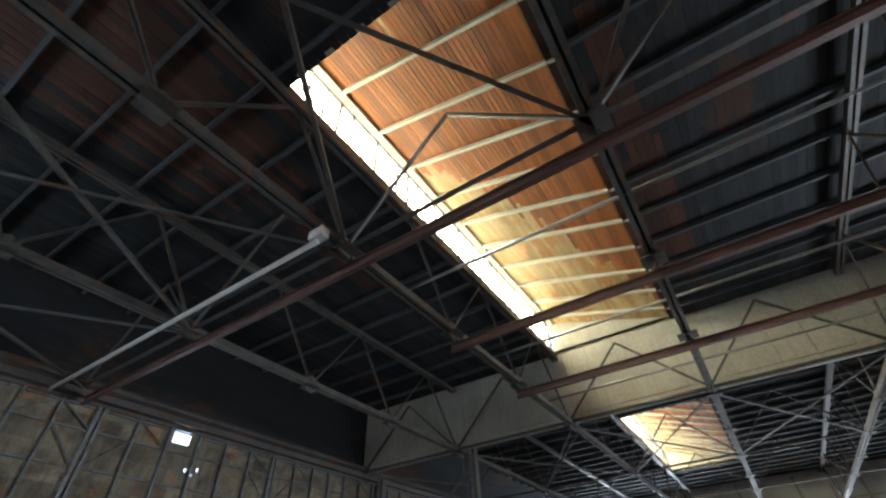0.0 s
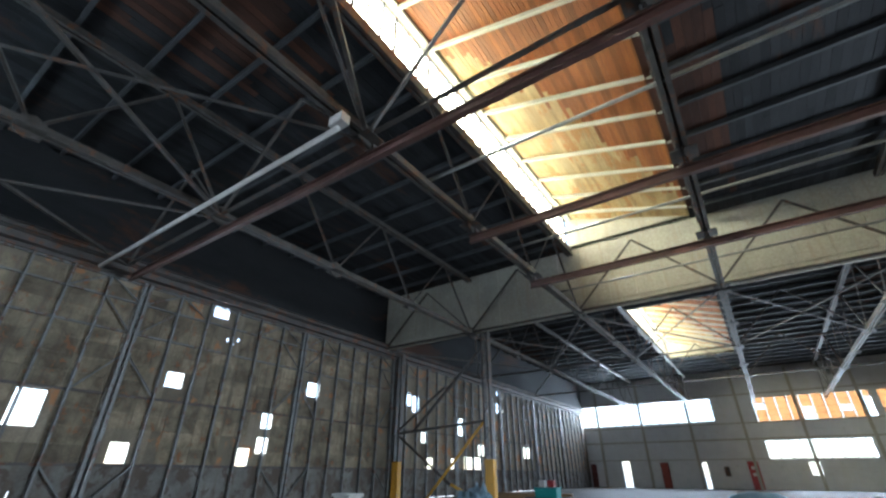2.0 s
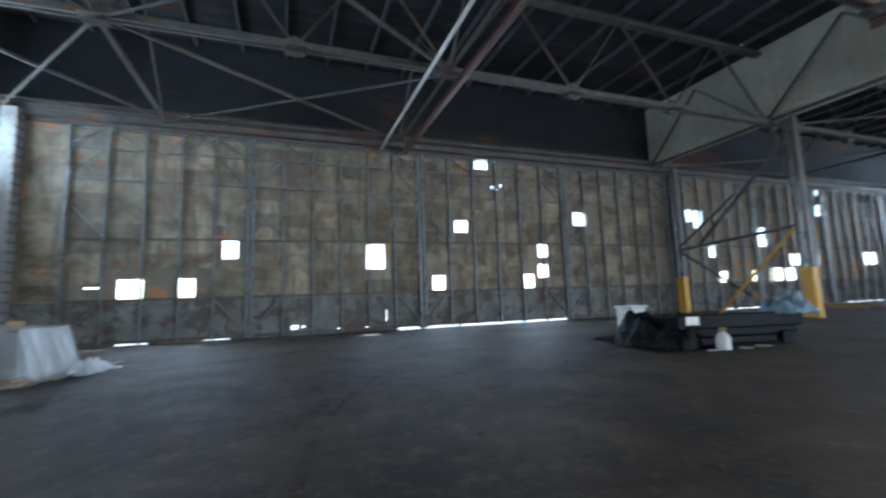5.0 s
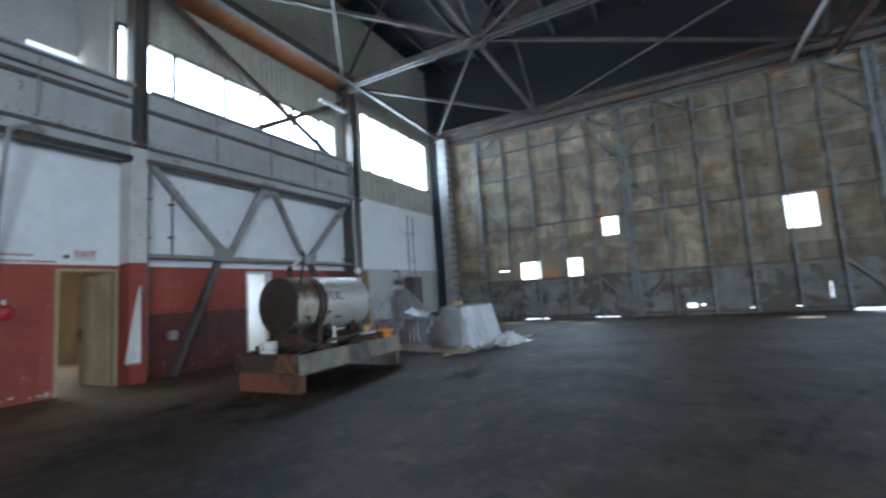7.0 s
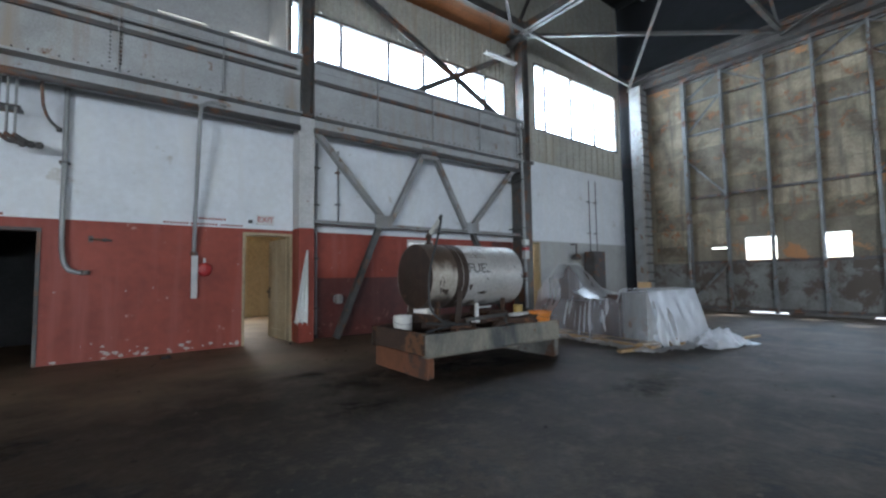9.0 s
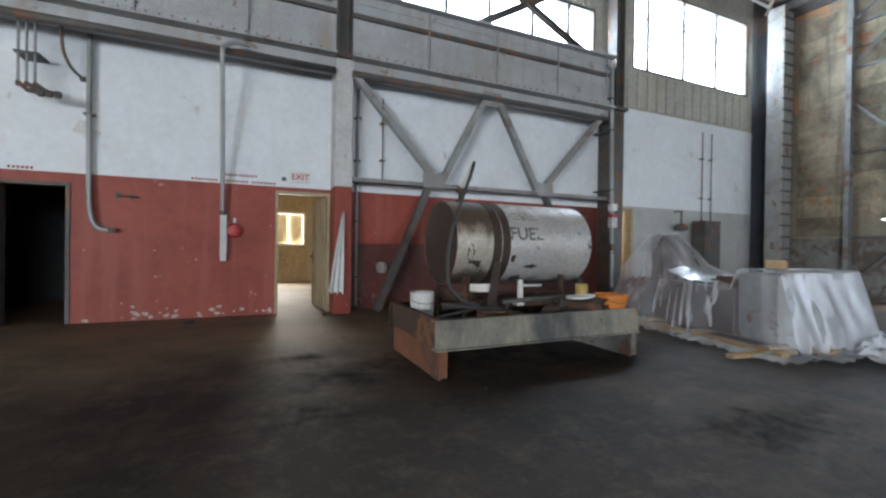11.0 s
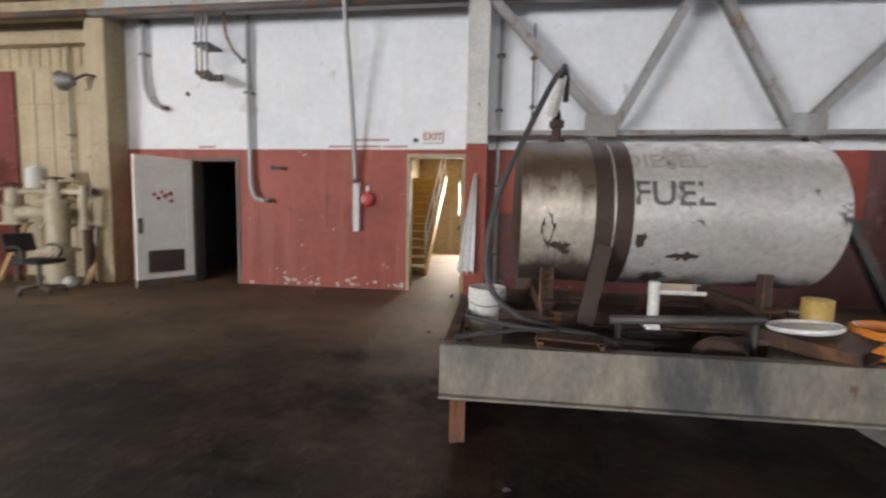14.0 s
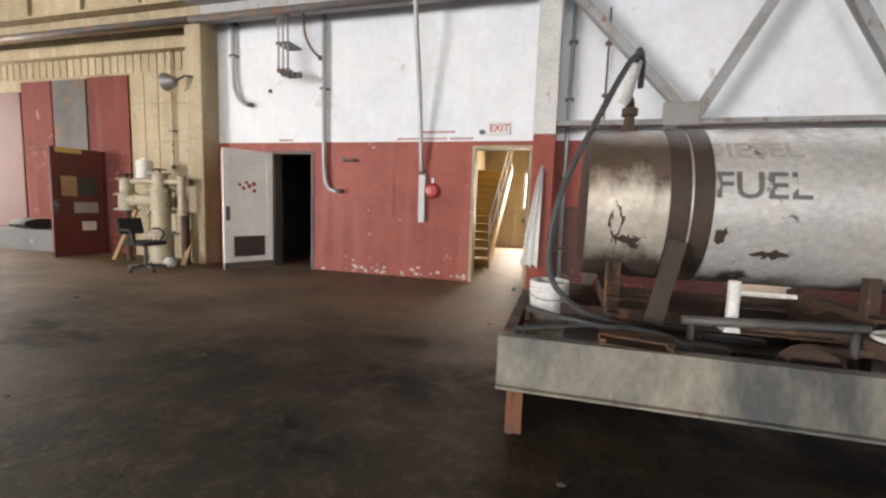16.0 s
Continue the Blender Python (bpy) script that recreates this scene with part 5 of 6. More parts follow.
solo("steel_channel", bm, RUST, "rusty steel channel offcut lying across the tray", "scrap steel", "scrap steel")
bm = bmesh.new()
lathe(bm, [(0.001, 0.0), (0.15, 0.0), (0.165, 0.012), (0.165, 0.03), (0.155, 0.03), (0.15, 0.014), (0.001, 0.012)], (0, 0, 0), "z", 28)
dish = solo("shallow_dish", bm, PLASTIC_WHITE, "shallow white plastic dish lying on scrap steel", "dish")
dish.matrix_basis = pose(-8.93, -5.82, 0.672, 4, 5, 0)
bm = bmesh.new()
beam(bm, (-7.5, -5.63, 0.605), (-7.84, -5.61, 0.595), 0.14, 0.05, "C")
box(bm, -7.835, -7.815, -5.68, -5.56, 0.567, 0.6)
box(bm, -7.53, -7.5, -5.7, -5.58, 0.567, 0.6)
solo("steel_bracket", bm, RUST, "rusty steel bracket lying on the tray edge", "scrap steel", "scrap steel")
for x, y, h, r, m, lab in ((-9.11, -6.0, 0.15, 0.075, STAIR, "paint-streaked tin standing on scrap"), (-8.75, -5.75, 0.09, 0.06, STEEL_DARK, "small dark oily tin")):
    bm = bmesh.new()
    z = 0.665 if h > 0.1 else 0.325
    lathe(bm, [(0.001, 0), (r, 0), (r * 1.03, 0.006), (r, 0.014), (r, h - 0.012), (r * 1.03, h - 0.006), (r * 0.95, h), (0.001, h - 0.006)], (x, y, z), "z", 20)
    solo("paint_tin", bm, m, lab, "tin", "paint tins")
bm = bmesh.new()
tube(bm, [(-8.21, -5.985, 0.62), (-8.21, -5.985, 0.885)], 0.032, 12)
tube(bm, [(-8.21, -5.985, 0.82), (-8.5, -5.985, 0.82)], 0.012, 8)
box(bm, -8.25, -8.17, -6.1, -5.96, 0.6, 0.625)
solo("white_pipe", bm, PLASTIC_WHITE, "white plastic pipe tee standing in the tray", "pipe")
bm = bmesh.new()
tube(bm, [(-7.95, -5.93, 0.655), (-8.8, -5.93, 0.69)], 0.026, 10)
tube(bm, [(-8.0, -5.93, 0.325), (-8.0, -5.93, 0.66)], 0.02, 8)
tube(bm, [(-8.75, -5.93, 0.325), (-8.75, -5.93, 0.69)], 0.02, 8)
solo("grab_rail", bm, STEEL, "worn steel pipe rail across the tray", "rail")
bm = bmesh.new()
lathe(bm, [(0.06, -0.03), (0.13, -0.05), (0.15, 0.0), (0.13, 0.05), (0.06, 0.03)], (-8.5, -5.8, 0.475), "y", 20)
solo("pump_wheel", bm, RUST, "rusty pulley wheel in the tray", "wheel")
random.seed(41)
for k in range(7):
    bm = bmesh.new()
    x, y, q = random.uniform(-9.1, -7.5), random.uniform(-6.6, -5.85), random.uniform(0, 3.1)
    w, z = random.uniform(0.25, 0.55), 0.345 + 0.035 * k
    beam(bm, (x - w * math.cos(q) / 2, y - 0.3 * w * math.sin(q), z), (x + w * math.cos(q) / 2, y + 0.3 * w * math.sin(q), z + 0.03), random.uniform(0.05, 0.12), 0.035, random.choice(("C", "L", "box")))
    solo("scrap_bar", bm, random.choice((RUST, STRAP, STEEL_DARK)), "oily rusted steel offcut heaped in the tray", "scrap steel", "scrap steel")

# ---- plastic-wrapped machine ----
def film(name, clear_amount, milky, scale):
    """Clear plastic film: mostly see-through, milky along its creases, with a glossy face."""
    m = bpy.data.materials.new(name)
    m.use_nodes = True
    n, l = m.node_tree.nodes, m.node_tree.links
    b = n["Principled BSDF"]
    b.inputs["Base Color"].default_value, b.inputs["Roughness"].default_value = (0.86, 0.89, 0.94, 1), 0.4
    g, mp, tx, bump = n.new("ShaderNodeNewGeometry"), n.new("ShaderNodeMapping"), n.new("ShaderNodeTexNoise"), n.new("ShaderNodeBump")
    mp.inputs["Scale"].default_value = scale
    tx.inputs["Scale"].default_value, tx.inputs["Detail"].default_value, tx.inputs["Distortion"].default_value = 1.0, 3.0, 0.6
    l.new(g.outputs["Position"], mp.inputs["Vector"])
    l.new(mp.outputs[0], tx.inputs["Vector"])
    r = n.new("ShaderNodeMapRange")
    r.inputs["From Min"].default_value, r.inputs["From Max"].default_value = 0.42, 0.66
    r.inputs["To Min"].default_value, r.inputs["To Max"].default_value = clear_amount, milky
    l.new(tx.outputs["Fac"], r.inputs["Value"])
    bump.inputs["Strength"].default_value, bump.inputs["Distance"].default_value = 0.3, 0.02
    l.new(tx.outputs["Fac"], bump.inputs["Height"])
    l.new(bump.outputs["Normal"], b.inputs["Normal"])
    clear, mix, gloss, coat, fresnel = (n.new("ShaderNode" + k) for k in ("BsdfTransparent", "MixShader", "BsdfGlossy", "MixShader", "Fresnel"))
    l.new(r.outputs["Result"], mix.inputs["Fac"])
    l.new(clear.outputs[0], mix.inputs[1])
    l.new(b.outputs[0], mix.inputs[2])
    gloss.inputs["Roughness"].default_value = 0.3
    l.new(bump.outputs["Normal"], gloss.inputs["Normal"])
    fresnel.inputs["IOR"].default_value = 1.3
    l.new(bump.outputs["Normal"], fresnel.inputs["Normal"])
    thin = n.new("ShaderNodeMath")
    thin.operation = "MULTIPLY"
    thin.inputs[1].default_value = 0.4
    l.new(fresnel.outputs[0], thin.inputs[0])
    l.new(thin.outputs[0], coat.inputs["Fac"])
    l.new(mix.outputs[0], coat.inputs[1])
    l.new(gloss.outputs[0], coat.inputs[2])
    l.new(coat.outputs[0], n["Material Output"].inputs["Surface"])
    return m


SHEET, SHEET_MILKY = film("clear_plastic_sheeting", 0.07, 0.28, (3.2, 3.2, 1.2)), film("bunched_plastic_sheeting", 0.55, 0.75, (4.0, 4.0, 3.0))
UX, UY = Vector((-0.985, 0.174, 0)), Vector((-0.174, -0.985, 0))
ORIGIN = Vector((-11.2, -5.0, 0))


def local(u, v, z):
    return ORIGIN + UX * u + UY * v + Vector((0, 0, z))


t = thing("wrapped_machine", "brown machine on a pallet wrapped in clear plastic sheeting", "machine", ORIGIN)


def block(name, u0, u1, v0, v1, z0, z1, mat, label="", bevel=0.01):
    bm = bmesh.new()
    box(bm, u0, u1, v0, v1, z0, z1)
    for q in bm.verts:
        q.co = local(*q.co) - ORIGIN
    part(name, bm, mat, t, label, bevel)


block("tall_post", 0.26, 0.58, 2.1, 2.42, 0.74, 1.48, DUSTY)
block("bed", 0.0, 1.3, 0.55, 2.85, 0.12, 0.74, DUSTY)
block("head_box", 0.06, 1.36, 0.02, 0.54, 0.12, 0.95, BRACE, "grey head of the machine")
block("slide", 0.3, 1.0, 0.9, 1.7, 0.74, 0.82, STEEL_DARK)
block("hand_box", 0.02, 0.5, 0.6, 0.85, 0.74, 0.9, DUSTY)
for u in (-0.22, 0.55, 1.3):
    block("pallet_runner", u, u + 0.12, -0.25, 3.1, 0.0, 0.09, WOOD, "yellowish pine pallet runner", 0.004)
for v in (-0.1, 0.9, 1.9, 2.8):
    block("pallet_board", -0.2, 1.42, v, v + 0.14, 0.09, 0.118, WOOD, "pale pine pallet board", 0.003)


def cover(u, v):
    """Height of the sheeting over the machine: a tent from the post, soft steps over bed and head, pleats to the floor."""
    z = 0.0
    for u0, u1, v0, v1, h, s, p in ((0.0, 1.3, 0.5, 2.85, 0.77, 3.4, 1.0), (0.04, 1.38, 0.0, 0.56, 0.985, 4.2, 1.0)):
        away = math.hypot(max(u0 - u, u - u1, 0), max(v0 - v, v - v1, 0))
        z = max(z, h - s * away ** p)
    far = math.hypot(max(0.26 - u, u - 0.58, 0), max(2.1 - v, v - 2.42, 0))
    round_post = math.atan2(v - 2.26, u - 0.42)
    tent = 1.5 - (1.15 * far if far < 0.45 else 0.5175 + 0.42 * (far - 0.45)) - 0.14 * min(far, 0.6) * abs(math.sin(3.5 * round_post)) ** 2
    z = max(z, tent if far < 1.3 and 0 <= u <= 1.3 and v < 2.85 else 1.5 - 2.6 * far)
    round_it = math.atan2(v - 1.4, u - 0.65)
    skirt = max(0.0, 1.0 - abs(z - 0.4) / 0.45)
    pleat = abs(math.sin(8.0 * round_it + 1.7 * math.sin(3.0 * round_it))) ** 3 + 0.5 * abs(math.sin(19.0 * round_it + 4.0 * z)) ** 4
    crease = abs(noise.noise(Vector((u * 1.9, v * 1.9, 2.0))))
    ruffle = abs(noise.noise(Vector((u * 4.5, v * 4.5, 7.0)))) if z < 0.06 else 0.0
    return max(z, 0.0) + 0.012 + 0.1 * pleat * skirt + 0.035 * crease + 0.016 * abs(noise.noise(Vector((u * 9.0, v * 9.0, 3.0)))) + 0.09 * ruffle


bm = bmesh.new()
nu, nv = 120, 150
pts = []
for j in range(nv + 1):
    row = []
    for i in range(nu + 1):
        u, v = -0.5 + 2.5 * i / nu, -0.48 + 3.75 * j / nv
        edge = 0.2 * noise.noise(Vector((u * 1.7, v * 1.7, 4.0)))
        row.append(bm.verts.new(local(u + edge * (i in (0, nu)), v + edge * (j in (0, nv)), cover(u, v)) - ORIGIN))
    pts.append(row)
for j in range(nv):
    for i in range(nu):
        f = bm.faces.new((pts[j][i], pts[j][i + 1], pts[j + 1][i + 1], pts[j + 1][i]))
        f.smooth = True
part("plastic_cover", bm, SHEET, t, "crumpled clear plastic sheeting")
bm = bmesh.new()
n, m = 40, 26
rows = []
for j in range(m + 1):
    row = []
    for i in range(n + 1):
        a, c = 2 * i / n - 1, 2 * j / m - 1
        r = math.hypot(a, c)
        p = Vector((a * 2.4, c * 2.4, 5.0))
        up = max(0.0, 1 - r ** 2.4) * (0.2 + 0.16 * noise.noise(p * 1.2)) + 0.09 * abs(noise.noise(p * 2.8)) * (r < 1.05)
        row.append(bm.verts.new(local(1.5 + 0.62 * a * (1 + 0.2 * noise.noise(p)), -0.3 + 0.42 * c * (1 + 0.25 * noise.noise(p + Vector((4, 0, 0)))), 0.006 + up) - ORIGIN))
    rows.append(row)
for j in range(m):
    for i in range(n):
        bm.faces.new((rows[j][i], rows[j][i + 1], rows[j + 1][i + 1], rows[j + 1][i])).smooth = True
part("bunched_film", bm, SHEET_MILKY, t, "milky heap of bunched plastic film on the floor")
bm = bmesh.new()
box(bm, -0.17, 0.17, -0.11, 0.11, 0, 0.1)
box(bm, -0.15, 0.02, 0.112, 0.122, 0.02, 0.08)
ob = solo("carton", bm, WOOD, "small buff carton on top of the wrapped machine", "carton", bevel=0.006)
ob.matrix_basis = Matrix.Translation(local(0.35, 0.28, 1.03)) @ pose(0, 0, 0, 0, 0, 30)
bm = bmesh.new()
beam(bm, (-10.5, -5.1, 0.026), (-11.5, -4.95, 0.026), 0.1, 0.05)
solo("timber_batten", bm, WOOD, "pale timber batten on the floor by the plastic", "timber", bevel=0.004)
bm = bmesh.new()
beam(bm, (-12.6, -4.45, 0.016), (-14.2, -4.3, 0.016), 0.09, 0.03)
solo("timber_batten", bm, WOOD, "thin timber strip lying on the floor", "timber", bevel=0.003)
bm = bmesh.new()
box(bm, -17.35, -16.7, -9.98, -9.6, 0, 2.05)
box(bm, -17.3, -16.75, -9.6, -9.57, 0.1, 1.95)
solo("dark_cabinet", bm, STEEL_DARK, "dark steel switch cabinet near the corner", "cabinet", bevel=0.01)
bm = bmesh.new()
lathe(bm, [(0.03, 0), (0.16, 0.03), (0.17, 0.12), (0.1, 0.2), (0.03, 0.22)], (-16.2, S + 0.2, 1.75), "z", 14)
tube(bm, [(-16.2, S + 0.2, 1.95), (-16.2, S + 0.2, 2.3), (-16.2, S, 2.3)], 0.025, 8)
solo("wall_lamp", bm, STEEL_DARK, "dark bracket fitting on the pale wall", "lamp")

for x, y, z in ((-12.45, -9.55, 7.45), (-6.55, -9.4, 7.9)):
    t = thing("strip_lamp", "unlit white strip lamp hanging by the clerestory", "lamp", (x, y, z), "strip lamps")
    bm = bmesh.new()
    beam(bm, (-0.6, 0, 0), (0.6, 0, 0), 0.16, 0.07)
    part("reflector", bm, STEEL_WHITE, t, bevel=0.01)
    bm = bmesh.new()
    tube(bm, [(-0.56, 0, -0.055), (0.56, 0, -0.055)], 0.018, 10)
    part("tube", bm, PLASTIC_WHITE, t)
    for dx in (-0.4, 0.4):
        bm = bmesh.new()
        tube(bm, [(dx, 0, 0.03), (dx, 0, 8.38 - z)], 0.008, 6)
        part("rod", bm, STEEL_DARK, t)

# ---- east end of the south side: cream panels, red doors, pump set ----
MAROON = material("maroon_door_paint", (0.13, 0.02, 0.016), (0.08, 0.015, 0.012), 0.45, 0.0)
PANEL_RED = material("deep_red_panel_paint", (0.2, 0.03, 0.02), (0.13, 0.022, 0.016), 0.8, 0.0, fine=12, broad=0.8, worn=(0.28, 0.17, 0.13), worn_at=0.68, streak=(0.15, 0.04, 0.03))
BARRIER = material("scuffed_grey_board", (0.2, 0.205, 0.2), (0.14, 0.14, 0.135), 0.7, 0.0, worn=(0.3, 0.29, 0.27), worn_at=0.7)
CREAM_METAL = material("cream_machine_paint", (0.56, 0.5, 0.36), (0.36, 0.31, 0.21), 0.55, 0.0, worn=(0.16, 0.1, 0.06), worn_at=0.62, worn_scale=4.0)
FABRIC = material("black_chair_fabric", (0.02, 0.02, 0.022), (0.03, 0.03, 0.03), 0.8, 0.0)
bm = bmesh.new()
pierced(bm, "x", S - 0.22, S - 0.03, -0.6, EAST, 0, 4.6, [(7.2, 10.8, 0.0, 4.0)])
structure("wall_south_cream", bm, CREAM, "cream painted wall behind the panels", "wall")
panels = thing("panel_wall", "cream and red sheet panels beside the wall column", "wall", kind="structure")
x = -0.55
while x < 1.2:
    z = 0.1
    for h in (0.75, 0.75, 0.7, 0.75, 0.7):
        bm = bmesh.new()
        box(bm, x, x + 0.34, S - 0.03, S - 0.005, z, z + h - 0.012)
        part("panel", bm, CREAM, panels, bevel=0.004)
        z += h
    x += 0.352
for x0, x1, z0, z1, m in ((1.25, 2.35, 0, 3.62, PANEL_RED), (2.4, 3.35, 1.9, 3.6, STEEL_DARK), (3.4, 4.3, 0, 3.6, PANEL_RED), (4.35, 6.5, 0, 3.4, MAROON), (2.4, 3.35, 0, 1.85, MAROON)):
    bm = bmesh.new()
    box(bm, x0, x1, S - 0.03, S + 0.01, z0, z1)
    part("panel", bm, m, panels, bevel=0.005)
bm = bmesh.new()
for k in range(30):
    box(bm, -0.5 + k * 0.2, -0.36 + k * 0.2, S - 0.03, S + 0.006, 3.66, 4.0)
box(bm, -0.55, 5.6, S - 0.03, S - 0.012, 3.64, 4.02)
part("corrugated_strip", bm, CREAM, panels)
bm = bmesh.new()
beam(bm, (-0.6, S + 0.1, 4.1), (8.0, S + 0.1, 4.1), 0.2, 0.16, "C", (0, 1, 0))
part("head_channel", bm, CREAM, panels)
d = panel_door("door_3", 0.95, 2.1, MAROON, "open maroon door with notices pinned on it")
d.matrix_basis = pose(1.9, S + 0.05, 0, 0, 0, 84)
for x0, x1, z0, z1, m in ((0.54, 0.8, 1.18, 1.56, WOOD), (0.2, 0.52, 1.18, 1.54, RUBBER), (0.18, 0.6, 0.85, 1.06, CONCRETE), (0.23, 0.48, 0.5, 0.68, PLASTIC_WHITE), (0.43, 0.87, 2.0, 2.09, STAIR)):
    bm = bmesh.new()
    for s in (-0.0365, 0.0365):
        box(bm, x0, x1, s - 0.001, s + 0.001, z0, z1)
    part("notice", bm, m, d)
bm = bmesh.new()
box(bm, 2.6, 5.5, S + 0.4, S + 0.5, 0, 0.46)
solo("low_barrier", bm, BARRIER, "low pale grey barrier board on the floor", "barrier", bevel=0.01)
bm = bmesh.new()
lathe(bm, [(0.2, -0.1), (0.32, -0.1), (0.34, -0.05), (0.34, 0.05), (0.32, 0.1), (0.2, 0.1)], (3.4, S + 0.45, 0.57), "x", 20)
bmesh.ops.scale(bm, vec=(2.4, 1, 0.35), space=Matrix.Translation((-3.4, -S - 0.45, -0.57)), verts=bm.verts[:])
solo("old_cushion", bm, RUBBER, "flat black pad lying on the low barrier", "cushion")


def flanged(bm, p, q, r):
    p, q = Vector(p), Vector(q)
    w = (q - p).normalized()
    tube(bm, [p, q], r, 18)
    for e, s in ((p, 1), (q, -1)):
        tube(bm, [e, e + w * 0.03 * s], r * 1.45, 18)


pump = thing("valve_set", "cream painted pipework valve set with flanges", "machine", (0.2, -9.6, 0))
for name, spans in (("riser", (((-0.3, 0, 0), (-0.3, 0, 0.55), 0.2), ((-0.3, 0, 0.55), (-0.3, 0, 0.95), 0.16), ((-0.3, 0, 0.95), (-0.3, 0, 1.35), 0.17), ((-0.3, 0, 1.35), (-0.3, 0, 1.66), 0.13))),
                    ("valve_body", (((0.5, 0, 0.95), (0.5, 0, 1.25), 0.15), ((0.5, 0, 1.25), (0.5, 0, 1.55), 0.12))),
                    ("cross_pipe", (((0.5, 0, 1.15), (-0.3, 0, 1.15), 0.11), ((0.55, 0, 1.5), (-1.0, 0, 1.5), 0.05), ((-0.9, 0.1, 0.9), (-0.9, 0.1, 1.6), 0.06))),
                    ("stand", (((0.5, 0, 0), (0.5, 0, 0.95), 0.05), ((-0.85, 0, 0), (-0.85, 0, 0.95), 0.07)))):
    for p, q, r in spans:
        bm = bmesh.new()
        flanged(bm, p, q, r)
        part(name, bm, CREAM_METAL if name != "stand" else RUST, pump)
for x, z in ((-0.3, 1.72), (0.5, 1.62)):
    bm = bmesh.new()
    lathe(bm, [(0.1, -0.012), (0.125, 0.0), (0.1, 0.012), (0.085, 0.0), (0.1, -0.012)], (x, 0, z), "z", 18)
    box(bm, x - 0.1, x + 0.1, -0.012, 0.012, z - 0.008, z + 0.008)
    tube(bm, [(x, 0, z - 0.1), (x, 0, z + 0.02)], 0.018, 8)
    part("hand_wheel", bm, RUST, pump)
bm = bmesh.new()
lathe(bm, [(0.001, 0), (0.13, 0), (0.14, 0.015), (0.14, 0.3), (0.12, 0.33), (0.05, 0.34), (0.05, 0.37), (0.001, 0.37)], (0.25, -9.6, 1.551), "z", 20)
solo("white_canister", bm, PLASTIC_WHITE, "white plastic canister standing on the pipework", "canister")
for x, lean in ((-0.75, 0.12), (0.9, 0.03)):
    bm = bmesh.new()
    beam(bm, (x, -9.45, 0), (x + lean, -9.95, 0.95), 0.09, 0.05)
    solo("timber_prop", bm, WOOD, "orange-brown timber prop leaning on the wall", "timber", "timber props", bevel=0.004)
bm = bmesh.new()
lathe(bm, [(0.001, 0), (0.06, 0.01), (0.1, 0.06), (0.1, 0.11), (0.06, 0.17), (0.001, 0.18)], (-0.72, -9.2, 0), "z", 16)
solo("white_ball", bm, PLASTIC_WHITE, "small white plastic float on the floor", "float")
for x, z0, z1 in ((-0.45, 0.0, 4.0), (-0.3, 1.2, 4.0), (0.1, 1.7, 4.0), (-0.5, 2.4, 4.1)):
    conduit([(x, W - 0.02, z1), (x, W - 0.02, z0 + 0.3), (x, W - 0.02, z0 + 0.1)], 0.022, CREAM_METAL, "cream painted conduit on the panel wall")
t = thing("flood_lamp", "silver flood lamp on a column bracket", "lamp", (-0.55, S + 0.5, 3.25))
bm = bmesh.new()
lathe(bm, [(0.05, -0.14), (0.09, -0.1), (0.13, 0.02), (0.15, 0.06), (0.15, 0.08), (0.12, 0.06)], (0.1, 0.1, 0), "x", 20)
part("shade", bm, PIPE, t)
bm = bmesh.new()
tube(bm, [(0.0, 0.1, 0.0), (-0.15, 0.0, 0.12), (-0.22, -0.1, 0.12)], 0.022, 8)
part("arm", bm, STEEL_DARK, t)
chair = thing("office_chair", "black swivel office chair with a five-star base", "chair", (-0.72, -8.75, 0))
bm = bmesh.new()
box(bm, -0.23, 0.23, -0.22, 0.22, 0.43, 0.5)
part("seat", bm, FABRIC, chair, bevel=0.025)
bm = bmesh.new()
beam(bm, (0.27, 0, 0.6), (0.34, 0, 0.86), 0.42, 0.05, up=(1, 0, 0))
part("backrest", bm, FABRIC, chair, bevel=0.015)
bm = bmesh.new()
tube(bm, smooth_path([(0.1, 0, 0.43), (0.26, 0, 0.46), (0.3, 0, 0.7)]), 0.02, 8)
part("back_bar", bm, STEEL_DARK, chair)
bm = bmesh.new()
tube(bm, [(0, 0, 0.09), (0, 0, 0.43)], 0.028, 12)
part("gas_spring", bm, STEEL_DARK, chair)
for k in range(5):
    q = 2 * math.pi * k / 5 + 0.3
    bm = bmesh.new()
    beam(bm, (0, 0, 0.1), (0.28 * math.cos(q), 0.28 * math.sin(q), 0.075), 0.045, 0.035)
    leg = part("base_leg", bm, STEEL_DARK, chair)
    bm = bmesh.new()
    lathe(bm, [(0.012, -0.025), (0.028, -0.02), (0.028, 0.02), (0.012, 0.025)], (0.28 * math.cos(q), 0.28 * math.sin(q), 0.028), "x", 12)
    part("castor", bm, RUBBER, leg)
for s in (-1, 1):
    bm = bmesh.new()
    tube(bm, smooth_path([(-0.05, s * 0.22, 0.47), (-0.08, s * 0.27, 0.6), (0.0, s * 0.27, 0.68), (0.16, s * 0.27, 0.68)]), 0.018, 8)
    part("armrest", bm, FABRIC, chair)

# ---- out on the hangar floor ----
BLACK_SHEET = material("black_plastic_sheet", (0.0045, 0.0047, 0.0055), (0.007, 0.0074, 0.0085), 0.5, 0.0, fine=8, bump=0.25)
BLACK_SHEET.node_tree.nodes["Principled BSDF"].inputs["Specular IOR Level"].default_value = 0.07
TEAL = material("teal_plastic", (0.03, 0.4, 0.38), (0.02, 0.3, 0.29), 0.4, 0.0)
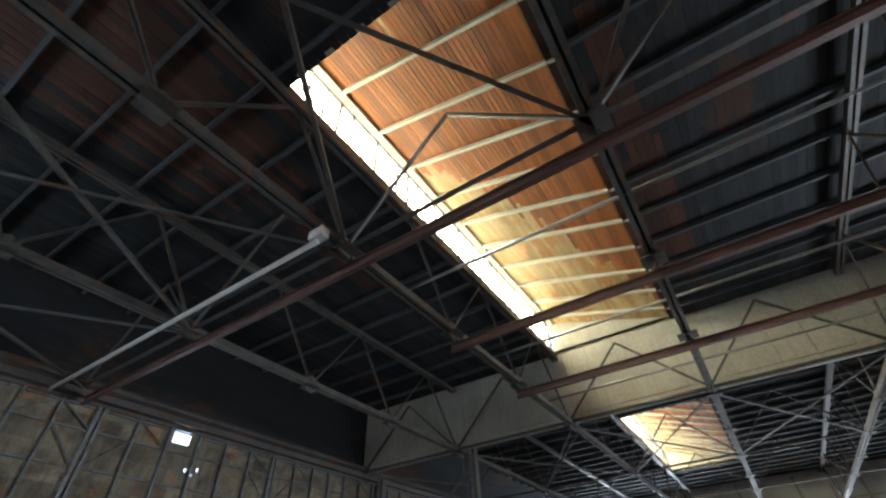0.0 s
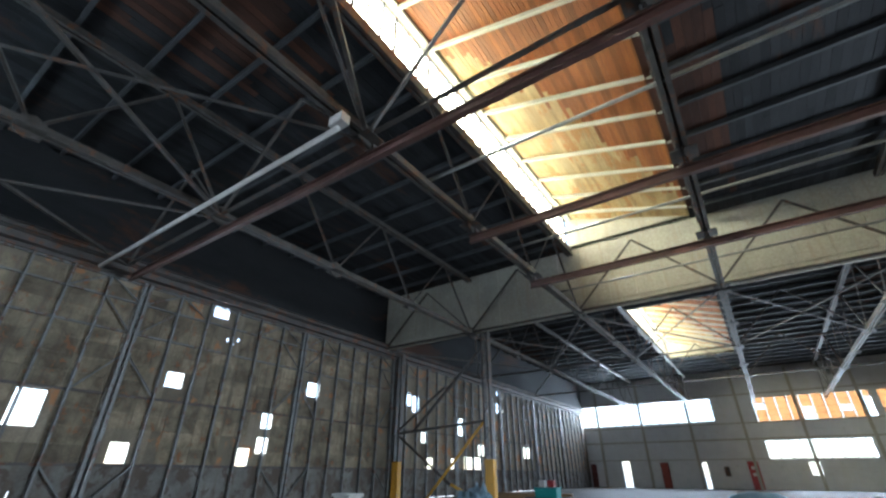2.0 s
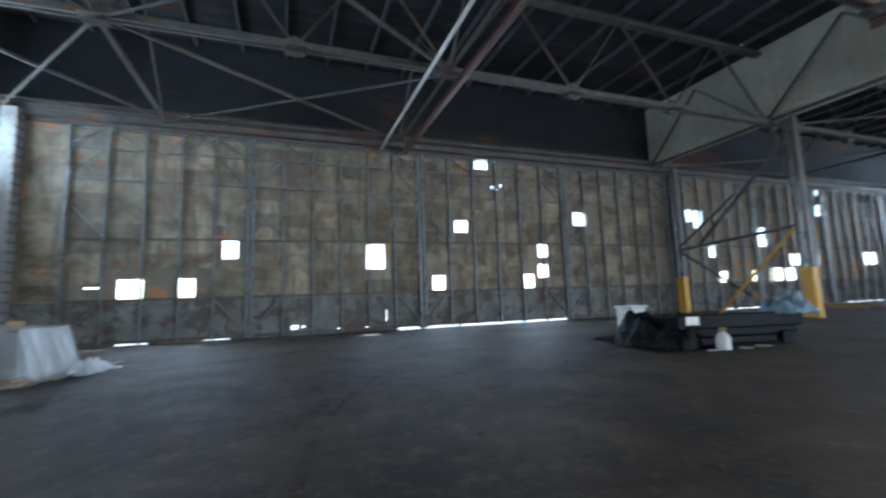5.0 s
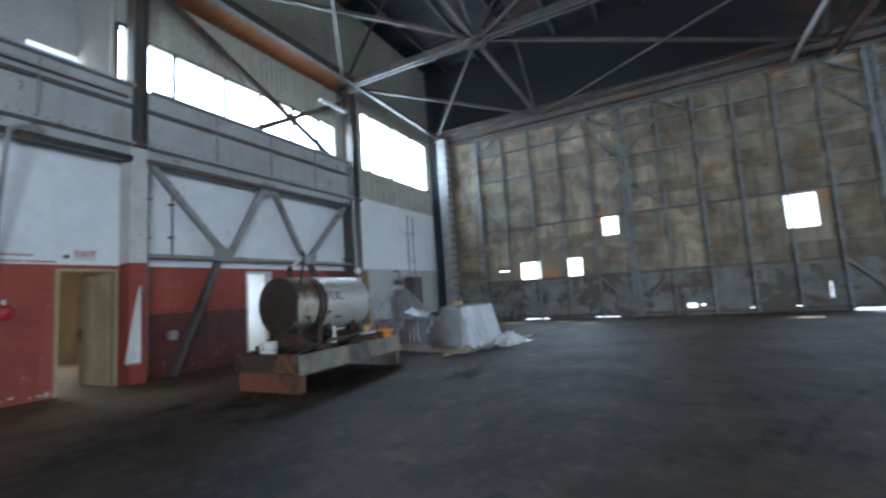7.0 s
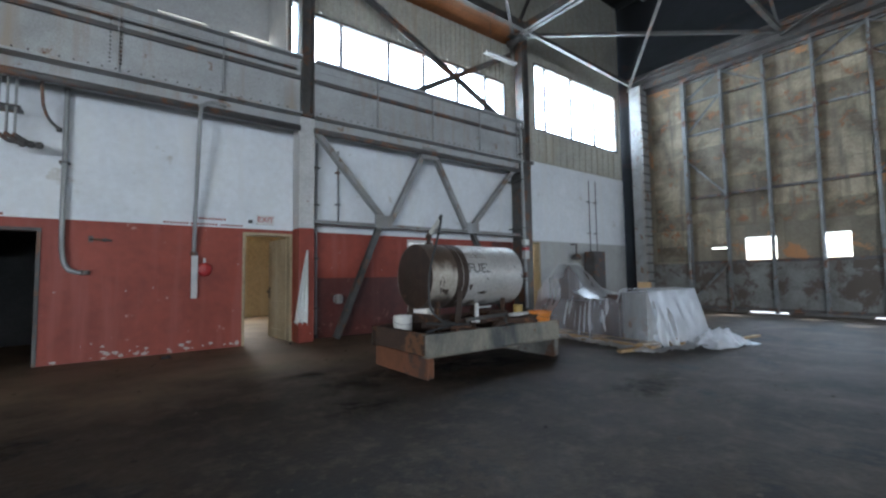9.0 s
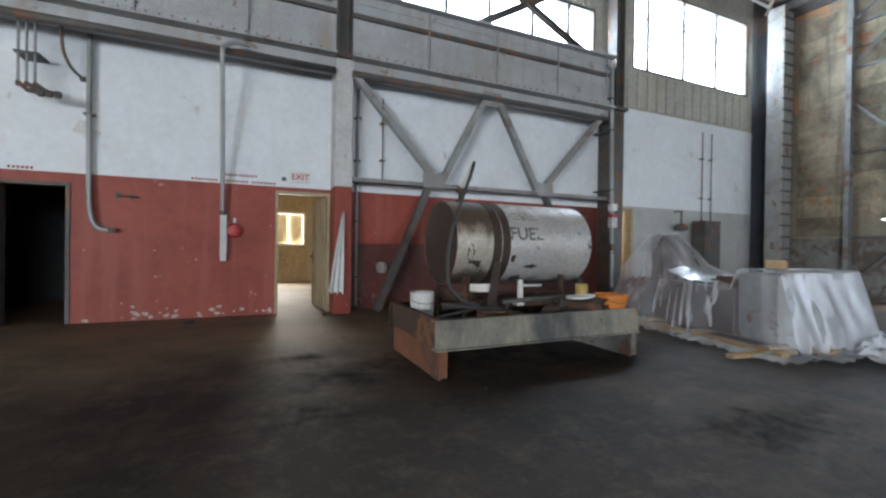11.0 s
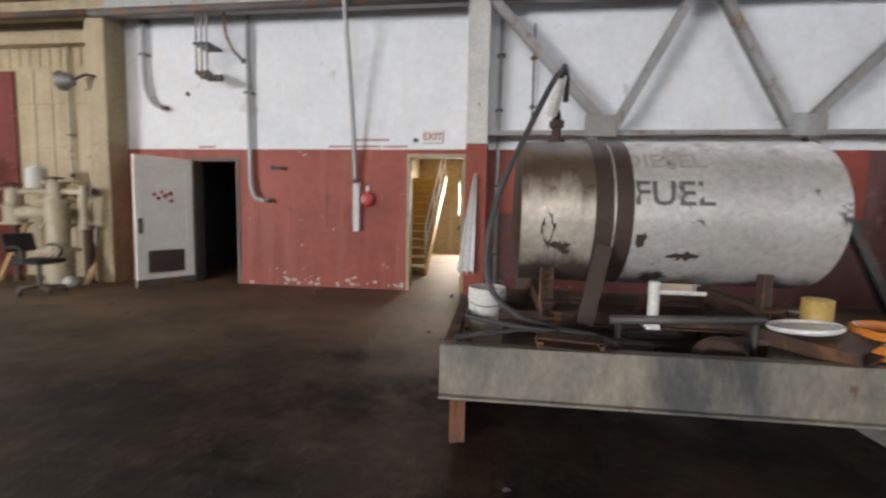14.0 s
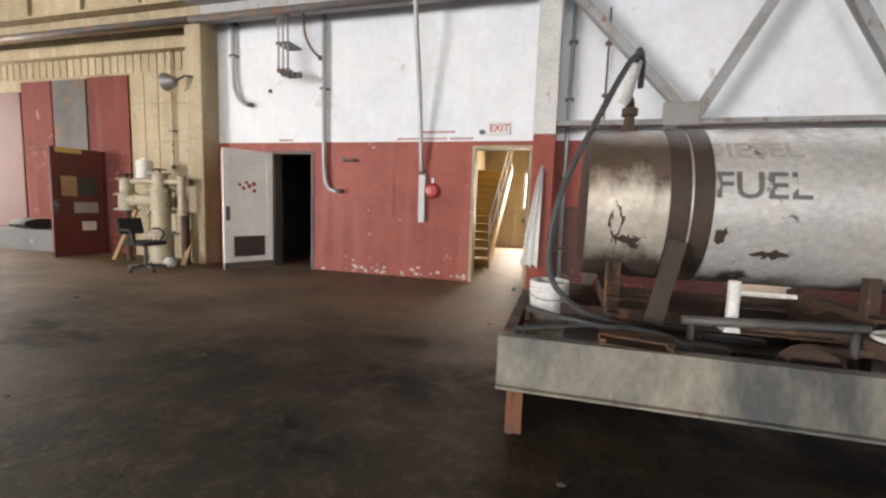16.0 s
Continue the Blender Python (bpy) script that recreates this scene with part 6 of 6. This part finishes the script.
YELLOW_SHEET = material("yellow_tarpaulin", (0.75, 0.55, 0.02), (0.6, 0.42, 0.02), 0.5, 0.0)
GREEN_SHEET = material("dark_green_tarpaulin", (0.02, 0.05, 0.045), (0.015, 0.035, 0.03), 0.6, 0.0)
BLUE_SHEET = material("faded_blue_tarpaulin", (0.2, 0.3, 0.38), (0.15, 0.23, 0.3), 0.6, 0.0)


def heap(at, w, d, h, turn, mat, name, label, category, seed, rough=0.3, power=2.0, lumps=2.2):
    """A crumpled sheet thrown over something: a sheet with folds, lying on the floor round its edge."""
    bm = bmesh.new()
    n, m = 44, 32
    rows = []
    for j in range(m + 1):
        row = []
        for i in range(n + 1):
            u, v = 2 * i / n - 1, 2 * j / m - 1
            r = (abs(u) ** power + abs(v) ** power) ** (1 / power)
            p = Vector((u * lumps, v * lumps, seed))
            up = max(0.0, 1 - r ** 3) ** 0.6 * (0.75 + rough * noise.noise(p * 0.8)) + 0.25 * rough * abs(noise.noise(p * 2.6)) * (1 if r < 1.1 else 0.3)
            wob = 1 + 0.14 * noise.noise(p * 0.9 + Vector((9, 0, 0)))
            row.append(bm.verts.new((u * w / 2 * wob, v * d / 2 * wob, max(0.0, up) * h + 0.004)))
        rows.append(row)
    for j in range(m):
        for i in range(n):
            bm.faces.new((rows[j][i], rows[j][i + 1], rows[j + 1][i + 1], rows[j + 1][i])).smooth = seed % 2 == 0
    ob = solo(name, bm, mat, label, category)
    ob.matrix_basis = pose(*at, 0, 0, turn)
    return ob


cart = thing("covered_trailer", "long low black trailer body draped in plastic", "trailer", (-8.35, 7.35, 0))
cart.rotation_euler = (0, 0, radians(77))
for name, dims, m in (("body", (0.1, 3.1, 0.1, 1.1, 0.22, 0.66), BLACK_SHEET), ("side_board", (0.05, 3.15, -0.02, 0.08, 0.4, 0.72), BLACK_SHEET), ("skirt", (0.3, 2.9, 0.12, 1.05, 0.04, 0.22), BLACK_SHEET)):
    bm = bmesh.new()
    box(bm, *dims)
    part(name, bm, m, cart, bevel=0.03)
for x in (0.3, 2.6):
    bm = bmesh.new()
    box(bm, x, x + 0.3, 0.02, 0.14, 0.0, 0.3)
    part("foot", bm, BLACK_SHEET, cart, bevel=0.02)
bm = bmesh.new()
box(bm, 0.25, 0.55, -0.026, -0.02, 0.5, 0.68)
part("label_sheet", bm, PLASTIC_WHITE, cart, "white paper label")
heap((-9.3, 7.75, 0), 2.6, 1.5, 0.7, -15, BLACK_SHEET, "plastic_heap", "crumpled shiny black plastic sheeting heap", "plastic sheet", 3, 0.55, 2.0, 4.0)
heap((-7.85, 10.2, 0.66), 1.0, 0.9, 0.4, 40, BLUE_SHEET, "plastic_heap", "crumpled bluish plastic on the trailer", "plastic sheet", 5, 0.8, 2.0, 4.0)
heap((-10.4, 7.9, 0), 1.8, 1.0, 0.12, 10, BLACK_SHEET, "plastic_heap", "flat edge of black plastic on the floor", "plastic sheet", 7, 0.9, 2.0, 3.0)
t = thing("plastic_jug", "white plastic jug with a yellow cap", "jug", (-7.86, 8.1, 0))
bm = bmesh.new()
lathe(bm, [(0.001, 0), (0.13, 0), (0.14, 0.02), (0.14, 0.24), (0.11, 0.31), (0.06, 0.35), (0.055, 0.38), (0.001, 0.38)], (0, 0, 0), "z", 20)
part("body", bm, PLASTIC_WHITE, t)
bm = bmesh.new()
lathe(bm, [(0.06, 0.37), (0.065, 0.375), (0.065, 0.44), (0.05, 0.45), (0.001, 0.45)], (0, 0, 0), "z", 16)
part("cap", bm, STAIR, t)
for x, y, r in ((-7.85, 7.75, 0.1), (-7.7, 8.55, 0.14), (-7.75, 9.15, 0.17)):
    bm = bmesh.new()
    lathe(bm, [(0.001, 0.0), (r * 0.8, 0.0), (r, 0.018), (r * 0.96, 0.022), (r * 0.78, 0.008), (0.001, 0.007)], (x, y, 0.001), "z", 20)
    solo("paper_plate", bm, PLASTIC_WHITE, "white disposable plate lying on the concrete floor", "plate", "paper plates")
bm = bmesh.new()
box(bm, -12.9, -12.2, 9.9, 10.5, 0, 0.78)
box(bm, -12.95, -12.15, 9.85, 10.55, 0.74, 0.82)
solo("white_bin", bm, PLASTIC_WHITE, "white plastic storage bin with a rim", "bin", bevel=0.03)
bm = bmesh.new()
box(bm, -12.0, -11.6, 9.1, 9.4, 0, 0.22)
solo("red_box", bm, RED_PAINT, "small red box on the floor", "box", bevel=0.02)
t = thing("teal_crate", "teal plastic crate with bottles on it", "crate", (-13.7, 29.3, 0))
bm = bmesh.new()
box(bm, -0.75, 0.75, -0.4, 0.4, 0, 0.6)
box(bm, -0.8, 0.8, -0.45, 0.45, 0.52, 0.6)
part("tub", bm, TEAL, t, bevel=0.03)
for x, m in ((-0.3, PLASTIC_WHITE), (0.3, RED_PAINT)):
    bm = bmesh.new()
    box(bm, x - 0.22, x + 0.22, -0.2, 0.2, 0.6, 1.0)
    solo("container", bm, m, "small plastic container standing on the crate", "container", "containers", bevel=0.04).location = (-13.7, 29.3, 0.004)
heap((-2.7, 23.3, 0), 2.2, 1.6, 0.36, 0, YELLOW_SHEET, "tarpaulin", "bright yellow tarpaulin heap on the floor", "tarpaulin", 2, 0.8, 2.0, 4.0)
heap((-0.75, 22.1, 0), 1.8, 1.2, 0.3, 10, YELLOW_SHEET, "tarpaulin", "bright yellow tarpaulin crumpled on the floor", "tarpaulin", 4, 0.9, 2.0, 4.5)
heap((-5.6, 23.4, 0), 2.6, 1.4, 0.4, 0, GREEN_SHEET, "tarpaulin", "dark green tarpaulin over a low stack", "tarpaulin", 6, 0.25, 9.0)
heap((-2.3, 32.5, 0), 3.0, 1.6, 0.6, 0, BLUE_SHEET, "tarpaulin", "faded blue tarpaulin over a low stack", "tarpaulin", 8, 0.25, 9.0)
heap((-6.7, 19.0, 0), 1.6, 0.7, 0.16, 5, BLUE_SHEET, "tarpaulin", "scrap of blue sheeting on the floor", "tarpaulin", 10, 0.5)
for y, x0, x1 in ((27.0, -19.0, -14.5), (31.5, -18.5, -13.0), (30.2, -19.2, -15.2)):
    bm = bmesh.new()
    beam(bm, (x0, y, 0.08), (x1, y + 0.4, 0.08), 0.3, 0.16)
    solo("timber_stack", bm, WOOD, "long pine boards lying on the floor", "timber", "timber boards", bevel=0.01)

# far north wall: doors, patches and posts
for k, (x0, x1, z1, m, lab) in enumerate(((-11.65, -10.8, 2.55, RED, "far red painted steel door"), (-3.25, -2.3, 2.58, RED_PAINT, "far red door with a white notice"), (-20.0 + 0.4, -18.9, 2.45, MAROON, "far dark maroon door"))):
    t = thing("door_" + str(k + 4), lab, "door", kind="structure")
    bm = bmesh.new()
    box(bm, x0, x1, N - 0.06, N - 0.004, 0, z1)
    part("leaf", bm, m, t, bevel=0.01)
    bm = bmesh.new()
    box(bm, x0 + 0.1, x0 + 0.16, N - 0.12, N - 0.06, 1.0, 1.15)
    part("handle", bm, STEEL_DARK, t)
    if k == 1:
        bm = bmesh.new()
        box(bm, x0 + 0.25, x0 + 0.7, N - 0.064, N - 0.06, 1.2, 1.5)
        box(bm, x0 + 0.25, x0 + 0.7, N - 0.064, N - 0.06, 1.8, 2.1)
        part("notice", bm, PLASTIC_WHITE, t)
bm = bmesh.new()
box(bm, -5.45, -4.95, N - 0.1, N - 0.004, 1.18, 2.09)
solo("wall_cabinet", bm, STEEL_DARK, "far dark cabinet on the end wall", "cabinet", bevel=0.02)
bm = bmesh.new()
for z, h in ((2.75, 0.08), (4.6, 0.16), (6.2, 0.12), (9.1, 0.14)):
    box(bm, WEST, EAST, N - 0.1, N - 0.004, z, z + h)
for k in range(7):
    x = -18.0 + k * 5.1
    box(bm, x, x + 0.28, N - 0.2, N - 0.1, 0, 11.5)
structure("trim_north", bm, CURTAIN, "grey steel posts and rails on the far wall", "trim")
bm = bmesh.new()
box(bm, WEST, -1.4, N - 0.06, N - 0.004, 4.76, 6.2)
structure("wall_north_band", bm, WHITE, "white painted band below the far windows", "wall")
AMBER = material("amber_fibreglass_sheet", (0.5, 0.3, 0.15), (0.38, 0.2, 0.09), 0.6, 0.0)
nodes, links = AMBER.node_tree.nodes, AMBER.node_tree.links
through_light, half = nodes.new("ShaderNodeBsdfTranslucent"), nodes.new("ShaderNodeMixShader")
through_light.inputs["Color"].default_value, half.inputs["Fac"].default_value = (0.7, 0.47, 0.27, 1), 0.35
links.new(nodes["Principled BSDF"].outputs[0], half.inputs[1])
links.new(through_light.outputs[0], half.inputs[2])
links.new(half.outputs[0], nodes["Material Output"].inputs["Surface"])
random.seed(11)
patches = thing("patch_boards", "amber fibreglass sheets patching the broken far window", "window", kind="structure")
x = -1.15
while x < 14.0:
    for z in (6.32, 6.92, 7.52, 8.12):
        if random.random() < 0.84:
            bm = bmesh.new()
            box(bm, x + 0.07, x + 0.98, N + 0.02, N + 0.045, z, z + 0.58)
            part("board", bm, AMBER, patches)
    x += 1.0

# marks and litter on the floor
def soaked(name, color, low, high, scale):
    """A stain that lies on the concrete: dark, broken up by noise, clear between."""
    m = bpy.data.materials.new(name)
    m.use_nodes = True
    n, l = m.node_tree.nodes, m.node_tree.links
    b = n["Principled BSDF"]
    b.inputs["Base Color"].default_value, b.inputs["Roughness"].default_value = (*color, 1), 0.85
    clear, mix, g, tex, r = n.new("ShaderNodeBsdfTransparent"), n.new("ShaderNodeMixShader"), n.new("ShaderNodeNewGeometry"), n.new("ShaderNodeTexNoise"), n.new("ShaderNodeMapRange")
    tex.inputs["Scale"].default_value, tex.inputs["Detail"].default_value, tex.inputs["Roughness"].default_value = scale, 9.0, 0.7
    r.inputs["From Min"].default_value, r.inputs["From Max"].default_value = low, high
    r.inputs["To Max"].default_value = 0.24
    l.new(g.outputs["Position"], tex.inputs["Vector"])
    l.new(tex.outputs["Fac"], r.inputs["Value"])
    l.new(r.outputs["Result"], mix.inputs["Fac"])
    l.new(clear.outputs[0], mix.inputs[1])
    l.new(b.outputs[0], mix.inputs[2])
    l.new(mix.outputs[0], n["Material Output"].inputs["Surface"])
    return m


TYRE = soaked("tyre_rubber_marks", (0.012, 0.012, 0.0115), 0.4, 0.62, 2.5)
OIL = soaked("soaked_oil", (0.011, 0.0108, 0.0102), 0.42, 0.66, 2.0)
t = thing("tyre_marks", "dark curved tyre marks on the concrete", "floor marks", kind="structure")
for cx, cy, r, w, q0, q1 in ((-7.6, -2.6, 2.6, 0.22, 0.75, 2.6), (-7.6, -2.6, 2.95, 0.1, 1.2, 2.6), (-12.0, 6.0, 6.5, 0.25, 3.9, 4.7), (-3.5, 9.0, 9.5, 0.18, 4.0, 4.6)):
    bm = bmesh.new()
    last = None
    for i in range(41):
        q = q0 + (q1 - q0) * i / 40
        ww = w * (0.6 + 0.5 * noise.noise(Vector((i * 0.3, cx, 0))))
        pair = [bm.verts.new((cx + (r + s * ww) * math.cos(q), cy + (r + s * ww) * math.sin(q), 0.003)) for s in (-0.5, 0.5)]
        if last: bm.faces.new((last[0], last[1], pair[1], pair[0]))
        last = pair
    part("mark", bm, TYRE, t)
stains = thing("oil_stains", "dark oil stains soaked into the concrete", "floor marks", kind="structure")
for cx, cy, rx, ry, seed in ((-6.45, -6.1, 0.75, 0.5, 1), (-5.9, -5.2, 0.4, 0.25, 2), (-6.0, -6.9, 0.35, 0.2, 3), (-8.8, -3.8, 0.7, 0.35, 4), (-3.0, -6.0, 0.6, 0.3, 6), (-8.2, -6.3, 1.1, 0.7, 7)):
    for layer in range(4):
        bm = bmesh.new()
        ring = []
        for k in range(48):
            q = 2 * math.pi * k / 48
            s = (1.15 - 0.22 * layer) * (1 + 0.5 * noise.noise(Vector((math.cos(q) * 1.7, math.sin(q) * 1.7, seed * 3.1 + layer * 0.2))) + 0.25 * noise.noise(Vector((math.cos(q) * 6, math.sin(q) * 6, seed + layer))))
            ring.append(bm.verts.new((cx + rx * s * math.cos(q), cy + ry * s * math.sin(q), 0.002 + 0.001 * layer)))
        bm.faces.new(ring)
        part("stain", bm, OIL, stains)
random.seed(21)
bm = bmesh.new()
for k in range(900):
    x, y = random.uniform(-16, 3), random.uniform(-9.8, 12)
    if -9.7 < x < -6.9 and -7.4 < y < -5.4: continue
    r = random.uniform(0.008, 0.03) * (1.6 if random.random() < 0.08 else 1)
    a = random.uniform(0, 6.28)
    n = random.choice((4, 5, 6))
    low = [bm.verts.new((x + r * math.cos(a + 6.283 * i / n) * random.uniform(0.6, 1.3), y + r * math.sin(a + 6.283 * i / n) * random.uniform(0.5, 1), 0.001)) for i in range(n)]
    top = bm.verts.new((x, y, r * random.uniform(0.2, 0.6)))
    for i in range(n):
        bm.faces.new((low[i], low[(i + 1) % n], top))
LITTER = material("floor_litter", (0.13, 0.1, 0.075), (0.05, 0.04, 0.033), 0.9, 0.0, island=0.7)
tagged(new("floor_litter", mesh_of("floor_litter", bm, LITTER)), "scattered flakes of paint and grit on the floor", "litter", kind="stuff")
for x, y, w, d, turn in ((-4.6, -9.6, 0.16, 0.1, 20), (-6.65, -9.7, 0.1, 0.04, 70)):
    ob = heap((x, y, 0), w, d, 0.05, turn, RUBBER, "rag", "small dark oily rag on the floor", "rag", 9, 0.6)
    tagged(ob, group="rags")

# flaked paint along the foot of the red wall
random.seed(31)
bm = bmesh.new()
for k in range(200):
    x = random.uniform(-13.2, -1.0)
    if any(a - 0.05 < x < b + 0.05 for a, b, c, e in DOORS) or -7.2 < x < -6.75: continue
    low = random.random() < 0.72
    z = abs(random.gauss(0, 0.07)) + 0.03 if low else random.uniform(0.2, 1.6)
    r = random.uniform(0.007, 0.038) if low else random.uniform(0.004, 0.014)
    n, a = 9, random.uniform(0, 6)
    ring = [bm.verts.new((x + 1.3 * r * random.uniform(0.4, 1.3) * math.cos(a + 6.283 * i / n), S + 0.002, max(0.004, z + r * random.uniform(0.3, 1.2) * math.sin(a + 6.283 * i / n)))) for i in range(n)]
    bm.faces.new(ring)
FLAKE = material("bare_plaster", (0.55, 0.49, 0.45), (0.42, 0.34, 0.3), 0.8, 0.0)
tagged(new("paint_flakes", mesh_of("paint_flakes", bm, FLAKE)), "pale patches where the red paint has flaked off", "flaked paint", kind="stuff")
